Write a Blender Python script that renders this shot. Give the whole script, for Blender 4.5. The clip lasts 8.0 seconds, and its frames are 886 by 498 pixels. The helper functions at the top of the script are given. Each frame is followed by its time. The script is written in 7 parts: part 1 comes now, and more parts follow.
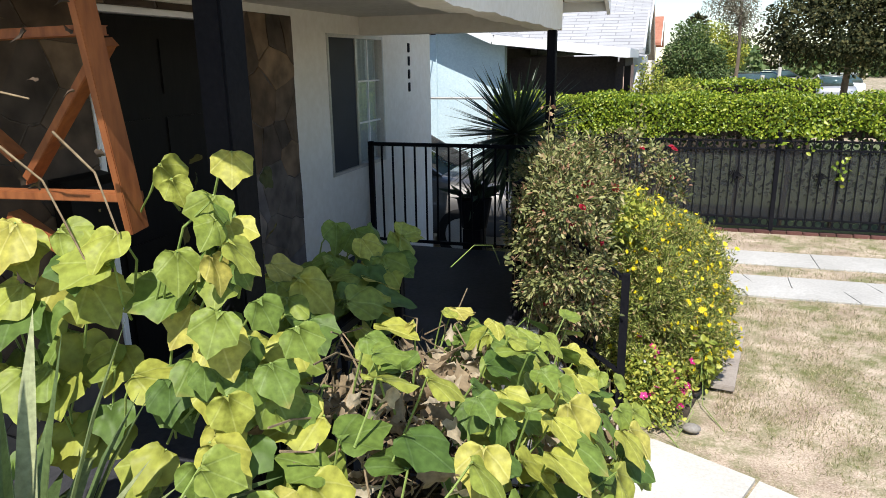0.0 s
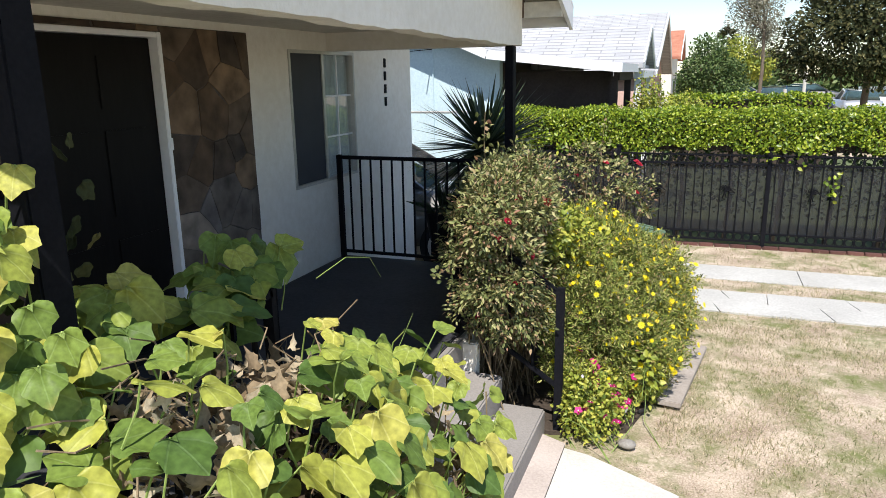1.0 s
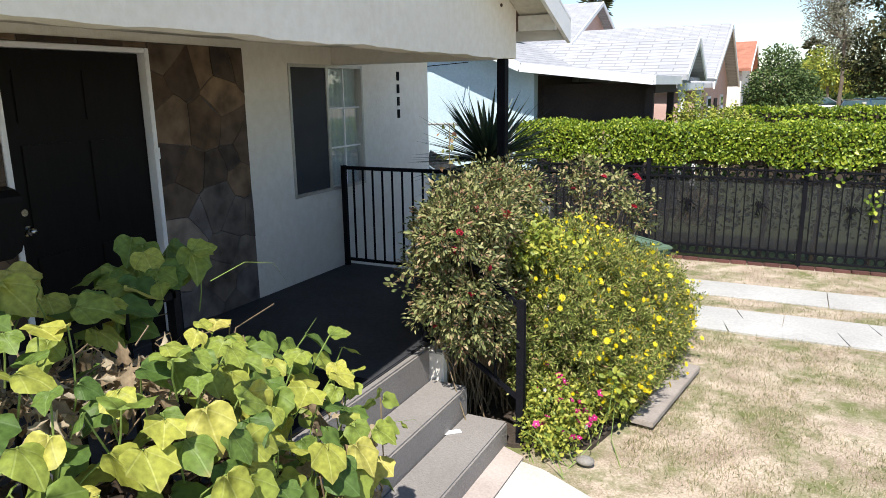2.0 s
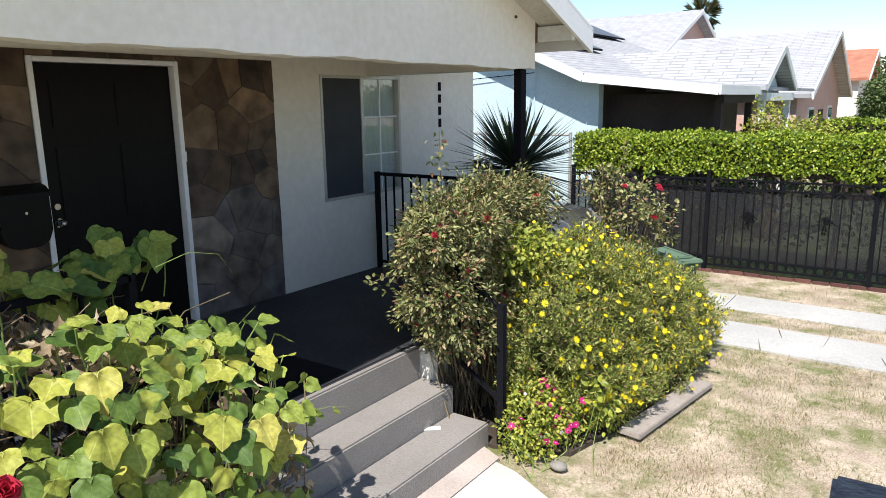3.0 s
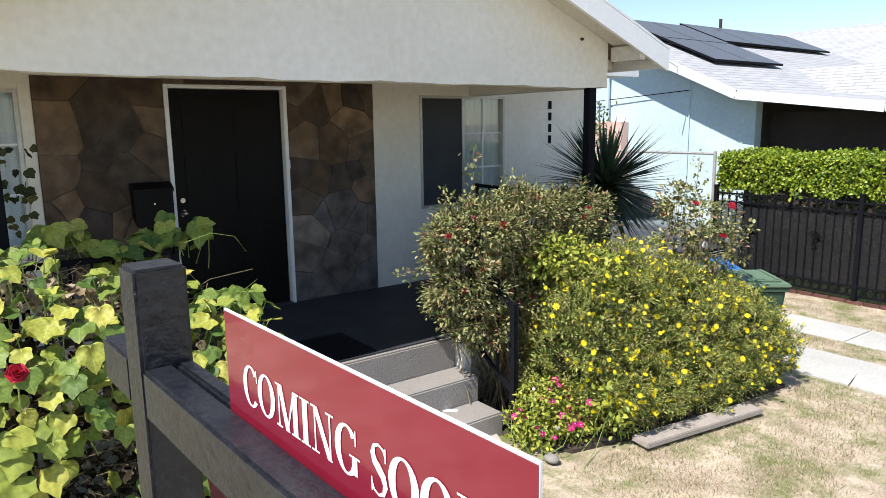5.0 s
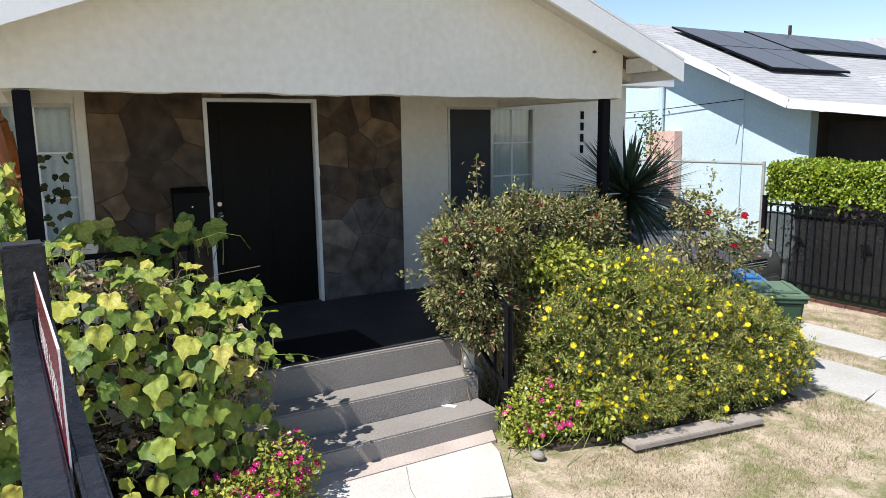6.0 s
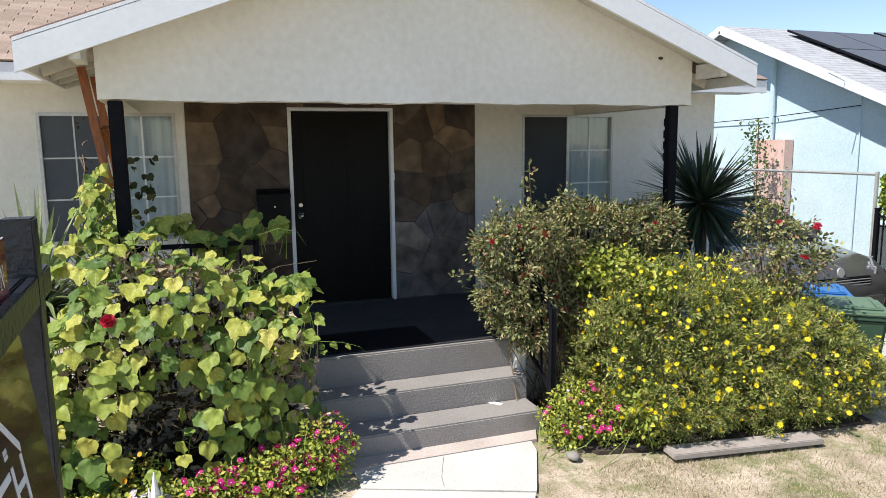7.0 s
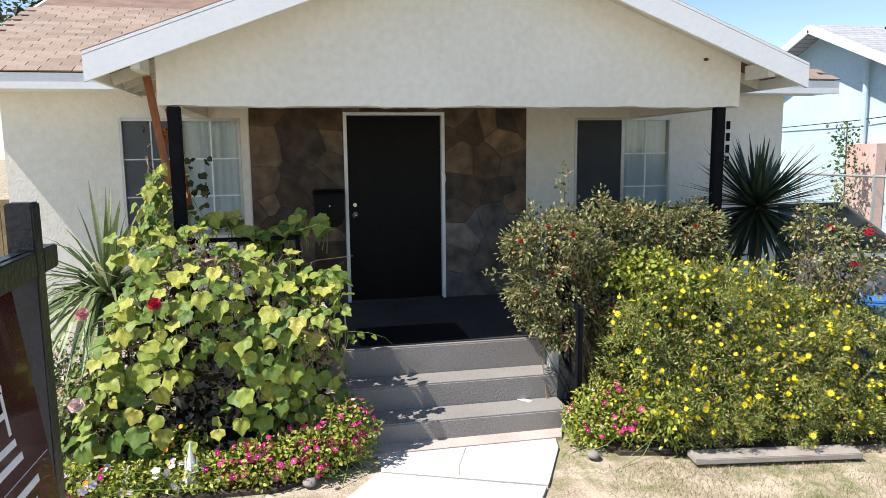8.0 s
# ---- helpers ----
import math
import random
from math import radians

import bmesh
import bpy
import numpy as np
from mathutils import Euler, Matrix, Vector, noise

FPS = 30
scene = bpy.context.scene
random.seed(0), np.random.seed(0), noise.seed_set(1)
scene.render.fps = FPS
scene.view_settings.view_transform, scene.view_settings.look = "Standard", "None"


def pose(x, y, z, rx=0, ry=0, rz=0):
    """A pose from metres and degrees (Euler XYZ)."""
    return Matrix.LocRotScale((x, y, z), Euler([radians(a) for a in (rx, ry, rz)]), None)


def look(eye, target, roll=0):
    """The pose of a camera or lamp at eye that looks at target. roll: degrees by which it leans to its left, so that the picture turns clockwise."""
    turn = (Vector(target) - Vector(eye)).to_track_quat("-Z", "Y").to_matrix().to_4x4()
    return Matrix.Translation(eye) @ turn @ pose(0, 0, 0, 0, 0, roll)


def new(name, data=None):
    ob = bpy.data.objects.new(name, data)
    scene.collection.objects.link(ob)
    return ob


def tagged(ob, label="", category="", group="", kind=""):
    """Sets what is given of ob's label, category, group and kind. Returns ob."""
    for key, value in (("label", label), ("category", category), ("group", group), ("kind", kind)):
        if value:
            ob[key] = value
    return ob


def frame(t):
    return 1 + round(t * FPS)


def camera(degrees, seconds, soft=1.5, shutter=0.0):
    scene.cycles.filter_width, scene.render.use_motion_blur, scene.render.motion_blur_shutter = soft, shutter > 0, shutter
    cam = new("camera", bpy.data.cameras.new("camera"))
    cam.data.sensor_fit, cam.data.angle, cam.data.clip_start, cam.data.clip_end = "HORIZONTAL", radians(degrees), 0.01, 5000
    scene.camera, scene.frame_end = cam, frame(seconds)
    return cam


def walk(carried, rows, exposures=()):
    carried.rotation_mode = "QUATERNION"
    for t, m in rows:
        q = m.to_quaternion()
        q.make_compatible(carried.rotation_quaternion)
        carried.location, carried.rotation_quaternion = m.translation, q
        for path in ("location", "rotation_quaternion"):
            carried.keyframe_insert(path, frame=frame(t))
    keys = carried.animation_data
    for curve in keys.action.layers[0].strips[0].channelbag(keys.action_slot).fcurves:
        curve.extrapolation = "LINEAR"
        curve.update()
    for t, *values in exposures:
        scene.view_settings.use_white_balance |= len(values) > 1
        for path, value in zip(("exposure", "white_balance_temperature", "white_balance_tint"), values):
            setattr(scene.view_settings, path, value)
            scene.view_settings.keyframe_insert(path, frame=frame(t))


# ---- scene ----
cam = camera(64.8, 8.0, soft=0.6)
METRES, EYE, TILT, LEAN, TURN = 5.65, 2.445, 0.0, 0.0, 18.0
ROWS = [
    (0.0, 0.0, 0.0, 0.0, -0.21, -15.02, 0.8),
    (0.5, 0.0526, -0.0071, 0.002, 0.57, -14.47, 0.79),
    (1.0, 0.1109, -0.0071, 0.0002, 2.25, -13.91, 0.85),
    (1.5, 0.1732, -0.0056, -0.0004, 4.78, -13.38, 0.85),
    (3.0, 0.3899, -0.0089, -0.0048, 17.14, -11.89, 0.83),
    (3.5, 0.4631, -0.0023, -0.0091, 21.62, -11.45, 0.75),
    (4.0, 0.5273, -0.002, -0.0108, 26.08, -11.04, 0.76),
    (4.5, 0.5927, 0.0004, -0.011, 31.02, -10.58, 0.79),
    (6.0, 0.7789, 0.032, -0.0106, 42.08, -9.33, 0.81),
    (6.5, 0.8355, 0.0554, -0.0138, 45.89, -8.87, 0.82),
    (7.0, 0.8821, 0.0803, -0.0176, 52.36, -8.41, 0.69),
    (7.5, 0.9238, 0.1097, -0.0207, 58.57, -8.12, 0.66),
    (8.0, 0.9659, 0.1392, -0.0243, 60.42, -7.86, 0.65),
]
walk(cam, [(t, pose(0, 0, EYE, TILT, LEAN, TURN) @ pose(METRES * x, METRES * y, METRES * z, 90 + pitch, roll, yaw)) for t, x, y, z, yaw, pitch, roll in ROWS],
     exposures=[(0.0, 0.44), (1.5, 0.5), (3.5, 0.56), (4.5, 0.64), (6.0, 0.45), (7.0, 0.47), (7.5, 0.56), (8.0, 0.6)])

# ---- light ----
SUN = Vector((0.15, -0.66, 1.0)).normalized()
world = bpy.data.worlds.new("world")
scene.world = world
world.use_nodes = True
wn = world.node_tree.nodes
sky = wn.new("ShaderNodeTexSky")
sky.sky_type, sky.sun_disc = "NISHITA", False
sky.sun_elevation = math.asin(SUN.z)
sky.sun_rotation = math.atan2(SUN.x, SUN.y)
sky.air_density, sky.dust_density, sky.ozone_density = 1.0, 0.2, 1.4
sky.altitude = 600
wn["Background"].inputs[1].default_value = 0.125
world.node_tree.links.new(sky.outputs[0], wn["Background"].inputs[0])
sun_data = bpy.data.lights.new("sun", "SUN")
sun_data.energy, sun_data.angle, sun_data.color = 4.9, radians(0.53), (1.0, 0.96, 0.90)
sun = new("sun", sun_data)
sun.matrix_world = look(SUN * 60, (0, 0, 0))


# ---- materials ----
def material(name, dark, light, rough=0.7, metal=0.0, scale=3.0, fine=40.0, bump=0.15, bump_scale=60.0, vary=None, spread=0.25,
             spec=0.4, coat=0.0, stretch=(1, 1, 1)):
    """Two-tone surface: a large and a fine noise blend dark into light; vary ('object' or 'island') tints pieces one by one."""
    m = bpy.data.materials.new(name)
    m.use_nodes = True
    n, l = m.node_tree.nodes, m.node_tree.links
    bsdf = n["Principled BSDF"]
    bsdf.inputs["Roughness"].default_value, bsdf.inputs["Metallic"].default_value = rough, metal
    bsdf.inputs["Coat Weight"].default_value = coat
    bsdf.inputs["Specular IOR Level"].default_value = spec
    co = n.new("ShaderNodeTexCoord")
    mp = n.new("ShaderNodeMapping")
    mp.inputs["Scale"].default_value = stretch
    l.new(co.outputs["Object"], mp.inputs[0])
    big, small = n.new("ShaderNodeTexNoise"), n.new("ShaderNodeTexNoise")
    big.inputs["Scale"].default_value, small.inputs["Scale"].default_value = scale, fine
    big.inputs["Detail"].default_value, small.inputs["Detail"].default_value = 4, 3
    for t in (big, small):
        l.new(mp.outputs[0], t.inputs["Vector"])
    add = n.new("ShaderNodeMath")
    add.operation = "ADD"
    l.new(big.outputs["Fac"], add.inputs[0])
    l.new(small.outputs["Fac"], add.inputs[1])
    rng = n.new("ShaderNodeMapRange")
    rng.inputs["From Min"].default_value, rng.inputs["From Max"].default_value = 0.7, 1.3
    l.new(add.outputs[0], rng.inputs["Value"])
    mix = n.new("ShaderNodeMix")
    mix.data_type = "RGBA"
    mix.inputs["A"].default_value, mix.inputs["B"].default_value = (*dark, 1), (*light, 1)
    l.new(rng.outputs[0], mix.inputs["Factor"])
    colour = mix.outputs["Result"]
    if vary:
        src = n.new("ShaderNodeObjectInfo" if vary == "object" else "ShaderNodeNewGeometry")
        out = src.outputs["Random" if vary == "object" else "Random Per Island"]
        hsv = n.new("ShaderNodeHueSaturation")
        r2 = n.new("ShaderNodeMapRange")
        r2.inputs["To Min"].default_value, r2.inputs["To Max"].default_value = 1 - spread, 1 + spread
        l.new(out, r2.inputs["Value"])
        l.new(r2.outputs[0], hsv.inputs["Value"])
        l.new(colour, hsv.inputs["Color"])
        colour = hsv.outputs["Color"]
    l.new(colour, bsdf.inputs["Base Color"])
    if bump:
        bt = n.new("ShaderNodeTexNoise")
        bt.inputs["Scale"].default_value, bt.inputs["Detail"].default_value = bump_scale, 5
        l.new(mp.outputs[0], bt.inputs["Vector"])
        bp = n.new("ShaderNodeBump")
        bp.inputs["Strength"].default_value, bp.inputs["Distance"].default_value = bump, 0.01
        l.new(bt.outputs["Fac"], bp.inputs["Height"])
        l.new(bp.outputs[0], bsdf.inputs["Normal"])
    return m


def ramp_material(name, stops, rough=0.5, vary="island", through_light=0.35, vein=0.0, fine=60.0, spec=0.35):
    """Leaves, petals, stones: each piece takes its own colour from a ramp."""
    m = bpy.data.materials.new(name)
    m.use_nodes = True
    n, l = m.node_tree.nodes, m.node_tree.links
    bsdf, out = n["Principled BSDF"], n["Material Output"]
    bsdf.inputs["Roughness"].default_value = rough
    bsdf.inputs["Specular IOR Level"].default_value = spec
    src = n.new("ShaderNodeObjectInfo" if vary == "object" else "ShaderNodeNewGeometry")
    rnd = src.outputs["Random" if vary == "object" else "Random Per Island"]
    ramp = n.new("ShaderNodeValToRGB")
    e = ramp.color_ramp.elements
    while len(e) < len(stops):
        e.new(0.5)
    for k, (p, c) in enumerate(stops):
        e[k].position, e[k].color = p, (*c, 1)
    l.new(rnd, ramp.inputs[0])
    co, tex = n.new("ShaderNodeTexCoord"), n.new("ShaderNodeTexNoise")
    tex.inputs["Scale"].default_value, tex.inputs["Detail"].default_value = fine, 4
    l.new(co.outputs["Object"], tex.inputs["Vector"])
    rng = n.new("ShaderNodeMapRange")
    rng.inputs["From Min"].default_value, rng.inputs["From Max"].default_value = 0.3, 0.7
    rng.inputs["To Min"].default_value, rng.inputs["To Max"].default_value = 0.72, 1.2
    l.new(tex.outputs["Fac"], rng.inputs["Value"])
    hsv = n.new("ShaderNodeHueSaturation")
    l.new(rng.outputs[0], hsv.inputs["Value"])
    l.new(ramp.outputs[0], hsv.inputs["Color"])
    l.new(hsv.outputs[0], bsdf.inputs["Base Color"])
    bp = n.new("ShaderNodeBump")
    bp.inputs["Strength"].default_value, bp.inputs["Distance"].default_value = 0.25, 0.006
    l.new(tex.outputs["Fac"], bp.inputs["Height"])
    l.new(bp.outputs[0], bsdf.inputs["Normal"])
    if through_light:
        tl, mx = n.new("ShaderNodeBsdfTranslucent"), n.new("ShaderNodeMixShader")
        mx.inputs[0].default_value = through_light
        l.new(hsv.outputs[0], tl.inputs["Color"])
        l.new(bsdf.outputs[0], mx.inputs[1])
        l.new(tl.outputs[0], mx.inputs[2])
        l.new(mx.outputs[0], out.inputs["Surface"])
    return m


def glass_material(name, tint=(0.9, 0.95, 0.95), rough=0.02):
    m = bpy.data.materials.new(name)
    m.use_nodes = True
    n, l = m.node_tree.nodes, m.node_tree.links
    fr, tr, gl, mx = n.new("ShaderNodeLayerWeight"), n.new("ShaderNodeBsdfTransparent"), n.new("ShaderNodeBsdfGlossy"), n.new("ShaderNodeMixShader")
    fr.inputs[0].default_value = 0.2
    scale = n.new("ShaderNodeMapRange")
    scale.inputs["To Min"].default_value, scale.inputs["To Max"].default_value = 0.05, 0.8
    l.new(fr.outputs["Facing"], scale.inputs["Value"])
    tr.inputs[0].default_value = (*tint, 1)
    gl.inputs["Roughness"].default_value = rough
    l.new(scale.outputs[0], mx.inputs[0])
    l.new(tr.outputs[0], mx.inputs[1])
    l.new(gl.outputs[0], mx.inputs[2])
    l.new(mx.outputs[0], n["Material Output"].inputs["Surface"])
    return m


M_STUCCO = material("cream stucco", (0.74, 0.70, 0.62), (0.84, 0.81, 0.745), 0.9, 0, 0.9, 16, 0.4, 40)
M_TRIM = material("white painted wood", (0.80, 0.81, 0.83), (0.88, 0.88, 0.89), 0.55, 0, 2, 25, 0.1, 40)
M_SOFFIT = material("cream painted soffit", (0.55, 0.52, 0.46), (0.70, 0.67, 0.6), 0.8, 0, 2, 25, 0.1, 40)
M_STEP = material("grey masonry paint", (0.228, 0.208, 0.194), (0.30, 0.276, 0.258), 0.85, 0, 1.6, 60, 0.6, 75)
M_PORCH = material("charcoal porch paint", (0.036, 0.037, 0.042), (0.060, 0.060, 0.066), 0.7, 0, 2, 30, 0.2, 60, spec=0.2)
M_BLACK = material("black satin paint", (0.006, 0.0065, 0.009), (0.012, 0.012, 0.015), 0.6, 0, 5, 60, 0.12, 50, spec=0.06)
M_POSTBLACK = material("chipped black wood paint", (0.008, 0.009, 0.013), (0.021, 0.022, 0.028), 0.34, 0, 9, 70, 0.5, 40, spec=0.45)
M_DOOR = material("black brown door paint", (0.005, 0.0045, 0.0045), (0.009, 0.008, 0.008), 0.5, 0, 3, 40, 0.05, 40, stretch=(1, 1, 0.15), spec=0.12)
M_CHIP = material("bare grey wood chip", (0.06, 0.058, 0.055), (0.16, 0.155, 0.145), 0.8)
def stone_material(name, stops):
    m = ramp_material(name, stops, 0.6, "object", 0, 0, 5.0, 0.2)
    for node in m.node_tree.nodes:
        if node.bl_idname == "ShaderNodeMapRange":
            node.inputs["To Min"].default_value, node.inputs["To Max"].default_value = 0.5, 1.7
    return m


M_STONE = stone_material("brown flagstone", [(0.0, (0.034, 0.025, 0.020)), (0.25, (0.090, 0.058, 0.036)), (0.5, (0.048, 0.038, 0.033)), (0.75, (0.165, 0.110, 0.068)), (1.0, (0.075, 0.060, 0.050))])
M_STONEPALE = stone_material("grey flagstone", [(0.0, (0.085, 0.074, 0.069)), (0.4, (0.145, 0.12, 0.10)), (0.7, (0.11, 0.10, 0.102)), (1.0, (0.23, 0.19, 0.155))])
M_MORTAR = material("grey mortar", (0.05, 0.041, 0.035), (0.12, 0.10, 0.088), 0.95, 0, 1.4, 60, 0.4, 60)
M_METAL = material("brushed nickel", (0.33, 0.32, 0.30), (0.42, 0.41, 0.39), 0.25, 1.0, 8, 80, 0.02)
M_ALU = material("window aluminium", (0.45, 0.44, 0.42), (0.6, 0.59, 0.56), 0.4, 0.5, 8, 60, 0.03)
M_SCREEN = material("window insect screen", (0.045, 0.049, 0.057), (0.062, 0.066, 0.075), 0.6, 0, 4, 300, 0.15, 500, spec=0.15)
# Paler copy of the screen; sky reflection is put into its colour.
M_SCREENSKY = material("insect screen with sky reflection", (0.085, 0.092, 0.105), (0.11, 0.118, 0.132), 0.6, 0, 4, 300, 0.15, 500, spec=0.15)
M_CURTAIN = material("white curtain cloth", (0.46, 0.50, 0.53), (0.60, 0.63, 0.66), 0.9, 0, 3, 60, 0.1, 80)
M_GLASS = glass_material("window glass")
M_SHINGLE = ramp_material("brown shingle", [(0.0, (0.27, 0.198, 0.153)), (0.5, (0.32, 0.236, 0.185)), (1.0, (0.37, 0.275, 0.22))], 0.95, "object", 0, 0, 90)
M_ROOFBASE = material("brown roofing", (0.16, 0.10, 0.08), (0.3, 0.2, 0.15), 0.95, 0, 4, 90, 0.4, 120)
M_RUST = material("red brown stained wood", (0.20, 0.062, 0.02), (0.36, 0.125, 0.04), 0.55, 0, 5, 50, 0.2, 40, stretch=(1, 1, 0.25))
M_CONC = material("pale concrete", (0.47, 0.45, 0.41), (0.63, 0.61, 0.57), 0.9, 0, 1.6, 60, 0.3, 90)
M_DRIVE = material("worn drive concrete", (0.39, 0.375, 0.35), (0.54, 0.525, 0.495), 0.9, 0, 1.2, 40, 0.4, 80)
M_STONEGREY = material("grey edging stone", (0.2, 0.18, 0.16), (0.32, 0.3, 0.27), 0.9, 0, 8, 60, 0.3, 60)
M_SLAB = material("weathered concrete slab", (0.29, 0.25, 0.22), (0.40, 0.35, 0.31), 0.9, 0, 6, 60, 0.3, 60)
M_PINKC = material("pinkish concrete", (0.40, 0.335, 0.30), (0.54, 0.465, 0.42), 0.9, 0, 3, 60, 0.3, 90)
M_BRICK = material("red brick", (0.085, 0.036, 0.03), (0.15, 0.066, 0.052), 0.9, 0, 8, 60, 0.3, 60, "object", 0.25)
M_MAROON = material("red sign face", (0.205, 0.010, 0.026), (0.23, 0.013, 0.031), 0.22, 0, 2, 20, 0.0, coat=0.5)
M_WINE = material("dark wine sign face", (0.045, 0.006, 0.008), (0.06, 0.009, 0.011), 0.16, 0, 2, 20, 0.0, coat=0.35)
M_WHITE = material("white sign print", (0.78, 0.78, 0.78), (0.85, 0.85, 0.85), 0.4, 0, 4, 40, 0.0)
M_BLUEWALL = material("pale blue stucco", (0.47, 0.60, 0.66), (0.60, 0.73, 0.78), 0.9, 0, 1.2, 30, 0.5, 40)
# Dark brown; on the neighbour's porch it also carries the shade.
M_DARKWALL = material("dark brown and porch shade", (0.035, 0.025, 0.024), (0.06, 0.045, 0.042), 0.8, 0, 2, 30, 0.2, 30)
M_PINK = material("pink stucco", (0.60, 0.38, 0.32), (0.72, 0.50, 0.44), 0.9, 0, 2, 30, 0.3, 40)
# Cell colour is lifted to grey to hold the sky's glare.
M_SOLAR = material("solar cell with sky glare", (0.10, 0.102, 0.106), (0.13, 0.132, 0.136), 0.35, 0, 6, 40, 0.0)
M_TILE = material("terracotta tile", (0.36, 0.13, 0.08), (0.55, 0.25, 0.16), 0.85, 0, 3, 30, 0.2, 40, "island", 0.25)
M_CARPAINT = material("grey car paint", (0.075, 0.072, 0.072), (0.11, 0.105, 0.10), 0.42, 0.3, 3, 300, 0.0, coat=1.0)
M_CARSILVER = material("silver car paint", (0.45, 0.46, 0.48), (0.52, 0.53, 0.55), 0.3, 0.5, 3, 300, 0.0, coat=1.0)
M_CARWHITE = material("white car paint", (0.72, 0.72, 0.72), (0.78, 0.78, 0.78), 0.3, 0.0, 3, 300, 0.0, coat=1.0)
M_CARBLUE = material("blue car paint", (0.03, 0.06, 0.12), (0.04, 0.08, 0.15), 0.3, 0.3, 3, 300, 0.0, coat=1.0)
# Teal in the base colour stands for reflected sky.
M_CARGLASS = material("dark glass with sky tint", (0.04, 0.07, 0.07), (0.06, 0.10, 0.10), 0.04, 0, 3, 30, 0.0, coat=1.0)
M_TYRE = material("tyre rubber", (0.012, 0.012, 0.012), (0.022, 0.022, 0.022), 0.85)
M_LAMP = material("clear headlamp", (0.22, 0.23, 0.25), (0.36, 0.37, 0.40), 0.1, 0.3, 4, 30, 0.0, coat=1.0)
M_BINGREEN = material("green bin plastic", (0.028, 0.064, 0.038), (0.042, 0.085, 0.052), 0.5, 0, 3, 60, 0.1, 90)
M_BINLID = material("faded green lid plastic", (0.10, 0.165, 0.105), (0.15, 0.22, 0.145), 0.5, 0, 3, 60, 0.1, 90)
M_BINBLUE = material("blue bin plastic", (0.03, 0.13, 0.36), (0.05, 0.19, 0.46), 0.5, 0, 3, 60, 0.1, 90)
M_BARK = material("grey brown bark", (0.10, 0.075, 0.055), (0.2, 0.16, 0.12), 0.95, 0, 6, 50, 0.8, 30, stretch=(1, 1, 0.3))
M_STEM = material("green stem", (0.16, 0.24, 0.05), (0.28, 0.36, 0.10), 0.6, 0, 6, 50, 0.1)
M_TWIG = material("dry brown twig", (0.13, 0.09, 0.05), (0.30, 0.23, 0.14), 0.9, 0, 8, 60, 0.2)
# Dead leaf brown, darkened to hold the shade inside the vine.
M_DEADDARK = material("dead brown leaf and vine shade", (0.030, 0.021, 0.014), (0.10, 0.068, 0.042), 0.9, 0, 9, 60, 0.3, 60, "island", 0.4)
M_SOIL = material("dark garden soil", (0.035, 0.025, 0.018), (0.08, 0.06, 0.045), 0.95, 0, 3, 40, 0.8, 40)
M_LEAFPART = ramp_material("vine leaf", [(0.0, (0.088, 0.152, 0.034)), (0.3, (0.178, 0.255, 0.050)), (0.6, (0.295, 0.345, 0.062)), (0.87, (0.44, 0.435, 0.078)), (1.0, (0.50, 0.45, 0.11))], 0.5, "object", 0.24, 0, 7.0, spec=0.25)
M_LEAFVINE = ramp_material("vine leaf mass", [(0.0, (0.088, 0.152, 0.034)), (0.35, (0.178, 0.255, 0.050)), (0.75, (0.30, 0.345, 0.064)), (1.0, (0.46, 0.425, 0.085))], 0.5, "island", 0.22, fine=30.0, spec=0.25)
M_DEAD = ramp_material("dry leaf", [(0.0, (0.20, 0.14, 0.08)), (0.5, (0.38, 0.29, 0.18)), (1.0, (0.58, 0.5, 0.36))], 0.8, "island", 0.25)
M_ROSELEAF = ramp_material("rose leaf", [(0.0, (0.026, 0.036, 0.014)), (0.25, (0.14, 0.17, 0.056)), (0.58, (0.31, 0.32, 0.12)), (0.82, (0.43, 0.385, 0.18)), (0.92, (0.32, 0.16, 0.10)), (1.0, (0.42, 0.35, 0.20))], 0.5, "island", 0.2, spec=0.35)
M_DAISYLEAF = ramp_material("daisy bush leaf", [(0.0, (0.045, 0.068, 0.018)), (0.25, (0.165, 0.215, 0.046)), (0.65, (0.34, 0.375, 0.088)), (0.88, (0.50, 0.49, 0.18)), (1.0, (0.38, 0.23, 0.13))], 0.55, "island", 0.25, spec=0.25)
M_HEDGE = ramp_material("hedge leaf", [(0.0, (0.06, 0.115, 0.012)), (0.35, (0.18, 0.27, 0.020)), (0.7, (0.33, 0.42, 0.03)), (1.0, (0.50, 0.53, 0.07))], 0.35, "island", 0.3, spec=0.5)
M_VINCALEAF = ramp_material("bedding plant leaf", [(0.0, (0.11, 0.165, 0.03)), (0.4, (0.30, 0.35, 0.05)), (1.0, (0.55, 0.52, 0.10))], 0.45, "island", 0.25)
M_YUCCA = ramp_material("yucca leaf", [(0.0, (0.03, 0.05, 0.03)), (0.6, (0.06, 0.09, 0.05)), (1.0, (0.12, 0.15, 0.085))], 0.4, "island", 0.1)
M_STRAP = ramp_material("strap leaf", [(0.0, (0.06, 0.10, 0.035)), (0.5, (0.15, 0.21, 0.08)), (0.8, (0.28, 0.33, 0.15)), (1.0, (0.52, 0.53, 0.32))], 0.35, "island", 0.25)
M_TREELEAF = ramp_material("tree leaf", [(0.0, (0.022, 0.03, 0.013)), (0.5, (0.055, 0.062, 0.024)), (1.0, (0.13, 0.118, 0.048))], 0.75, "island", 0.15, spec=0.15)
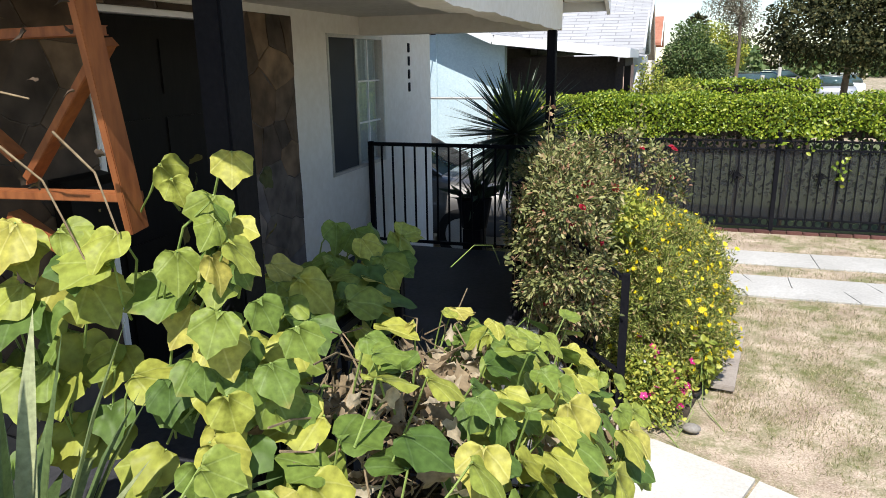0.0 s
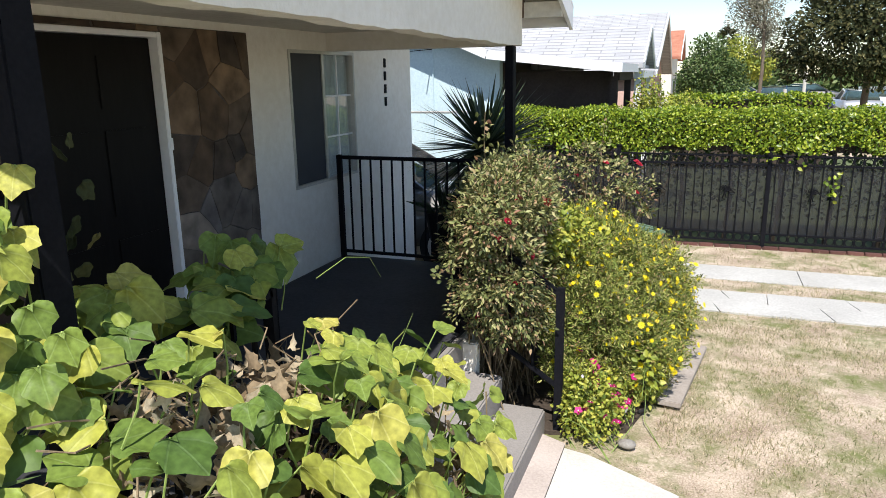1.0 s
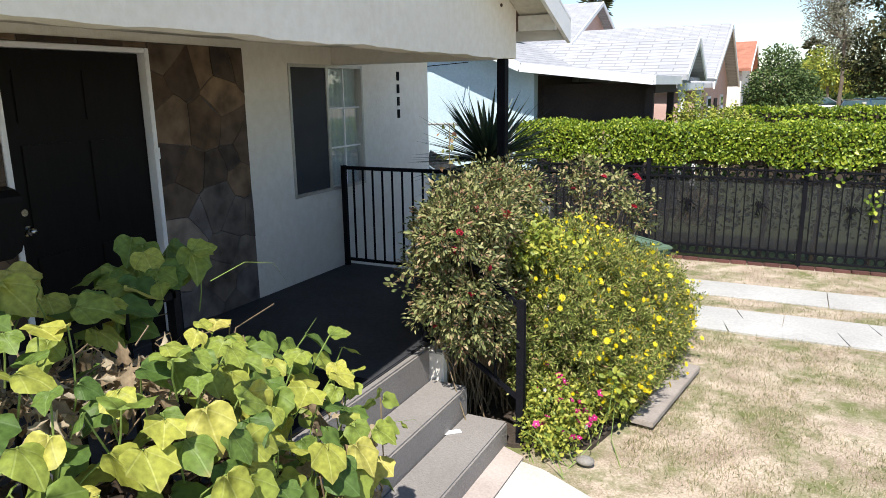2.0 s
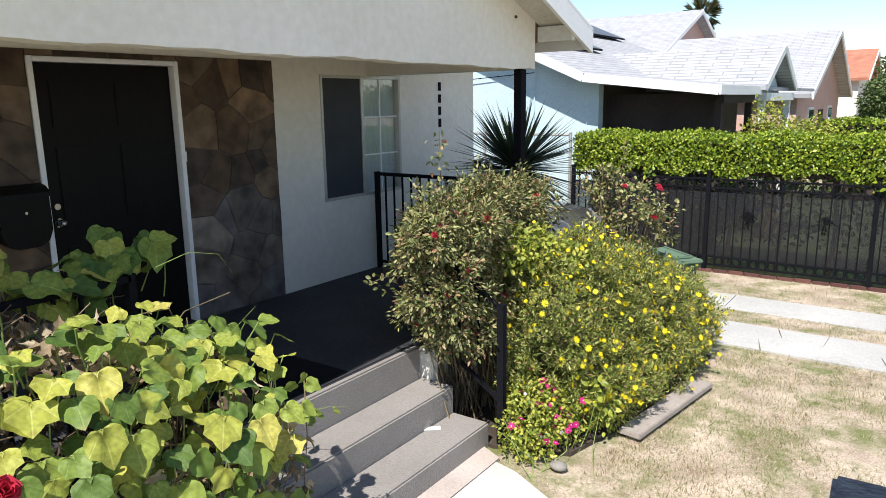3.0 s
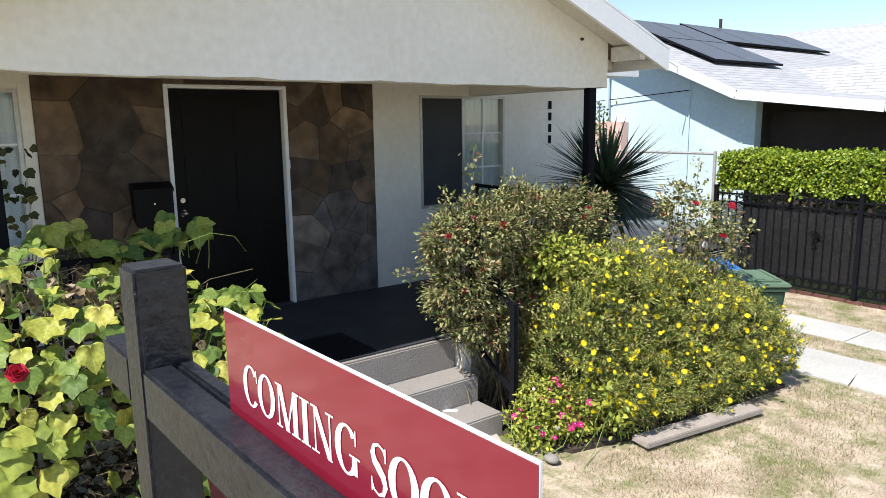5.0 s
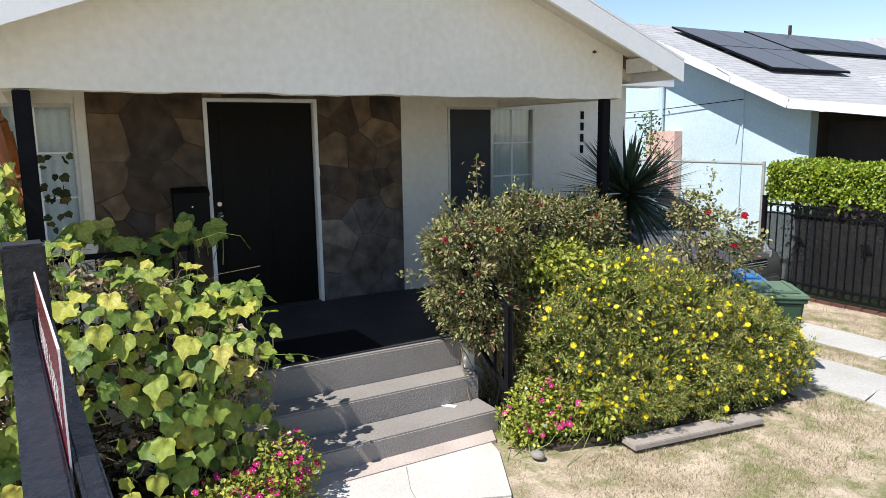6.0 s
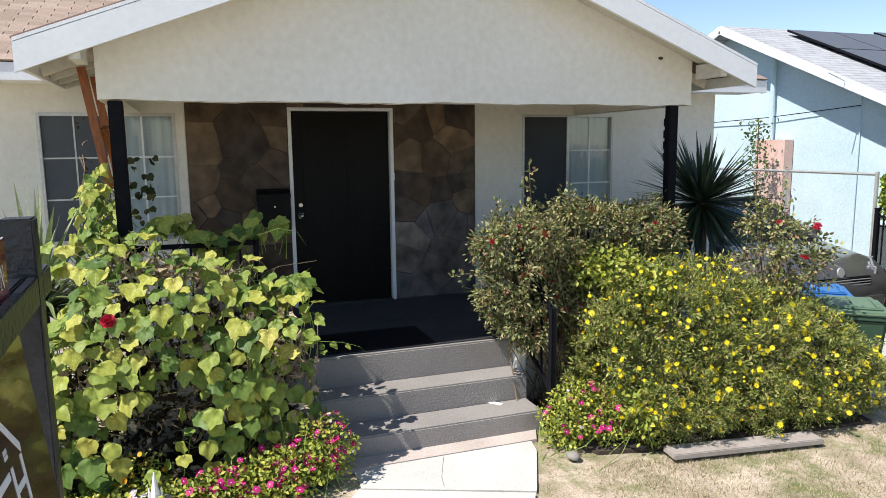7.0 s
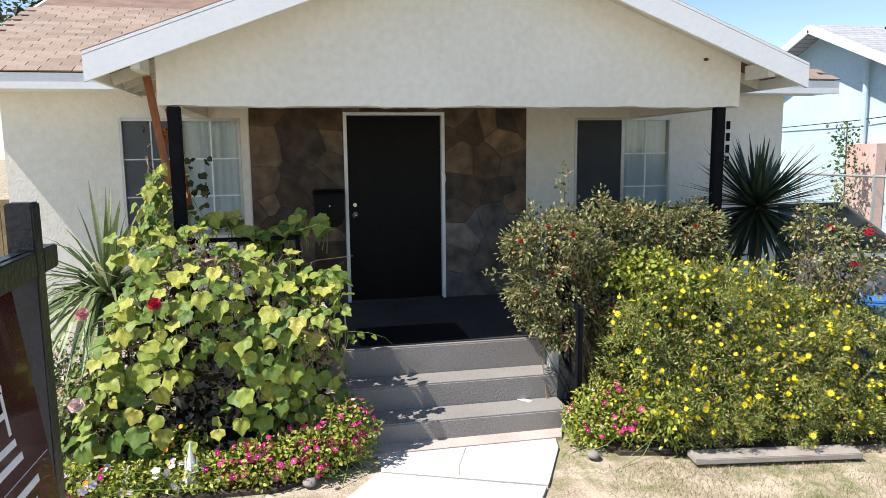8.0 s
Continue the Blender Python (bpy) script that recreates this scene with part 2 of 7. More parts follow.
M_PALETREE = ramp_material("pale tree leaf", [(0.0, (0.12, 0.12, 0.07)), (0.5, (0.24, 0.23, 0.16)), (1.0, (0.4, 0.38, 0.3))], 0.7, "island", 0.2)
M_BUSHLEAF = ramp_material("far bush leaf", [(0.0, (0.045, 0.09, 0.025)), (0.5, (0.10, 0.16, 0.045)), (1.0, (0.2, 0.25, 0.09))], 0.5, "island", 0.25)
M_YELLOW = ramp_material("yellow petal", [(0.0, (0.86, 0.66, 0.008)), (1.0, (0.93, 0.82, 0.04))], 0.5, "object", 0.25)
M_MAGENTA = ramp_material("magenta petal", [(0.0, (0.50, 0.012, 0.14)), (1.0, (0.66, 0.03, 0.25))], 0.5, "object", 0.25)
M_REDPETAL = ramp_material("red rose petal", [(0.0, (0.48, 0.012, 0.03)), (1.0, (0.62, 0.05, 0.1))], 0.5, "object", 0.2)
M_PINKPETAL = ramp_material("pink rose petal", [(0.0, (0.7, 0.36, 0.36)), (1.0, (0.8, 0.62, 0.6))], 0.5, "object", 0.2)
M_WHITEPETAL = ramp_material("pale lilac petal", [(0.0, (0.62, 0.5, 0.72)), (1.0, (0.8, 0.76, 0.8))], 0.5, "object", 0.2)
M_ORANGE = ramp_material("orange petal", [(0.0, (0.7, 0.25, 0.01)), (1.0, (0.8, 0.42, 0.02))], 0.5, "object", 0.2)
M_EYE = material("flower centre", (0.62, 0.40, 0.01), (0.75, 0.52, 0.02), 0.7)
M_WHITEEYE = material("white flower centre", (0.75, 0.7, 0.7), (0.85, 0.8, 0.8), 0.7)
M_GRASSBLADE = ramp_material("grass blade", [(0.0, (0.13, 0.16, 0.05)), (0.35, (0.30, 0.29, 0.12)), (0.65, (0.56, 0.47, 0.31)), (1.0, (0.78, 0.67, 0.49))], 0.7, "island", 0.25)


def lawn_material():
    m = material("dry lawn", (0.25, 0.18, 0.125), (0.70, 0.575, 0.455), 0.95, 0, 2.6, 75, 0.9, 110)
    n, l = m.node_tree.nodes, m.node_tree.links
    bsdf = n["Principled BSDF"]
    old = bsdf.inputs["Base Color"].links[0].from_socket
    co, t1 = n.new("ShaderNodeTexCoord"), n.new("ShaderNodeTexNoise")
    t1.inputs["Scale"].default_value, t1.inputs["Detail"].default_value, t1.inputs["Roughness"].default_value = 1.5, 10, 0.78
    l.new(co.outputs["Object"], t1.inputs["Vector"])
    rng = n.new("ShaderNodeMapRange")
    rng.inputs["From Min"].default_value, rng.inputs["From Max"].default_value = 0.46, 0.60
    l.new(t1.outputs["Fac"], rng.inputs["Value"])
    mix = n.new("ShaderNodeMix")
    mix.data_type = "RGBA"
    l.new(rng.outputs[0], mix.inputs["Factor"])
    l.new(old, mix.inputs["A"])
    mix.inputs["B"].default_value = (0.17, 0.185, 0.065, 1)
    l.new(mix.outputs["Result"], bsdf.inputs["Base Color"])
    return m


def add_veins(m):
    """Pale veins and a browning margin on a leaf that has its own origin at the stalk."""
    n, l = m.node_tree.nodes, m.node_tree.links
    bsdf = n["Principled BSDF"]
    base = bsdf.inputs["Base Color"].links[0].from_socket

    def op(kind, a, c=None):
        node = n.new("ShaderNodeMath")
        node.operation = kind
        for k, v in enumerate((a, c)):
            if v is None:
                continue
            if isinstance(v, (int, float)):
                node.inputs[k].default_value = v
            else:
                l.new(v, node.inputs[k])
        return node.outputs[0]

    def remap(v, a, c, lo, hi):
        node = n.new("ShaderNodeMapRange")
        node.interpolation_type = "SMOOTHSTEP"
        for k, q in zip(("From Min", "From Max", "To Min", "To Max"), (a, c, lo, hi)):
            node.inputs[k].default_value = q
        l.new(v, node.inputs["Value"])
        return node.outputs[0]

    co, sep = n.new("ShaderNodeTexCoord"), n.new("ShaderNodeSeparateXYZ")
    l.new(co.outputs["Object"], sep.inputs[0])
    ax, y = op("ABSOLUTE", sep.outputs[0]), sep.outputs[1]
    vein = None
    for angle, weight in ((0, 1.0), (43, 0.8), (92, 0.6)):
        c, q = math.cos(radians(angle)), math.sin(radians(angle))
        off = op("ABSOLUTE", op("SUBTRACT", op("MULTIPLY", ax, c), op("MULTIPLY", y, q)))
        ahead = remap(op("ADD", op("MULTIPLY", ax, q), op("MULTIPLY", y, c)), 0.0, 0.06, 0.0, weight)
        one = op("MULTIPLY", remap(off, 0.006, 0.024, 1.0, 0.0), ahead)
        vein = one if vein is None else op("MAXIMUM", vein, one)
    tex = n.new("ShaderNodeTexNoise")
    tex.inputs["Scale"].default_value = 5.0
    l.new(co.outputs["Object"], tex.inputs["Vector"])
    radius = op("SQRT", op("ADD", op("MULTIPLY", ax, ax), op("MULTIPLY", op("SUBTRACT", y, 0.3), op("SUBTRACT", y, 0.3))))
    rim = remap(op("ADD", radius, op("MULTIPLY", tex.outputs["Fac"], 0.35)), 0.60, 0.86, 0.0, 1.0)
    who = n.new("ShaderNodeObjectInfo")
    rim = op("MULTIPLY", rim, remap(op("FRACT", op("MULTIPLY", who.outputs["Random"], 7.3)), 0.45, 1.0, 0.0, 0.75))
    mix1, mix2 = n.new("ShaderNodeMix"), n.new("ShaderNodeMix")
    mix1.data_type = mix2.data_type = "RGBA"
    light = n.new("ShaderNodeHueSaturation")
    light.inputs["Value"].default_value, light.inputs["Saturation"].default_value = 1.45, 0.85
    l.new(base, light.inputs["Color"])
    l.new(op("MULTIPLY", vein, 0.5), mix1.inputs["Factor"])
    l.new(base, mix1.inputs["A"])
    l.new(light.outputs[0], mix1.inputs["B"])
    l.new(rim, mix2.inputs["Factor"])
    l.new(mix1.outputs["Result"], mix2.inputs["A"])
    mix2.inputs["B"].default_value = (0.36, 0.27, 0.09, 1)
    l.new(mix2.outputs["Result"], bsdf.inputs["Base Color"])
    for node in n:
        if node.bl_idname == "ShaderNodeBsdfTranslucent":
            l.new(mix2.outputs["Result"], node.inputs["Color"])
    bump = bsdf.inputs["Normal"].links[0].from_node
    l.new(op("SUBTRACT", op("MULTIPLY", tex.outputs["Fac"], 0.8), vein), bump.inputs["Height"])
    bump.inputs["Strength"].default_value, bump.inputs["Distance"].default_value = 0.2, 0.01


add_veins(M_LEAFPART)
M_LAWN = lawn_material()


def white_shingle_material(turn):
    m = material("white roof shingle", (0.46, 0.46, 0.47), (0.58, 0.58, 0.58), 0.9, 0, 2, 60, 0.0)
    n, l = m.node_tree.nodes, m.node_tree.links
    bk, bp, co = n.new("ShaderNodeTexBrick"), n.new("ShaderNodeBump"), n.new("ShaderNodeTexCoord")
    mp = n.new("ShaderNodeMapping")
    mp.inputs["Rotation"].default_value = (0, 0, radians(turn))
    bk.inputs["Scale"].default_value = 1.0
    bk.inputs["Brick Width"].default_value, bk.inputs["Row Height"].default_value, bk.inputs["Mortar Size"].default_value = 0.6, 0.13, 0.012
    l.new(co.outputs["Object"], mp.inputs[0])
    l.new(mp.outputs[0], bk.inputs["Vector"])
    bp.inputs["Strength"].default_value, bp.inputs["Distance"].default_value, bp.invert = 0.7, 0.02, True
    l.new(bk.outputs["Fac"], bp.inputs["Height"])
    bk.inputs["Color1"].default_value, bk.inputs["Color2"].default_value, bk.inputs["Mortar"].default_value = (0.56, 0.56, 0.57, 1), (0.48, 0.48, 0.49, 1), (0.34, 0.34, 0.35, 1)
    tone = n.new("ShaderNodeMix")
    tone.data_type, tone.blend_type = "RGBA", "MULTIPLY"
    tone.inputs["Factor"].default_value = 1.0
    old = n["Principled BSDF"].inputs["Base Color"].links[0].from_socket
    l.new(bk.outputs["Color"], tone.inputs["A"])
    bright = n.new("ShaderNodeHueSaturation")
    bright.inputs["Value"].default_value = 1.5
    l.new(old, bright.inputs["Color"])
    l.new(bright.outputs[0], tone.inputs["B"])
    l.new(tone.outputs["Result"], n["Principled BSDF"].inputs["Base Color"])
    l.new(bp.outputs[0], n["Principled BSDF"].inputs["Normal"])
    return m


M_WHITEROOF, M_WHITEROOFX = white_shingle_material(90), white_shingle_material(0)


# ---- building helpers ----
def thing(name, at, label, category, group="", kind=""):
    ob = new(name)
    ob.empty_display_size = 0.1
    ob.location = at
    return tagged(ob, label, category, group, kind)


def root_place(ob):
    while ob.parent:
        ob = ob.parent
    return ob.location


def part(name, bm, mat, parent=None, label="", smooth=False):
    """Links a bmesh, in world places, as one mesh object, under a thing or a part."""
    me = bpy.data.meshes.new(name)
    bmesh.ops.recalc_face_normals(bm, faces=bm.faces)
    if parent:
        bmesh.ops.translate(bm, verts=bm.verts, vec=-root_place(parent))
    bm.to_mesh(me)
    bm.free()
    me.materials.append(mat)
    if smooth:
        me.shade_smooth()
    ob = new(name, me)
    if parent:
        ob.parent = parent
    if label:
        ob["label"] = label
    return ob


def box(x0, x1, y0, y1, z0, z1, bevel=0.0, bm=None):
    out = bm or bmesh.new()
    r = bmesh.ops.create_cube(out, size=1.0)
    for v in r["verts"]:
        v.co = Vector((x0 + (v.co.x + 0.5) * (x1 - x0), y0 + (v.co.y + 0.5) * (y1 - y0), z0 + (v.co.z + 0.5) * (z1 - z0)))
    if bevel:
        es = list({e for v in r["verts"] for e in v.link_edges})
        bmesh.ops.bevel(out, geom=es, offset=bevel, segments=2, affect="EDGES")
    return out


def beam(a, b, w, h, bevel=0.0, bm=None, up=(0, 0, 1)):
    """A bar from a to b, w wide and h high."""
    a, b = Vector(a), Vector(b)
    out = bm or bmesh.new()
    d = (b - a)
    z = Vector(up)
    x = d.normalized()
    if abs(x.dot(z)) > 0.99:
        z = Vector((1, 0, 0))
    y = z.cross(x).normalized()
    z = x.cross(y)
    r = bmesh.ops.create_cube(out, size=1.0)
    for v in r["verts"]:
        c = v.co.copy()
        v.co = a + d * (c.x + 0.5) + y * (c.y * w) + z * (c.z * h)
    if bevel:
        es = list({e for v in r["verts"] for e in v.link_edges})
        bmesh.ops.bevel(out, geom=es, offset=bevel, segments=2, affect="EDGES")
    return out


def tube(points, radius, sides=6, bm=None, taper=1.0):
    """A round bar along points, thinning to taper times its radius."""
    out = bm or bmesh.new()
    pts = [Vector(p) for p in points]
    rings = []
    for i, p in enumerate(pts):
        d = (pts[min(i + 1, len(pts) - 1)] - pts[max(i - 1, 0)]).normalized()
        u = d.orthogonal().normalized()
        v = d.cross(u)
        r = radius * (1 + (taper - 1) * i / (len(pts) - 1))
        rings.append([out.verts.new(p + u * (r * math.cos(2 * math.pi * k / sides)) + v * (r * math.sin(2 * math.pi * k / sides))) for k in range(sides)])
    for a, b in zip(rings, rings[1:]):
        for k in range(sides):
            out.faces.new((a[k], a[(k + 1) % sides], b[(k + 1) % sides], b[k]))
    out.faces.new(rings[0][::-1])
    out.faces.new(rings[-1])
    return out


def prism(poly, axis, lo, hi, bm=None):
    """A polygon pushed along an axis: 'x' takes (y, z) points, 'y' takes (x, z), 'z' takes (x, y)."""
    out = bm or bmesh.new()
    put = {"x": lambda p, h: (h, p[0], p[1]), "y": lambda p, h: (p[0], h, p[1]), "z": lambda p, h: (p[0], p[1], h)}[axis]
    a = [out.verts.new(put(p, lo)) for p in poly]
    b = [out.verts.new(put(p, hi)) for p in poly]
    k = len(poly)
    out.faces.new(a[::-1])
    out.faces.new(b)
    for i in range(k):
        out.faces.new((a[i], a[(i + 1) % k], b[(i + 1) % k], b[i]))
    return out


def mesh_from(name, verts, faces, mat, parent=None, kind="", smooth=False, label=""):
    me = bpy.data.meshes.new(name)
    me.from_pydata([tuple(v) for v in verts], [], faces)
    me.materials.append(mat)
    if smooth:
        me.shade_smooth()
    ob = new(name, me)
    if parent:
        ob.parent = parent
    if label:
        ob["label"] = label
    if kind:
        ob["kind"] = kind
    return ob


RNG = np.random.default_rng(7)


def unit(a):
    return a / np.maximum(np.linalg.norm(a, axis=-1, keepdims=True), 1e-9)


def frames_of(tips, normals):
    y = unit(np.asarray(tips, float))
    x = unit(np.cross(y, np.asarray(normals, float)))
    return x, y, np.cross(x, y)


def cloud(name, places, tips, normals, sizes, template, mat, parent=None, label="", kind="stuff"):
    """Many small leaves joined into one mesh. template: (points, faces), y towards the tip, z up from the face."""
    tv, tf = np.array(template[0], float), template[1]
    x, y, z = frames_of(tips, normals)
    s = np.asarray(sizes, float)[:, None, None]
    v = np.asarray(places)[:, None, :] + s * (tv[None, :, 0:1] * x[:, None, :] + tv[None, :, 1:2] * y[:, None, :] + tv[None, :, 2:3] * z[:, None, :])
    if parent:
        v = v - np.array(root_place(parent))
    k, m = len(tv), len(places)
    loops = np.concatenate([np.array(f, dtype=np.int32) for f in tf])
    lens = np.array([len(f) for f in tf], dtype=np.int32)
    me = bpy.data.meshes.new(name)
    me.vertices.add(k * m)
    me.vertices.foreach_set("co", v.reshape(-1).astype(np.float32))
    all_loops = (loops[None, :] + (np.arange(m, dtype=np.int32) * k)[:, None]).reshape(-1)
    all_lens = np.tile(lens, m)
    me.loops.add(len(all_loops))
    me.loops.foreach_set("vertex_index", all_loops)
    me.polygons.add(len(all_lens))
    me.polygons.foreach_set("loop_start", np.concatenate([[0], np.cumsum(all_lens)[:-1]]).astype(np.int32))
    me.update(calc_edges=True)
    me.materials.append(mat)
    ob = new(name, me)
    if parent:
        ob.parent = parent
    if label:
        ob["label"] = label
    ob["kind"] = kind
    return ob


def fan_leaf(half, droop=0.25, fold=0.25, hub=0.3):
    """A broad leaf as a fan about a point on its midrib."""
    def lift(x, y):
        return fold * abs(x) - droop * max(y, 0) ** 2 - 0.3 * x * x
    pts = [(0, hub, lift(0, hub) - 0.02)]
    ring = [(0, 0)] + list(half) + [(-x, y) for x, y in reversed(half[:-1])]
    pts += [(x, y, lift(x, y)) for x, y in ring]
    n = len(ring)
    return pts, [(0, 1 + i, 1 + (i + 1) % n) for i in range(n)]


def lobed_leaf(corner, droop, fold, wave, phase, n=24):
    """A broad heart-shaped leaf with a pointed tip, two soft corners a side and a deep notch where the stalk joins at the origin."""
    def rim(t):
        a = abs(t)
        out = 0.40 + 0.22 * math.exp(-(a / 0.30) ** 2) + corner * math.exp(-((a - 1.05) / 0.26) ** 2) + 0.6 * corner * math.exp(-((a - 1.95) / 0.30) ** 2)
        return out * (1 - 0.72 * math.exp(-((math.pi - a) / 0.26) ** 2))
    def point(t, k):
        r = rim(t) * k
        x, y = 1.12 * r * math.sin(t), 0.30 * k + r * math.cos(t)
        return (x, y, fold * abs(x) - droop * (x * x + y * y) + wave * k * k * math.cos(4 * t + phase))
    ways = [-math.pi + 2 * math.pi * i / n for i in range(n)]
    pts = [(0, 0.0, -0.015)] + [point(t, 0.55) for t in ways] + [point(t, 1.0) for t in ways]
    faces = []
    for i in range(n):
        j = (i + 1) % n
        faces += [(0, 1 + j, 1 + i), (1 + i, 1 + j, 1 + n + j, 1 + n + i)]
    return pts, [f[::-1] for f in faces]


VINE_LEAVES = [lobed_leaf(0.08, 0.20, 0.08, 0.045, 0.4), lobed_leaf(0.02, 0.34, -0.06, 0.05, 2.0),
               lobed_leaf(0.11, 0.08, 0.22, 0.04, 1.2), lobed_leaf(0.05, 0.36, 0.18, 0.055, 3.0)]
CRUMPLED = fan_leaf([(0.2, -0.1), (0.35, 0.1), (0.22, 0.3), (0.3, 0.5), (0.1, 0.6), (0, 0.8)], 1.2, 0.9)
OVAL = ([(0, 0, 0), (0.22, 0.35, 0.05), (0.17, 0.72, 0.02), (0, 1, -0.1), (-0.17, 0.72, 0.02), (-0.22, 0.35, 0.05)], [(0, 1, 2, 3), (0, 3, 4, 5)])
BROAD = ([(0, 0, 0), (0.3, 0.3, 0.06), (0.26, 0.68, 0.03), (0, 1, -0.12), (-0.26, 0.68, 0.03), (-0.3, 0.3, 0.06)], [(0, 1, 2, 3), (0, 3, 4, 5)])
NARROW = ([(0, 0, 0), (0.09, 0.45, 0.02), (0, 1, -0.08), (-0.09, 0.45, 0.02)], [(0, 1, 2, 3)])
SPRIG = ([(0, 0, 0), (0.14, 0.45, 0.03), (0.10, 0.8, 0.0), (0, 1, -0.08), (-0.10, 0.8, 0.0), (-0.14, 0.45, 0.03)], [(0, 1, 2, 3), (0, 3, 4, 5)])
BLADE = ([(-0.04, 0, 0), (0.04, 0, 0), (0.03, 0.6, 0.08), (0, 1, 0.28)], [(0, 1, 2), (0, 2, 3)])


def rand_dirs(n):
    return unit(RNG.normal(size=(n, 3)))


def tri_mesh(name, template, mat, scale=1.0):
    me = bpy.data.meshes.new(name)
    me.from_pydata([tuple(scale * c for c in p) for p in template[0]], [], template[1])
    me.materials.append(mat)
    me.shade_smooth()
    return me


def piece(name, me, parent, place, tip, normal, size):
    """One leaf or flower as an object of its own, on shared mesh data, under its plant."""
    x, y, z = frames_of(np.array([tip]), np.array([normal]))
    m = Matrix((x[0], y[0], z[0])).transposed().to_4x4()
    ob = new(name, me)
    ob.parent = parent
    ob.matrix_local = Matrix.Translation(Vector(place) - root_place(parent)) @ m @ Matrix.Scale(float(size), 4)
    return ob


def flower_mesh(name, petals, inner, outer, width, mat, eye_mat, eye_r, lift=0.15):
    """A flower of radius about 1, facing z: petals round an eye."""
    pts, faces, mats = [], [], []
    for k in range(petals):
        a = 2 * math.pi * k / petals
        c, s = math.cos(a), math.sin(a)
        base = len(pts)
        for r, w, h in ((inner, 0.12, 0), (0.6 * outer, width, lift * 0.7), (outer, width * 0.5, lift)):
            for side in (-1, 1):
                pts.append((r * c - side * w * s, r * s + side * w * c, h))
        faces += [(base, base + 1, base + 3, base + 2), (base + 2, base + 3, base + 5, base + 4)]
        mats += [0, 0]
    base = len(pts)
    pts += [(eye_r * math.cos(k * math.pi / 3), eye_r * math.sin(k * math.pi / 3), 0.1) for k in range(6)] + [(0, 0, 0.22)]
    faces += [(base + k, base + (k + 1) % 6, base + 6) for k in range(6)]
    mats += [1] * 6
    me = bpy.data.meshes.new(name)
    me.from_pydata(pts, [], faces)
    me.materials.append(mat)
    me.materials.append(eye_mat)
    me.polygons.foreach_set("material_index", mats)
    return me


def rose_mesh(name, mat):
    """A rose head of radius about 1: cupped rings of broad petals."""
    pts, faces = [], []
    for ring, (r, h, n, w) in enumerate(((1.0, 0.25, 6, 0.6), (0.75, 0.5, 5, 0.5), (0.5, 0.68, 5, 0.4), (0.25, 0.75, 4, 0.28))):
        for k in range(n):
            a = 2 * math.pi * k / n + ring * 0.6
            c, s = math.cos(a), math.sin(a)
            b = len(pts)
            for rr, ww, hh in ((0.1, 0.1, 0), (0.7 * r, w, 0.55 * h), (r, w * 0.8, h), (0.95 * r, w * 0.4, h + 0.12)):
                for side in (-1, 1):
                    pts.append((rr * c - side * ww * s, rr * s + side * ww * c, hh))
            faces += [(b + i, b + i + 1, b + i + 3, b + i + 2) for i in (0, 2, 4)]
    me = bpy.data.meshes.new(name)
    me.from_pydata(pts, [], faces)
    me.materials.append(mat)
    return me



# ---- ground ----
WALL, PORCH = -2.846, 0.645


def ground_height(x, y):
    k = min(max((y - 7.2) / 3.6, 0), 1)
    return -0.12 * k * k * (3 - 2 * k)


def ground_strip(poly_y, x0, x1, lift, steps=40):
    """A sheet across the ground between two y edges, following its fall."""
    bm = bmesh.new()
    ys = np.linspace(poly_y[0], poly_y[1], 8)
    xs = np.linspace(x0, x1, steps)
    g = [[bm.verts.new((x, y, ground_height(x, y) + lift)) for y in ys] for x in xs]
    for i in range(len(xs) - 1):
        for j in range(len(ys) - 1):
            bm.faces.new((g[i][j], g[i + 1][j], g[i + 1][j + 1], g[i][j + 1]))
    return bm


bm = bmesh.new()
xs = np.concatenate([[-900, -60, -20], np.linspace(-12, 12, 49), [30, 120, 900]])
ys = np.concatenate([[-900, -60, -15], np.linspace(-6, 16, 56), [30, 60, 150, 900]])
grid = [[bm.verts.new((x, y, ground_height(x, y) + (0.012 * noise.noise((x * 1.7, y * 1.7, 0)) if abs(x) < 12 and -6 < y < 16 else 0))) for y in ys] for x in xs]
for i in range(len(xs) - 1):
    for j in range(len(ys) - 1):
        bm.faces.new((grid[i][j], grid[i + 1][j], grid[i + 1][j + 1], grid[i][j + 1]))
tagged(part("ground", bm, M_LAWN, smooth=True), "dry patchy lawn of tan and green grass", "lawn", kind="structure")

M_GREENLAWN = material("watered lawn", (0.05, 0.07, 0.028), (0.17, 0.20, 0.085), 0.9, 0, 1.2, 60, 0.8, 90)
tagged(part("lawn_neighbour", ground_strip((11.34, 24.0), -2.8, 9.6, 0.012), M_GREENLAWN, smooth=True), "green watered lawn behind the iron fence", "lawn", kind="structure")

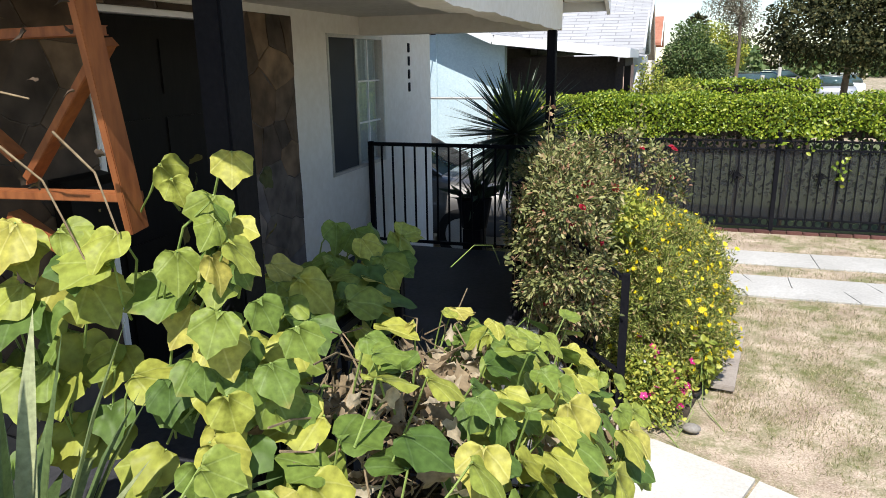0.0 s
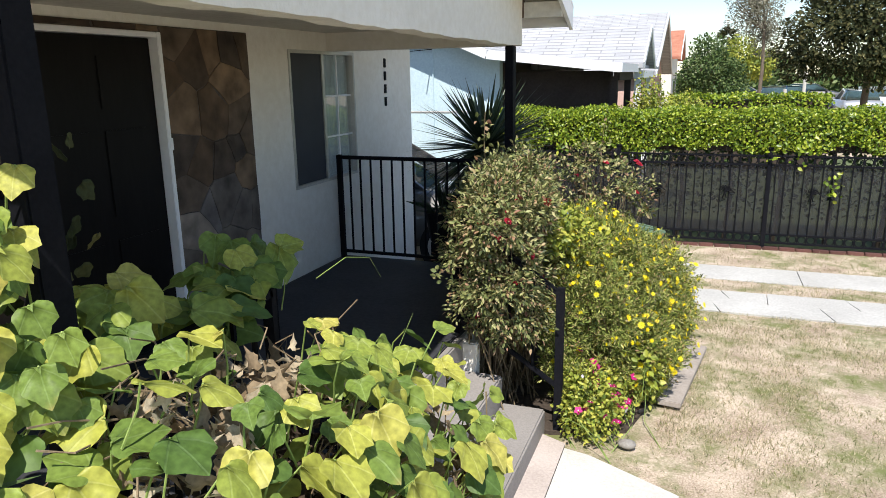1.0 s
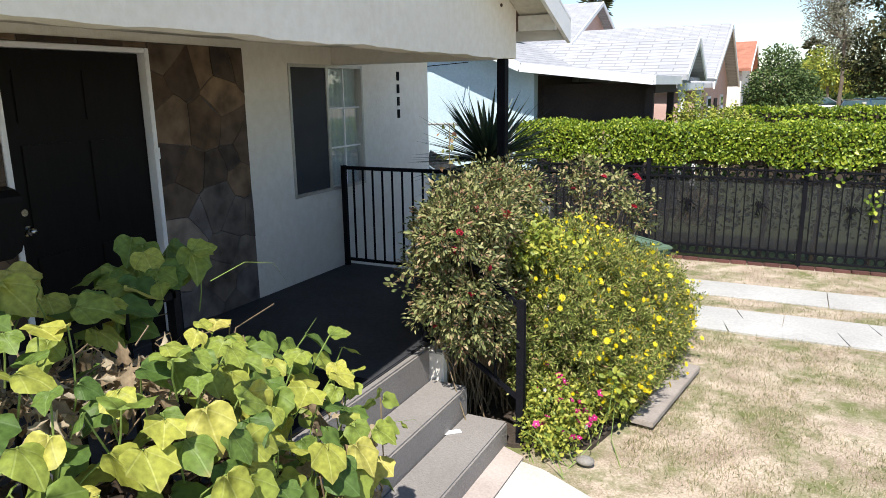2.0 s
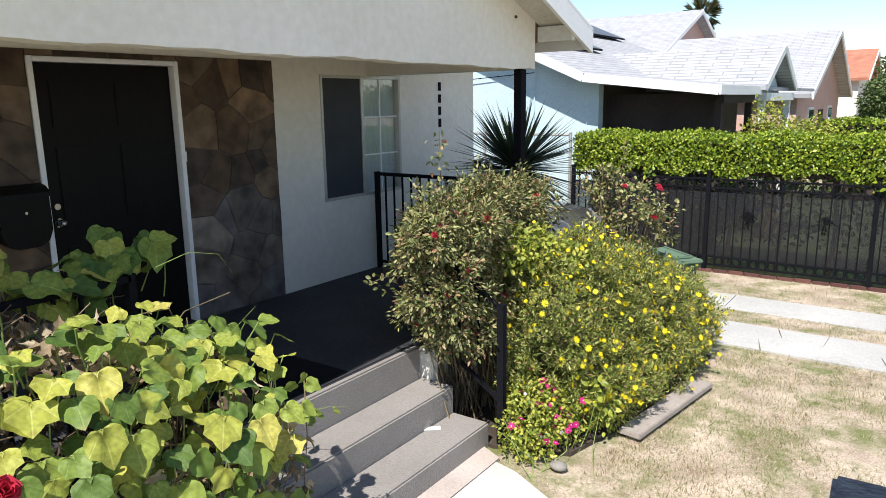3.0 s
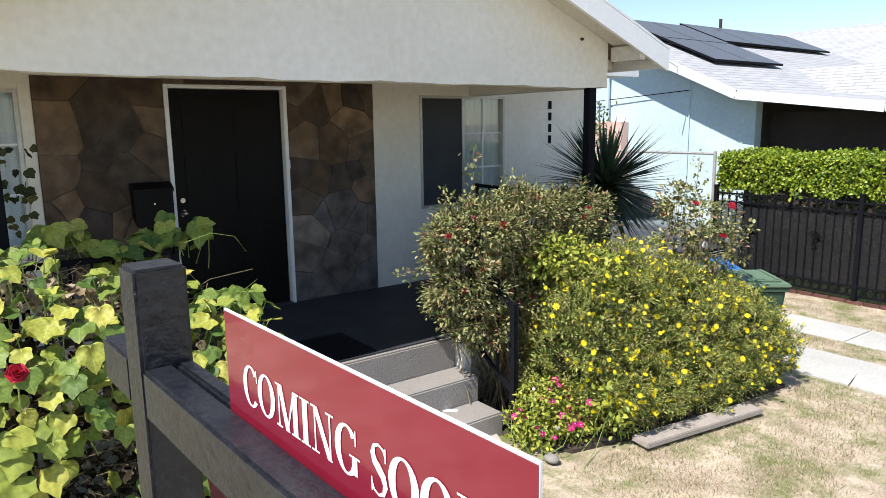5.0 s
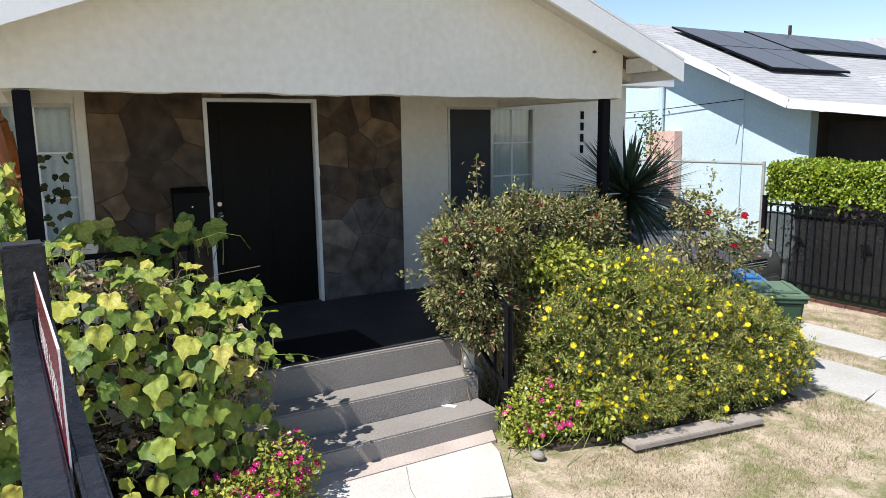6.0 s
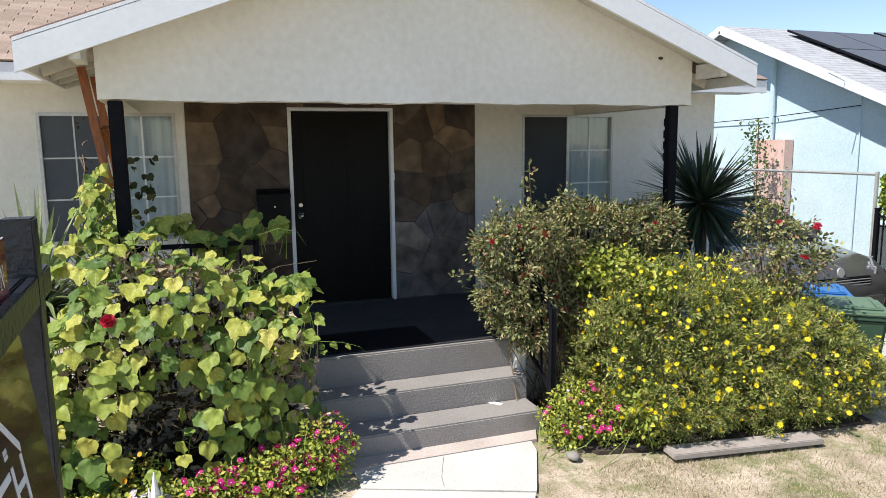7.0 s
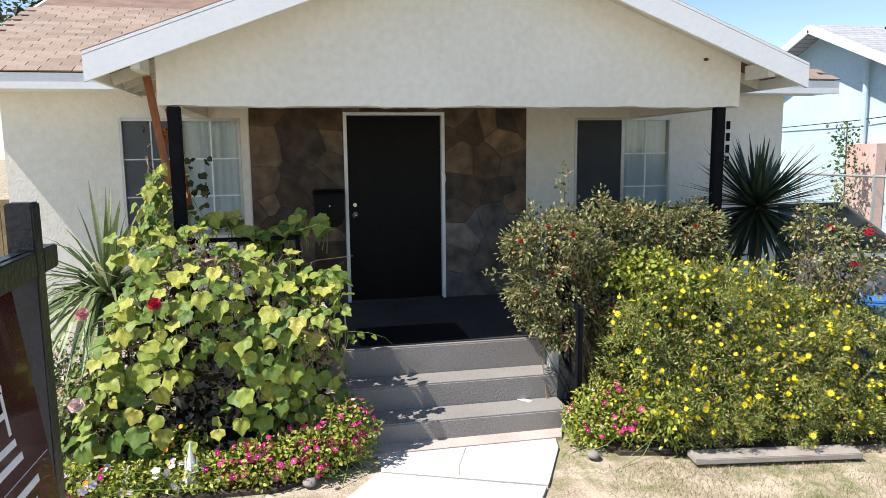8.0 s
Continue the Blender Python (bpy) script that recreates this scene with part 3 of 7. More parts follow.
# two concrete wheel strips of the drive, in slabs
for n, (ya, yb, seams, cracked) in enumerate(((9.18, 9.86, 1.55, 0), (7.66, 8.50, 1.3, 1))):
    drive = thing("driveway_strip", (0, (ya + yb) / 2, 0), "cracked pale concrete wheel strip of the driveway" if cracked else "plain grey concrete wheel strip of the driveway", "driveway", "driveway strips", "structure")
    x = -9.0
    rr = random.Random(3 + n)
    while x < 9:
        w = seams * rr.uniform(0.9, 1.1)
        if cracked:
            cuts = sorted(rr.uniform(0.25, 0.75) for _ in range(2))
            yc = ya + (yb - ya) * rr.uniform(0.4, 0.6)
            xa, xb = x + w * cuts[0], x + w * cuts[1] + 0.05
            polys = [[(x, ya), (xa, ya), (xa - 0.1, yc), (x, yc + 0.06)], [(xa, ya), (x + w, ya), (x + w, yc - 0.05), (xb, yc + 0.07), (xa - 0.1, yc)],
                     [(x, yc + 0.06), (xa - 0.1, yc), (xb, yc + 0.07), (xb - 0.1, yb), (x, yb)], [(xb, yc + 0.07), (x + w, yc - 0.05), (x + w, yb), (xb - 0.1, yb)]]
        else:
            polys = [[(x, ya), (x + w, ya), (x + w, yb), (x, yb)]]
        for poly in polys:
            cx, cy = sum(p[0] for p in poly) / len(poly), sum(p[1] for p in poly) / len(poly)
            k = 0.988 if cracked else 0.994
            poly = [(cx + (px - cx) * k + rr.uniform(-0.01, 0.01) * cracked, cy + (py - cy) * k) for px, py in poly]
            z = ground_height(cx, cy)
            part("slab", prism(poly, "z", z - 0.1, z + 0.022 + rr.uniform(0, 0.004)), M_DRIVE, drive)
        x += w

# the front path, which runs off aslant from the steps
path = thing("front_path", (0.6, 3.6, 0), "pale sunlit concrete garden path from the steps", "path", kind="structure")
PATH = [[(-0.12, 2.93), (-0.12, 4.37), (0.05, 4.33), (0.60, 4.05), (0.62, 4.035), (0.16, 2.93), (0.0, 2.95)],
        [(0.17, 2.91), (0.64, 4.02), (1.45, 3.55), (1.0, 2.42), (0.52, 2.64)],
        [(1.01, 2.41), (1.46, 3.54), (2.5, 2.95), (2.05, 1.85)], [(2.06, 1.84), (2.51, 2.94), (5.0, 1.6), (4.5, 0.45)], [(4.51, 0.44), (5.01, 1.59), (8.0, 0.0), (7.5, -1.2)]]
for poly in PATH:
    part("slab", prism(poly, "z", -0.1, 0.024), M_CONC, path)
part("apron", prism([(-0.3, 2.72), (-0.3, 4.5), (-0.125, 4.42), (-0.125, 2.78)], "z", -0.1, 0.03), M_PINKC, path, "pinkish bare concrete at the foot of the steps")
part("crack", prism([(-0.1, 3.62), (0.2, 3.50), (0.34, 3.47), (0.34, 3.474), (0.2, 3.505), (-0.098, 3.626)], "z", 0.02, 0.0250), M_STONEGREY, path, "dark hairline crack")

# planting beds
for name, poly in (("garden_bed", [(-0.95, 0.3), (0.22, 0.3), (0.28, 2.2), (-0.02, 2.75), (-0.3, 2.75), (-0.95, 2.62)]), ("garden_bed", [(-0.93, 4.6), (-0.25, 4.55), (0.25, 4.75), (0.42, 5.5), (0.55, 7.2), (-0.6, 7.45), (-1.4, 7.4), (-1.4, 6.5), (-0.93, 6.5)])):
    tagged(part(name, prism(poly, "z", -0.1, 0.03), M_SOIL), "dark soil of the planted bed before the porch", "garden bed", kind="structure")

# ---- the house ----
def wall_with_holes(y0, y1, z0, z1, x0, x1, holes):
    """A wall across y, with square openings cut through it."""
    ys = sorted({y0, y1, *[h[0] for h in holes], *[h[1] for h in holes]})
    out = bmesh.new()
    for a, b in zip(ys, ys[1:]):
        cuts = sorted((h[2], h[3]) for h in holes if h[0] <= a + 1e-6 and h[1] >= b - 1e-6)
        z = z0
        for lo, hi in cuts:
            if lo > z + 1e-6:
                box(x0, x1, a, b, z, lo, bm=out)
            z = hi
        if z < z1 - 1e-6:
            box(x0, x1, a, b, z, z1, bm=out)
    bmesh.ops.remove_doubles(out, verts=out.verts, dist=1e-5)
    return out


DOOR = (2.955, 4.012, PORCH, 2.725)
WINS = [(0.632, 1.835, 1.456, 2.695), (5.606, 6.836, 1.456, 2.695)]
tagged(part("wall_front", wall_with_holes(-0.45, 8.35, -0.1, 3.02, WALL - 0.2, WALL, [DOOR, *WINS]), M_STUCCO), "cream rough stucco front wall of the house", "wall", kind="structure")
tagged(part("wall_side_north", box(-11.3, WALL - 0.2, 8.15, 8.35, -0.1, 3.02), M_STUCCO), "cream stucco side wall of the house", "wall", kind="structure")
tagged(part("wall_side_south", box(-11.3, WALL - 0.2, -0.45, -0.25, -0.1, 3.02), M_STUCCO), "cream stucco side wall of the house", "wall", kind="structure")
tagged(part("wall_back", box(-11.5, -11.3, -0.45, 8.35, -0.1, 3.02), M_STUCCO), "cream stucco back wall of the house", "wall", kind="structure")
tagged(part("floor", box(-11.3, WALL - 0.2, -0.25, 8.15, 0.55, 0.64), M_PORCH), "dark floor inside the house", "floor", kind="structure")
tagged(part("ceiling", box(-11.3, WALL - 0.2, -0.25, 8.15, 2.92, 3.0), M_SOFFIT), "plain ceiling inside the house", "ceiling", kind="structure")
for ya, yb in ((-0.45, -0.25), (8.15, 8.35)):
    tagged(part("wall_gable", prism([(-2.85, 3.025), (-11.5, 3.025), (-7.17, 4.76)], "y", ya, yb), M_STUCCO), "cream stucco side gable under the main roof", "wall", kind="structure")

# main roof: a ridge along y, slope 0.4
EAVE_X, EAVE_Z, SLOPE = -2.4, 3.115, 0.4
roof = thing("main_roof", (-7, 4, 3.1), "brown asphalt shingle main roof with white eaves", "roof", kind="structure")
rx, rz = -7.17, EAVE_Z + SLOPE * 4.77
for sgn in (1, -1):
    ex = EAVE_X if sgn == 1 else 2 * rx - EAVE_X
    part("roof_slope", prism([(ex, EAVE_Z - 0.09), (ex, EAVE_Z - 0.015), (rx, rz - 0.015), (rx, rz - 0.09)], "y", -0.82, 8.72), M_ROOFBASE, roof, "brown roofing")
part("fascia", box(EAVE_X + 0.001, EAVE_X + 0.022, -0.83, 0.93, EAVE_Z - 0.17, EAVE_Z - 0.02, 0.003), M_TRIM, roof, "white painted fascia")
part("fascia", box(EAVE_X + 0.001, EAVE_X + 0.022, 6.9, 8.73, EAVE_Z - 0.17, EAVE_Z - 0.02, 0.003), M_TRIM, roof, "white painted fascia")
part("soffit", box(WALL, EAVE_X, -0.82, 0.9, EAVE_Z - 0.16, EAVE_Z - 0.145), M_TRIM, roof, "white painted soffit")
part("soffit", box(WALL, EAVE_X, 6.9, 8.72, EAVE_Z - 0.16, EAVE_Z - 0.145), M_TRIM, roof, "white painted soffit")
for y in (-0.825, 8.685):
    part("rake_board", beam((EAVE_X, y + 0.02, EAVE_Z - 0.1), (rx, y + 0.02, rz - 0.1), 0.035, 0.16), M_TRIM, roof, "white painted rake board")

# porch roof: gable to the front
PX, PYC, PHALF, PZ, PS = -0.59, 3.91, 2.965, 3.02, 0.382
APEX = PZ + PHALF * PS
GX = -0.965
proof = thing("porch_roof", (-1.5, PYC, 3.0), "front porch gable roof with white barge boards", "roof", kind="structure")
for s in (-1, 1):
    e = PYC + s * PHALF
    part("roof_slope", prism([(e, PZ - 0.055), (e, PZ), (PYC, APEX), (PYC, APEX - 0.055)], "x", -5.1, PX - 0.03), M_ROOFBASE, proof, "brown roofing")
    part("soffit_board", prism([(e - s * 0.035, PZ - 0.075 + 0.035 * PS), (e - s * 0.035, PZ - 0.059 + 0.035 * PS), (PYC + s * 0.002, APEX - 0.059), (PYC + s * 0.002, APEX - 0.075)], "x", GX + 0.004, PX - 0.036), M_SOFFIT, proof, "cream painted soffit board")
    part("barge_board", prism([(e, PZ - 0.18), (e, PZ + 0.008), (PYC, APEX + 0.008), (PYC, APEX - 0.18)], "x", PX - 0.032, PX), M_TRIM, proof, "white painted barge board")
    part("drip_edge", prism([(e, PZ + 0.012), (e, PZ + 0.035), (PYC, APEX + 0.035), (PYC, APEX + 0.012)], "x", PX - 0.05, PX + 0.001), M_TRIM, proof, "white metal drip edge")
    part("eave_fascia", box(-2.38, PX - 0.034, min(e, e - s * 0.03), max(e, e - s * 0.03), PZ - 0.15, PZ - 0.057), M_TRIM, proof, "white painted fascia")
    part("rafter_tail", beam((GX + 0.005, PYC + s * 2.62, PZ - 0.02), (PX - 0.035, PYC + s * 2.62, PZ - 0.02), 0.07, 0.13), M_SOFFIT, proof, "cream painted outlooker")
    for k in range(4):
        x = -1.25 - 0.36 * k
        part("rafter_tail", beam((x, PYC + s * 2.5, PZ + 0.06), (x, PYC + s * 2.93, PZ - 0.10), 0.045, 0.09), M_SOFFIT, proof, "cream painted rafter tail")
    part("roofing_edge", prism([(e + s * 0.015, PZ + 0.036), (e + s * 0.015, PZ + 0.046), (PYC, APEX + 0.05), (PYC, APEX + 0.04)], "x", -5.0, PX - 0.03), M_ROOFBASE, proof, "brown shingle edge")
GL, GR, GB = 1.365, 6.457, 2.695
gable = thing("porch_gable", (GX, PYC, GB), "cream stucco gable and beam over the porch", "gable wall", kind="structure")
bm = bmesh.new()
rr = random.Random(5)
ysamp = np.linspace(GL, GR, 60)
low = [(y, GB + 0.005 * math.sin(y * 5.1) + 0.003 * math.sin(y * 13 + 1) + rr.uniform(-0.003, 0.003)) for y in ysamp]
def under(y):
    return PZ - 0.06 + (PHALF - abs(y - PYC)) * PS
front = [bm.verts.new((GX, y, z)) for y, z in low]
top = [bm.verts.new((GX, y, under(y))) for y, _ in low]
back = [bm.verts.new((GX - 0.16, y, z)) for y, z in low]
btop = [bm.verts.new((GX - 0.16, y, under(y))) for y, _ in low]
for i in range(59):
    bm.faces.new((front[i], front[i + 1], top[i + 1], top[i]))
    bm.faces.new((back[i], btop[i], btop[i + 1], back[i + 1]))
    bm.faces.new((front[i], back[i], back[i + 1], front[i + 1]))
    bm.faces.new((top[i], top[i + 1], btop[i + 1], btop[i]))
bm.faces.new((front[0], top[0], btop[0], back[0]))
bm.faces.new((front[-1], back[-1], btop[-1], top[-1]))
part("stucco_face", bm, M_STUCCO, gable)
for s, y in ((-1, GL), (1, GR)):
    part("side_beam", box(WALL + 0.002, GX - 0.162, min(y, y - s * 0.16), max(y, y - s * 0.16), GB, 3.0), M_STUCCO, gable, "cream stucco side beam")
bm = bmesh.new()
bmesh.ops.create_icosphere(bm, subdivisions=1, radius=0.02, matrix=Matrix.Translation((GX + 0.004, 6.097, 3.12)) @ Matrix.Diagonal((0.3, 1.5, 0.8, 1)))
part("vent_hole", bm, M_SOIL, gable, "small dark hole in the stucco")
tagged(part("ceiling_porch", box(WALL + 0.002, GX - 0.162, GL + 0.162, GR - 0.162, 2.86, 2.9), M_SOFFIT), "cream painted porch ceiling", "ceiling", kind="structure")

# porch slab and steps
porch = thing("porch", (-1.9, 3.9, 0), "charcoal painted porch slab with cream sides", "porch", kind="structure")
part("base", box(WALL + 0.002, -0.93, 1.36, 6.44, -0.1, PORCH - 0.05), M_STUCCO, porch, "cream painted porch base")
part("deck", box(WALL + 0.002, -0.955, 1.35, 6.45, PORCH - 0.048, PORCH, 0.008), M_PORCH, porch, "charcoal painted porch floor")
steps = thing("porch_steps", (-0.6, 3.6, 0), "three grey painted concrete porch steps", "steps", kind="structure")
for x0, x1, z, yl, yr in ((-0.952, -0.895, PORCH - 0.004, 2.55, 4.565), (-0.897, -0.605, 0.392, 2.60, 4.575), (-0.607, -0.295, 0.188, 2.66, 4.565)):
    part("step", box(x0, x1, yl, yr, -0.1, z, 0.012), M_STEP, steps)
part("side_block", box(-0.93, -0.80, 4.58, 4.66, 0.0, 0.60, 0.01), M_STUCCO, steps, "cream painted block beside the top step")
tagged(part("paper_scrap", beam((-0.62, 4.22, 0.190), (-0.53, 4.30, 0.190), 0.05, 0.002), M_WHITE), "small white paper scrap on the lowest step", "paper")
mat_thing = thing("doormat", (-1.3, 3.38, PORCH), "black rectangular doormat on the porch floor", "doormat")
part("mat", box(-1.58, -1.0, 2.92, 3.86, PORCH, PORCH + 0.014, 0.004), M_BLACK, mat_thing)
part("border", box(-1.60, -0.985, 2.90, 3.88, PORCH, PORCH + 0.006, 0.002), M_BLACK, mat_thing, "black rubber border")

# porch posts
for y in (1.475, 6.288):
    post = thing("porch_post", (-1.0, y, PORCH), "square black painted wooden porch post", "post", "porch posts")
    part("shaft", box(-1.06, -0.985, y - 0.05, y + 0.05, PORCH, GB, 0.006), M_BLACK, post)
    part("base_block", box(-1.07, -0.975, y - 0.06, y + 0.06, PORCH, PORCH + 0.02), M_BLACK, post)


def railing(a, b, bottom, top, label, ends=(True, True), gap=0.112):
    """A metal railing from a to b (x, y), with a bottom and a top height at either end."""
    a, b = Vector((*a, 0)), Vector((*b, 0))
    ob = thing("railing", (a.x, a.y, PORCH), label, "railing", "porch railings")
    za, zb = top if isinstance(top, tuple) else (top, top)
    ba, bb = bottom if isinstance(bottom, tuple) else (bottom, bottom)
    up = Vector((0, 0, 1))
    part("top_rail", beam(a + up * za, b + up * zb, 0.04, 0.035, 0.004), M_BLACK, ob)
    part("bottom_rail", beam(a + up * ba, b + up * bb, 0.03, 0.03, 0.004), M_BLACK, ob)
    n = max(2, int((b - a).length / gap))
    for i in range(1, n):
        k = i / n
        p = a + (b - a) * k
        part("baluster", beam(p + up * (ba + (bb - ba) * k + 0.014), p + up * (za + (zb - za) * k - 0.016), 0.016, 0.016), M_BLACK, ob)
    for p, lo, hi, on in ((a, ba, za, ends[0]), (b, bb, zb, ends[1])):
        if on:
            part("end_post", beam(p + up * (lo - 0.07), p + up * (hi + 0.02), 0.04, 0.04, 0.004), M_BLACK, ob)
    return ob


railing((-2.80, 6.36), (-1.08, 6.36), PORCH + 0.07, 1.675, "black metal railing along the porch side")
railing((-0.97, 6.20), (-0.97, 4.66), PORCH + 0.07, 1.62, "black metal railing along the porch front behind a rose bush")
railing((-0.97, 1.56), (-0.97, 2.40), PORCH + 0.07, 1.62, "black metal railing overgrown by a vine")
stair = railing((-0.90, 4.60), (-0.235, 4.60), (0.80, 0.36), (1.5, 1.03), "black metal handrail sloping down beside the steps", gap=0.16, ends=(True, False))
part("newel", beam((-0.215, 4.60, 0.0), (-0.215, 4.60, 1.06), 0.045, 0.045, 0.004), M_BLACK, stair)

# ---- door, windows and stone panels ----
door = thing("door_1", (WALL, 3.48, PORCH), "closed black-brown front door in a white frame", "door", kind="structure")
for ya, yb in ((2.92, 2.957), (4.010, 4.047)):
    part("jamb", box(WALL - 0.12, WALL + 0.028, ya, yb, PORCH, 2.757, 0.004), M_TRIM, door, "white painted door jamb")
part("head", box(WALL - 0.12, WALL + 0.026, 2.957, 4.010, 2.722, 2.755, 0.004), M_TRIM, door, "white painted door head")
leaf = part("leaf", box(WALL - 0.09, WALL - 0.045, 2.96, 4.007, PORCH + 0.012, 2.718, 0.003), M_DOOR, door)
for ya, yb in ((3.07, 3.43), (3.54, 3.90)):
    for za, zb in ((0.86, 1.45), (1.6, 2.15), (2.28, 2.6)):
        part("panel", box(WALL - 0.047, WALL - 0.036, ya, yb, za, zb, 0.005), M_DOOR, leaf)
part("sill", box(WALL - 0.1, WALL + 0.05, 2.957, 4.010, PORCH, PORCH + 0.012), M_PORCH, door, "dark door sill")
for z, r in ((1.625, 0.03), (1.74, 0.02)):
    bm = bmesh.new()
    bmesh.ops.create_cone(bm, cap_ends=True, segments=20, radius1=r * 1.15, radius2=r * 1.1, depth=0.012, matrix=Matrix.Translation((WALL - 0.04, 3.03, z)) @ Matrix.Rotation(radians(90), 4, "Y"))
    knob = part("rose_plate" if r > 0.025 else "deadbolt", bm, M_METAL, leaf, "brushed nickel lock")
    if r > 0.025:
        bm = bmesh.new()
        bmesh.ops.create_uvsphere(bm, u_segments=16, v_segments=10, radius=0.03, matrix=Matrix.Translation((WALL + 0.01, 3.03, z)))
        part("knob", bm, M_METAL, knob, "brushed nickel door knob", True)
part("strike", box(WALL + 0.028, WALL + 0.034, 4.022, 4.05, 1.98, 2.06), M_TRIM, door, "white door strike")

for n, (ya, yb, za, zb) in enumerate(WINS):
    win = thing("window_%d" % (n + 1), (WALL, (ya + yb) / 2, za), "sliding aluminium window with a dark insect screen and white curtain", "window", kind="structure")
    f = 0.03
    for name, args in (("frame_side", (ya, ya + f, za, zb)), ("frame_side", (yb - f, yb, za, zb)), ("frame_head", (ya + f, yb - f, zb - f, zb)), ("frame_sill", (ya + f, yb - f, za, za + f))):
        part(name, box(WALL - 0.07, WALL + 0.012, *args, 0.003), M_ALU, win)
    mid = (ya + yb) / 2
    part("meeting_stile", box(WALL - 0.045, WALL - 0.005, mid - 0.02, mid + 0.02, za + f, zb - f), M_ALU, win)
    # the first window takes the screen colour lightened for sky reflection
    part("screen", box(WALL - 0.02, WALL - 0.017, ya + f, mid - 0.02, za + f, zb - f), M_SCREENSKY if ya < 3 else M_SCREEN, win, "dark insect screen")
    sy = (ya + f + mid - 0.02) / 2
    if n == 0:
        part("muntin", box(WALL - 0.016, WALL - 0.012, sy - 0.007, sy + 0.007, za + f, zb - f), M_ALU, win, "grey glazing bar")
        for k in (1, 2):
            z = za + f + (zb - za - 2 * f) * k / 3
            part("muntin", box(WALL - 0.0155, WALL - 0.0125, ya + f, mid - 0.02, z - 0.007, z + 0.007), M_ALU, win, "grey glazing bar")
    sheet = bmesh.new()
    sheet.faces.new([sheet.verts.new((WALL - 0.036, y, z)) for y, z in ((mid + 0.02, za + f), (yb - f, za + f), (yb - f, zb - f), (mid + 0.02, zb - f))])
    pane = part("pane", sheet, M_GLASS, win, "clear window pane")
    pane.visible_shadow = False
    gy = (mid + 0.02 + yb - f) / 2
    part("muntin", box(WALL - 0.034, WALL - 0.024, gy - 0.008, gy + 0.008, za + f, zb - f), M_TRIM, win, "white glazing bar")
    for k in (1, 2):
        z = za + f + (zb - za - 2 * f) * k / 3
        part("muntin", box(WALL - 0.0335, WALL - 0.0245, mid + 0.02, gy - 0.008, z - 0.008, z + 0.008), M_TRIM, win, "white glazing bar")
        part("muntin", box(WALL - 0.0335, WALL - 0.0245, gy + 0.008, yb - f, z - 0.008, z + 0.008), M_TRIM, win, "white glazing bar")
    cur = thing("curtain", (WALL - 0.13, mid, za), "white gathered curtain behind the window pane", "curtain", "curtains")
    bm = bmesh.new()
    cols = [(y, WALL - 0.075 + 0.005 * math.sin(y * 75) + 0.004 * math.sin(y * 31)) for y in np.linspace(ya + 0.01, yb - 0.01, 90)]
    lo = [bm.verts.new((x, y, za + 0.005)) for y, x in cols]
    hi = [bm.verts.new((x, y, zb - 0.005)) for y, x in cols]
    for i in range(89):
        bm.faces.new((lo[i], lo[i + 1], hi[i + 1], hi[i]))
    part("cloth", bm, M_CURTAIN, cur, smooth=True)
    part("rod", box(WALL - 0.085, WALL - 0.071, ya + 0.005, yb - 0.005, zb - 0.028, zb - 0.018), M_ALU, cur)
tagged(part("trim_window", box(WALL, WALL + 0.018, 1.84, 1.925, 1.30, 2.74, 0.003), M_STUCCO), "cream board beside the window", "trim", kind="structure")


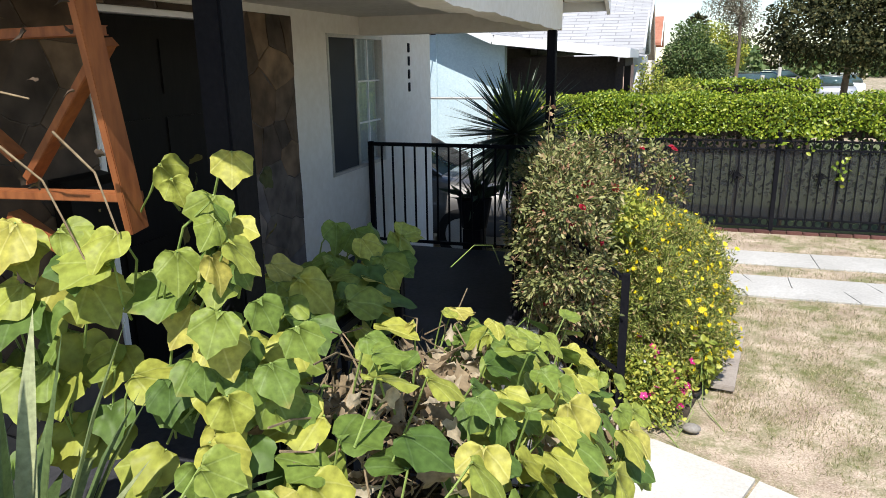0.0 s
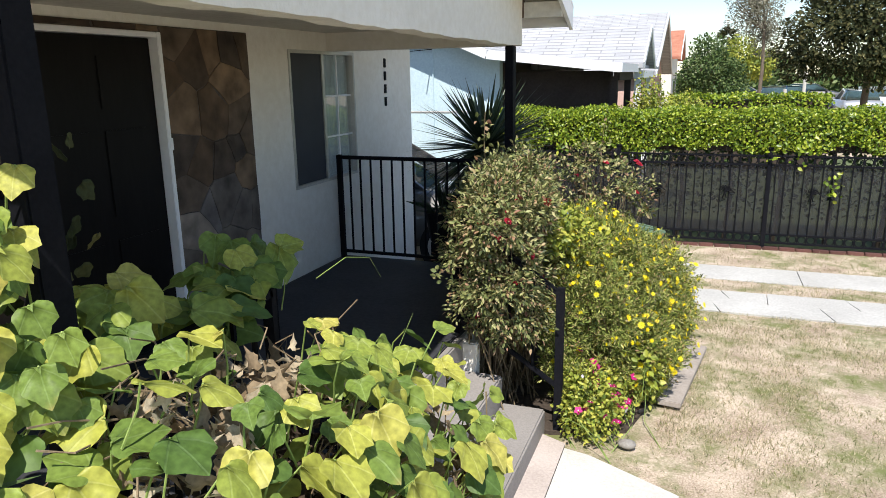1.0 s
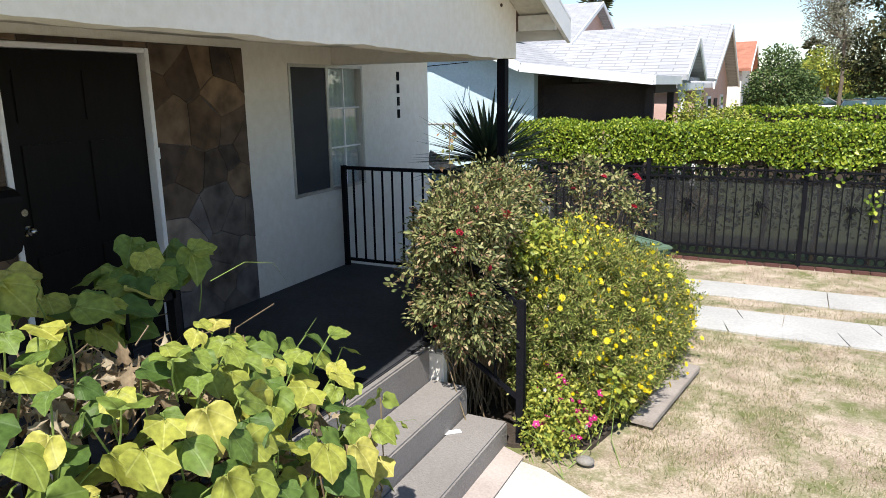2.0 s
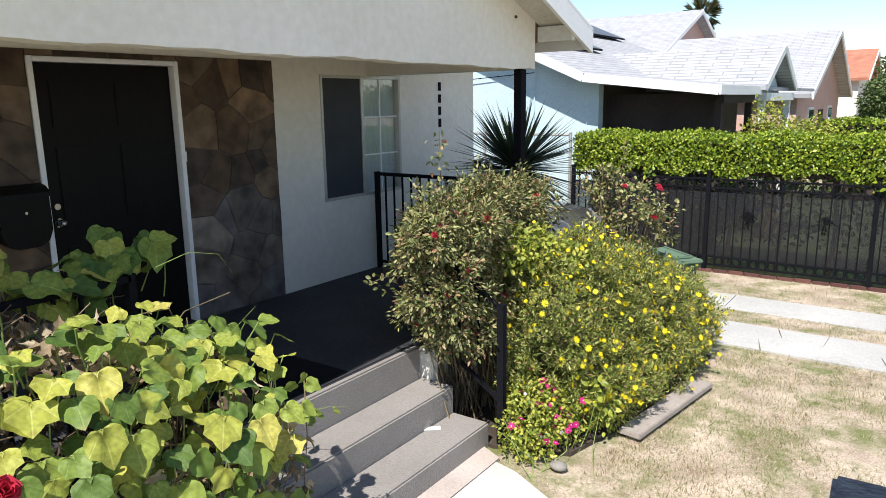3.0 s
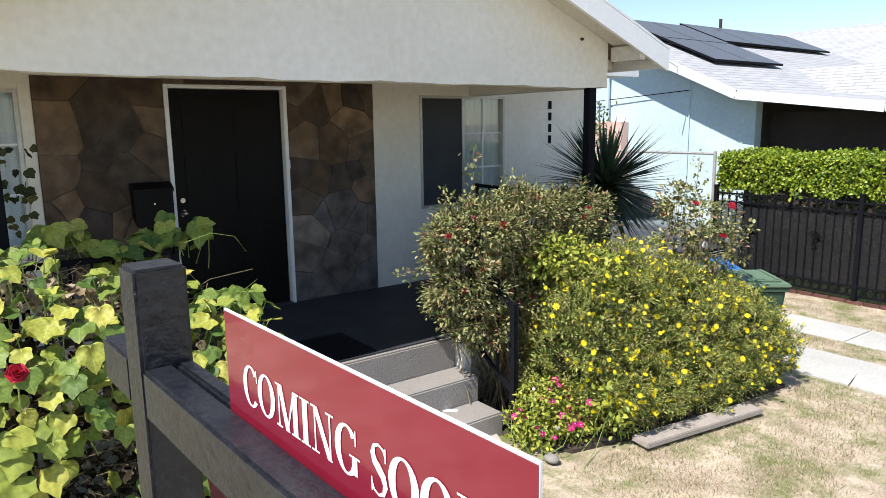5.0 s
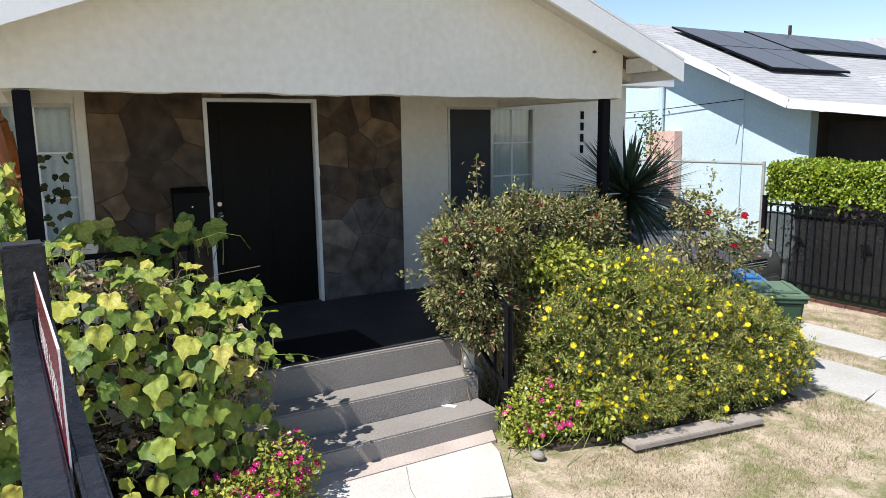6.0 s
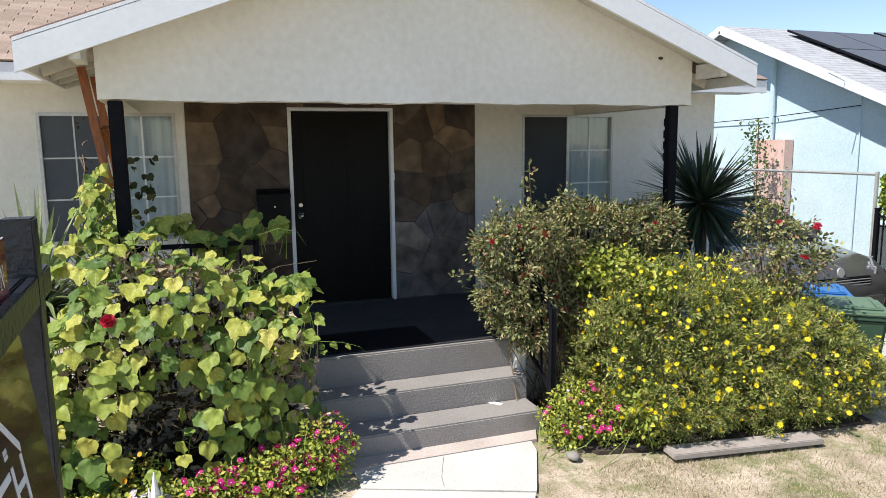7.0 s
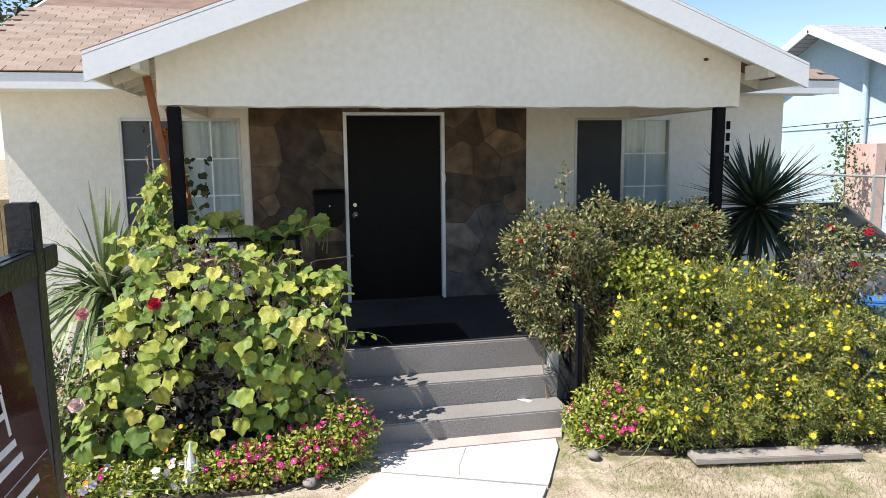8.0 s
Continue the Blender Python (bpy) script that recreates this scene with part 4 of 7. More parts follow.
def stone_panel(y0, y1, z0, z1, seed, count, pale_below):
    """Irregular flagstones set in mortar: cells round scattered seeds, each stone its own piece."""
    rr = random.Random(seed)
    ob = thing("stone_panel", (WALL, (y0 + y1) / 2, z0), "brown and grey flagstone cladding beside the front door", "stone wall", "stone panels", "structure")
    part("mortar", box(WALL + 0.0005, WALL + 0.010, y0, y1, z0, z1), M_MORTAR, ob, "grey mortar bed")
    seeds = []
    tries = 0
    while len(seeds) < count and tries < 5000:
        tries += 1
        p = (rr.uniform(y0, y1), rr.uniform(z0, z1))
        if all((p[0] - q[0]) ** 2 + ((p[1] - q[1]) * 0.8) ** 2 > 0.17 ** 2 for q in seeds):
            seeds.append(p)
    weight = {p: rr.uniform(0, 0.03) for p in seeds}
    for p in seeds:
        poly = [(y0, z0), (y1, z0), (y1, z1), (y0, z1)]
        for q in seeds:
            if q == p:
                continue
            nx, nz = q[0] - p[0], q[1] - p[1]
            shift = 0.5 + (weight[p] - weight[q]) / (2 * (nx * nx + nz * nz))
            mx, mz = p[0] + nx * shift, p[1] + nz * shift
            out = []
            for a, b in zip(poly, poly[1:] + poly[:1]):
                da, db = (a[0] - mx) * nx + (a[1] - mz) * nz, (b[0] - mx) * nx + (b[1] - mz) * nz
                if da <= 0:
                    out.append(a)
                if da * db < 0:
                    k = da / (da - db)
                    out.append((a[0] + (b[0] - a[0]) * k, a[1] + (b[1] - a[1]) * k))
            poly = out
            if len(poly) < 3:
                break
        if len(poly) < 3:
            continue
        cy, cz = sum(a[0] for a in poly) / len(poly), sum(a[1] for a in poly) / len(poly)
        r = max(math.hypot(a[0] - cy, a[1] - cz) for a in poly)
        k = 1 - 0.0025 / r
        rim = []
        for a, b in zip(poly, poly[1:] + poly[:1]):
            rim += [a, ((a[0] + b[0]) / 2 + rr.uniform(-0.012, 0.012), (a[1] + b[1]) / 2 + rr.uniform(-0.012, 0.012))]
        rim = [(min(max(cy + (a[0] - cy) * k, y0), y1), min(max(cz + (a[1] - cz) * k, z0), z1)) for a in rim]
        h = rr.uniform(0.0135, 0.018)
        bm = bmesh.new()
        lo = [bm.verts.new((WALL + 0.009, *a)) for a in rim]
        hi = [bm.verts.new((WALL + h + rr.uniform(-0.002, 0.002), cy + (a[0] - cy) * (1 - 0.0045 / r), cz + (a[1] - cz) * (1 - 0.0045 / r))) for a in rim]
        c = bm.verts.new((WALL + h + 0.003, cy, cz))
        for i in range(len(rim)):
            j = (i + 1) % len(rim)
            bm.faces.new((lo[i], lo[j], hi[j], hi[i]))
            bm.faces.new((hi[i], hi[j], c))
        part("stone", bm, M_STONEPALE if cz < pale_below + rr.uniform(-0.15, 0.15) else M_STONE, ob)


stone_panel(1.93, 2.918, PORCH, 2.80, 11, 26, 0.95)
stone_panel(4.049, 5.01, PORCH, 2.80, 23, 30, 1.6)
stone_panel(2.92, 4.047, 2.76, 2.80, 7, 4, 0)
mail = thing("mailbox", (WALL + 0.08, 2.74, 1.5), "black metal wall mailbox with a lid", "mailbox")
part("body", prism([(2.58, 1.865), (2.58, 1.62), (2.61, 1.55), (2.67, 1.515), (2.81, 1.515), (2.87, 1.55), (2.90, 1.62), (2.90, 1.865)], "x", WALL + 0.03, WALL + 0.14), M_DOOR, mail)
part("lid", prism([(WALL + 0.028, 1.865), (WALL + 0.16, 1.845), (WALL + 0.155, 1.875), (WALL + 0.10, 1.91), (WALL + 0.028, 1.925)], "y", 2.572, 2.905), M_DOOR, mail)
part("lock", box(WALL + 0.139, WALL + 0.146, 2.735, 2.75, 1.74, 1.755), M_METAL, mail, "small metal lock")
num = thing("house_number", (WALL, 7.597, 2.4), "four dark plain bars fixed one above another", "sign")
for k in range(4):
    part("bar", box(WALL + 0.001, WALL + 0.012, 7.57, 7.622, 2.60 - 0.142 * k - 0.05, 2.60 - 0.142 * k + 0.05, 0.003), M_BLACK, num)

# wooden trellis hung beside the left post
trellis = thing("trellis", (-1.4, 1.28, 1.5), "red-brown stained wooden lattice trellis leaning under the eave", "trellis")
def lath(a, b, w=0.055):
    lean = [(p[0], 1.375 - (p[2] - 2.05) * 0.145 + (p[1] - 1.31), p[2]) for p in (a, b)]
    part("lath", beam(lean[0], lean[1], 0.022, w, 0.002, up=(0, 1, 0)), M_RUST, trellis)
lath((-1.245, 1.31, 2.95), (-1.245, 1.31, 2.05), 0.062)
lath((-1.98, 1.31, 2.95), (-1.98, 1.31, 1.8), 0.062)
lath((-2.0, 1.335, 2.515), (-1.245, 1.335, 2.525), 0.06)
lath((-2.0, 1.335, 2.115), (-1.245, 1.335, 2.133), 0.05)
lath((-1.247, 1.36, 2.50), (-1.60, 1.36, 2.16), 0.045)
lath((-1.86, 1.36, 2.44), (-1.62, 1.36, 2.22), 0.04)
lath((-1.70, 1.36, 2.06), (-1.50, 1.36, 1.93), 0.045)

# ---- sign post ----
SIGN_AT, SIGN_TURN = (2.265, 1.48, 0.0), radians(2.6)
sp = thing("sign_post", SIGN_AT, "chipped black wooden yard sign post with an arm", "sign post")
sp.rotation_euler.z = SIGN_TURN
part("post", box(2.22, 2.309, 1.4355, 1.5245, -0.05, 2.152, 0.006), M_POSTBLACK, sp)
part("arm_stub", box(2.051, 2.2195, 1.436, 1.524, 1.893, 1.981, 0.005), M_POSTBLACK, sp)
for y0, y1 in ((1.436, 1.487), (1.494, 1.524)):
    part("arm", box(2.3095, 3.5, y0, y1, 1.893, 1.981, 0.005), M_POSTBLACK, sp)
rr = random.Random(9)
for k in rr.sample(range(110), 62):
    s = rr.choice((0.0002, 0.0003, 0.0005, 0.001))
    if k < 40:
        z = rr.uniform(1.3, 2.145)
        cx, cy, cz = rr.choice([(rr.choice([2.2215, 2.3075]), rr.choice([1.437, 1.523]), z), (rr.uniform(2.22, 2.31), 1.4355, z), (2.309, rr.uniform(1.44, 1.52), z)])
    elif k < 55:
        cx, cy, cz = rr.uniform(2.225, 2.305), rr.choice([1.437, 1.523]), 2.1505
    elif k < 65:
        cx, cy, cz = 2.3075, rr.uniform(1.44, 1.52), 2.1505
    else:
        cx, cy, cz = rr.uniform(2.06, 3.48), rr.choice([1.4375, 1.4862, 1.4948, 1.5228]), 1.9798
    part("paint_chip", box(cx - s * rr.uniform(0.6, 3), cx + s, cy - s * rr.uniform(0.5, 2), cy + s * 0.7, cz - s * rr.uniform(0.4, 2.5), cz + s * 0.5), M_CHIP, sp, "bare grey wood chip")


def lettering(words, size, place, x_axis, up, mat, parent, width=None, bold=0.018):
    """Letters of the built-in font, as a mesh, starting at place."""
    cu = bpy.data.curves.new("letters", "FONT")
    cu.body, cu.size, cu.extrude = words, size, 0.0006
    cu.bevel_depth, cu.bevel_resolution = size * bold, 0
    ob = new("letters_source", cu)
    dg = bpy.context.evaluated_depsgraph_get()
    me = bpy.data.meshes.new_from_object(ob.evaluated_get(dg))
    bpy.data.objects.remove(ob)
    xs = [v.co.x for v in me.vertices]
    k = width / (max(xs) - min(xs)) if width else 1.0
    x, z = Vector(x_axis), Vector(up)
    n = x.cross(z)
    for v in me.vertices:
        v.co = Vector(place) + x * ((v.co.x - min(xs)) * k) + z * v.co.y + n * v.co.z - root_place(parent)
    me.materials.clear()
    me.materials.append(mat)
    out = new("lettering", me)
    out.parent = parent
    out["label"] = "white printed letters"
    return out


def ribbon(line, widths):
    """Quads along a line, as wide as given at each point."""
    out = []
    left, right = [], []
    for k, p in enumerate(line):
        a, c = Vector(line[max(k - 1, 0)]), Vector(line[min(k + 1, len(line) - 1)])
        d = (c - a).normalized()
        s = Vector((-d.y, d.x)) * widths[k] / 2
        left.append(Vector(p) + s)
        right.append(Vector(p) - s)
    for k in range(len(line) - 1):
        out.append((left[k], right[k], right[k + 1], left[k + 1]))
    return out


def slab(x0, y0, x1, y1):
    return [(Vector((x0, y0)), Vector((x1, y0)), Vector((x1, y1)), Vector((x0, y1)))]


def slant(xa, ya, xb, yb, w):
    return [(Vector((xa - w / 2, ya)), Vector((xa + w / 2, ya)), Vector((xb + w / 2, yb)), Vector((xb - w / 2, yb)))]


def bowl(a0, a1, rx, n=22):
    """A round letter's stroke, thick at the sides and thin at head and foot."""
    quads, last = [], None
    for k in range(n + 1):
        a = radians(a0 + (a1 - a0) * k / n)
        o = Vector((rx + rx * math.cos(a), 0.5 + 0.515 * math.sin(a)))
        i = Vector((rx + (rx - 0.22) * math.cos(a), 0.5 + 0.455 * math.sin(a)))
        if last:
            quads.append((last[0], o, i, last[1]))
        last = (o, i)
    return quads


SPINE = [(0.53, 0.80), (0.46, 0.93), (0.31, 0.985), (0.17, 0.93), (0.11, 0.78), (0.17, 0.64), (0.31, 0.53), (0.45, 0.41), (0.51, 0.25), (0.44, 0.08), (0.28, 0.015), (0.13, 0.07), (0.055, 0.22)]
SPINE_W = [0.05, 0.055, 0.05, 0.09, 0.15, 0.18, 0.19, 0.18, 0.15, 0.09, 0.05, 0.055, 0.05]
GLYPHS = {
    "C": (0.80, bowl(38, 318, 0.45) + slab(0.76, 0.66, 0.80, 0.97)),
    "O": (0.92, bowl(0, 360, 0.46, 28)),
    "M": (1.16, slab(0.14, 0.04, 0.2, 0.96) + slant(0.58, 0.0, 0.24, 1.0, 0.2) + slant(0.56, 0.0, 0.92, 1.0, 0.07) + slab(0.85, 0.04, 1.07, 0.96) + slab(0.02, 0, 0.32, 0.045) + slab(0.02, 0.955, 0.28, 1) + slab(0.77, 0, 1.16, 0.045) + slab(0.95, 0.955, 1.16, 1)),
    "I": (0.44, slab(0.11, 0.04, 0.33, 0.96) + slab(0.02, 0, 0.42, 0.045) + slab(0.02, 0.955, 0.42, 1)),
    "N": (0.96, slab(0.15, 0.04, 0.21, 0.96) + slant(0.78, 0.0, 0.2, 1.0, 0.2) + slab(0.77, 0.0, 0.83, 0.96) + slab(0.02, 0, 0.34, 0.045) + slab(0.02, 0.955, 0.26, 1) + slab(0.64, 0.955, 0.96, 1)),
    "G": (0.90, bowl(38, 325, 0.45) + slab(0.76, 0.66, 0.80, 0.97) + slab(0.64, 0.06, 0.83, 0.42) + slab(0.54, 0.40, 0.92, 0.445)),
    "S": (0.58, ribbon(SPINE, SPINE_W) + slab(0.505, 0.70, 0.545, 0.97) + slab(0.04, 0.03, 0.08, 0.30)),
}


def serif_lettering(words, cap, place, x_axis, up, mat, parent, width):
    """Bold serif capitals, each cut out as one thin mesh."""
    gap, space = 0.035, 0.34
    k = width / (sum(GLYPHS[ch][0] + gap if ch != " " else space for ch in words) - gap)
    x, z = Vector(x_axis), Vector(up)
    n = x.cross(z) * 0.0008
    pen = 0.0
    for ch in words:
        if ch == " ":
            pen += space
            continue
        w, shape = GLYPHS[ch]
        bm = bmesh.new()
        for j, q in enumerate(shape):
            bm.faces.new([bm.verts.new(Vector(place) + x * (p.x + pen) * k + z * p.y * cap + n * (1 + 0.02 * (j % 9))) for p in q])
        part("letter", bm, mat, parent, "white printed letter")
        pen += w + gap


rider = thing("rider_sign", SIGN_AT, "red rider sign with white words set in the arm", "sign")
part("board", box(2.556, 3.166, 1.4885, 1.4925, 1.94, 2.126), M_MAROON, rider, "red printed board")
part("edge", box(2.555, 3.167, 1.4892, 1.4918, 1.939, 2.129), M_WHITE, rider, "white board core")
serif_lettering("COMING SOON", 0.058, (2.612, 1.4884, 2.006), (1, 0, 0), (0, 0, 1), M_WHITE, rider, 0.51)
rider.rotation_euler.z = SIGN_TURN
serif_lettering("COMING SOON", 0.058, (3.11, 1.4926, 2.006), (-1, 0, 0), (0, 0, 1), M_WHITE, rider, 0.51)
panel = thing("hanging_sign", SIGN_AT, "dark wine-red glossy sign panel swung out under the arm", "sign")
TWIST, SWING = radians(0.7), radians(7)
CORNER, ALONG = Vector((2.45, 1.484, 1.883)), Vector((math.cos(TWIST), -math.sin(TWIST), 0))
OUT = Vector((math.sin(TWIST), math.cos(TWIST), 0))
DOWN = OUT * math.sin(SWING) + Vector((0, 0, -math.cos(SWING)))
FACE = ALONG.cross(DOWN)


def on_panel(u, v, lift=0.0):
    return CORNER + ALONG * u + DOWN * v + FACE * lift


bm = bmesh.new()
ring = [(0, 0), (0.67, 0), (0.67, 0.83), (0, 0.83)]
lo, hi = [bm.verts.new(on_panel(u, v)) for u, v in ring], [bm.verts.new(on_panel(u, v, 0.006)) for u, v in ring]
bm.faces.new(lo)
bm.faces.new(hi[::-1])
for k in range(4):
    bm.faces.new((lo[k], hi[k], hi[(k + 1) % 4], lo[(k + 1) % 4]))
part("board", bm, M_WINE, panel, "glossy dark red board")
part("edge", beam(on_panel(-0.001, -0.0012, 0.003), on_panel(0.671, -0.0012, 0.003), 0.005, 0.002), M_ALU, panel, "pale board core")
for u in (0.03, 0.64):
    part("hanger", tube([on_panel(u, 0.012, 0.004), on_panel(u, -0.012, 0.006), on_panel(u, -0.03, -0.01)], 0.002), M_METAL, panel, "thin metal hanger")


def flat(name, corners):
    """A plain white print on the panel with the given corners."""
    bm = bmesh.new()
    low, top = [bm.verts.new(on_panel(u, v, 0.0062)) for u, v in corners], [bm.verts.new(on_panel(u, v, 0.0074)) for u, v in corners]
    bm.faces.new(top)
    for k in range(len(corners)):
        bm.faces.new((low[k], top[k], top[(k + 1) % len(corners)], low[(k + 1) % len(corners)]))
    bmesh.ops.recalc_face_normals(bm, faces=bm.faces)
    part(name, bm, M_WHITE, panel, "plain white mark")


def block(name, u0, v0, u1, v1):
    flat(name, [(u0, v0), (u1, v0), (u1, v1), (u0, v1)])


lettering("FOR SALE", 0.041, on_panel(0.42, 0.098, 0.0072), -ALONG, -DOWN, M_WHITE, panel, 0.165, 0.0)
flat("roof_mark", [(0.335, 0.157), (0.335, 0.182), (0.226, 0.288), (0.222, 0.264)])
flat("roof_mark", [(0.336, 0.157), (0.452, 0.247), (0.450, 0.275), (0.336, 0.182)])
block("chimney_mark", 0.405, 0.172, 0.422, 0.212)
for du in (0.0, 0.014):
    for dv in (0.0, 0.014):
        block("window_mark", 0.328 + du, 0.234 + dv, 0.339 + du, 0.245 + dv)
block("stroke", 0.344, 0.288, 0.452, 0.309)
block("stroke", 0.431, 0.3105, 0.452, 0.3985)
block("stroke", 0.344, 0.400, 0.452, 0.421)
block("stroke", 0.344, 0.385, 0.362, 0.3985)
block("stroke", 0.312, 0.288, 0.330, 0.421)
block("stroke", 0.228, 0.288, 0.246, 0.421)
block("stroke", 0.2475, 0.342, 0.3105, 0.361)
block("base_mark", 0.214, 0.439, 0.452, 0.462)
block("word_bar", 0.19, 0.492, 0.49, 0.516)
block("rule", 0.016, 0.562, 0.654, 0.564)
block("word_bar", 0.12, 0.60, 0.55, 0.625)
block("word_bar", 0.16, 0.66, 0.51, 0.685)

# ---- plants ----
def crest_of(y):
    return 1.76 - 1.28 * np.clip((1.38 - y) / 0.72, 0, 1) - 0.34 * np.clip((y - 1.6) / 1.1, 0, 1) + 0.025 * np.sin(y * 7)


def vine_front(y, reach):
    """Where the hump of the vine lies, reach metres out over its flat top and down its front, and its outward way there."""
    a, b, c = np.clip(reach / 0.45, 0, 1), np.clip((reach - 0.45) / 0.42, 0, 1), np.clip(reach - 0.87, 0, 2)
    swell = 0.05 * np.sin(y * 9 + reach * 6) + 0.035 * np.sin(y * 17 - reach * 13)
    place = np.stack([-0.80 + 0.42 * a + 0.25 * b + 0.05 * c, y, crest_of(y) - 0.02 - 0.07 * a - 0.33 * b - c], 1)
    side = 0.75 * np.clip((y - 2.45) / 0.25, 0, 1) - 0.55 * np.clip((1.1 - y) / 0.35, 0, 1)
    way = unit(np.stack([0.30 + 0.40 * b + 0.35 * np.clip(c * 3, 0, 1), side, 0.95 - 0.40 * b - 0.33 * np.clip(c * 3, 0, 1)], 1))
    return place + way * swell[:, None], way


def scatter_front(n, seed, apart, y0=0.55, y1=2.72):
    """Places spread over the hump, no two closer than apart, thinned where the vine is bare."""
    g = np.random.default_rng(seed)
    y, reach = g.uniform(y0, y1, n), g.uniform(0, 2.1, n)
    p, w = vine_front(y, reach)
    z = p[:, 2]
    bare = 0.04 + 0.05 * np.sin(y * 4.1) ** 2
    bare = np.where((y > 1.38) & (y < 1.97) & (z < 0.90), 0.98, bare)
    bare = np.where((y >= 1.93) & (z < 0.95), 0.5, bare)
    bare = np.where((y > 2.4) & (z < 1.0), 0.82, bare)
    bare = np.where((y <= 1.40) & (z < 0.85), 0.12, bare)
    bare = np.where((y > 1.35) & (y < 2.3) & (reach < np.where(y < 2.05, 0.36, 0.22)), 0.94, bare)
    ok = (z > 0.17) & (g.uniform(size=n) > bare)
    chosen = []
    for k in np.flatnonzero(ok):
        if all(((p[k] - p[q]) ** 2).sum() > apart ** 2 for q in chosen):
            chosen.append(k)
    return p[chosen], w[chosen], g


vine = thing("squash_vine", (-0.6, 1.7, 0.03), "sprawling squash vine with large lime-green leaves over the porch rail", "vine")
leaf_meshes = [tri_mesh("vine_leaf", t, M_LEAFPART) for t in VINE_LEAVES]
SUNWARD = np.array(SUN)


def leaf_set(p, w, g, size, lift, slack=0.28, down=1.0):
    """Leaves that shingle one another: blades turned out and towards the sun, tips hanging."""
    n = len(p)
    normal = unit(w + 0.55 * SUNWARD + g.normal(scale=slack, size=w.shape))
    tip = np.stack([0.35 * w[:, 0], 0.3 * w[:, 1], np.full(n, -down)], 1) + g.normal(scale=0.38, size=w.shape)
    tip = tip - normal * (tip * normal).sum(1, keepdims=True)
    return p + w * g.uniform(lift[0], lift[1], (n, 1)), tip, normal, g.uniform(size[0], size[1], n)


sets = []
P, W, g = scatter_front(3600, 31, 0.076)
sets.append(leaf_set(P, W, g, (0.085, 0.17), (-0.07, 0.075), 0.40))
# large leaves in the shade along the porch rail
n = 66
y = g.uniform(1.45, 2.74, n)
p = np.stack([g.uniform(-1.25, -0.90, n), y, 1.69 - 0.16 * np.clip((y - 2.5) / 0.2, 0, 1) + 0.08 * np.sin(y * 8) + g.uniform(-0.08, 0.08, n)], 1)
sets.append(leaf_set(p, np.tile([0.45, -0.1, 0.8], (n, 1)), g, (0.13, 0.19), (0, 0.02), 0.35, 0.6))
# the column that climbs by the post
n = 52
c = g.uniform(0, 1, n)
p = np.stack([-1.05 + 0.25 * (1 - c) + g.normal(scale=0.05, size=n), 1.36 - 0.22 * (1 - c) + g.normal(scale=0.10 - 0.06 * c, size=n), 1.50 + 0.76 * c ** 1.2], 1)
sets.append(leaf_set(p, unit(np.stack([np.full(n, 0.75), g.normal(scale=0.35, size=n) - 0.35, np.full(n, 0.35)], 1)), g, (0.10 - 0.03 * c, 0.165 - 0.06 * c), (0, 0.05)))
# the arm along the side rail, behind the post
n = 75
xx = g.uniform(-2.1, -1.05, n)
p = np.stack([xx, 1.44 - 0.26 * g.uniform(0, 1, n), 2.12 - 0.62 * g.uniform(0, 1, n)], 1)
sets.append(leaf_set(p, unit(np.tile([0.25, -0.55, 0.7], (n, 1))), g, (0.11, 0.17), (0, 0.04)))
LP, LT, LN, LS = (np.concatenate([q[k] for q in sets]) for k in range(4))
nearest = np.argsort(-LP[:, 0] * 0.5 - LP[:, 2] + g.uniform(0, 0.5, len(LP)))
for k in nearest[:290]:
    piece("leaf", leaf_meshes[k % 4], vine, LP[k], LT[k], LN[k], LS[k])
for q in range(4):
    pick = nearest[290:][nearest[290:] % 4 == q]
    cloud("foliage", LP[pick], LT[pick], LN[pick], LS[pick], VINE_LEAVES[q], M_LEAFVINE, vine)
# a second layer of leaves under the first
P2, W2, g = scatter_front(700, 33, 0.13)
U = leaf_set(P2 - W2 * 0.17, W2, g, (0.08, 0.14), (-0.06, 0.03), 0.5)
cloud("inner_leaves", *U, VINE_LEAVES[1], M_LEAFVINE, vine, "shaded older leaves")
# leaf stalks reaching back into the tangle
bm = bmesh.new()
for k in range(len(LP)):
    a = LP[k]
    b = a - LN[k] * 0.10 + np.array([-0.04, g.normal() * 0.04, -0.06 - abs(g.normal()) * 0.05])
    tube([a, (a + b) / 2 + g.normal(scale=0.012, size=3), b], 0.0028, 5, bm, 1.3)
part("stem", bm, M_STEM, vine, "thin green leaf stalks")["kind"] = "stuff"
for pts in ([(-1.28, 1.2, 2.31), (-1.20, 1.22, 2.22), (-1.14, 1.2, 2.09)], [(-1.47, 1.2, 2.41), (-1.40, 1.19, 2.395), (-1.33, 1.2, 2.38)], [(-1.42, 1.16, 2.30), (-1.33, 1.2, 2.20), (-1.20, 1.18, 1.98)]):
    part("dry_twig", tube(pts, 0.0035, 5, None, 0.6), M_TWIG, vine, "bare grey-brown twig")
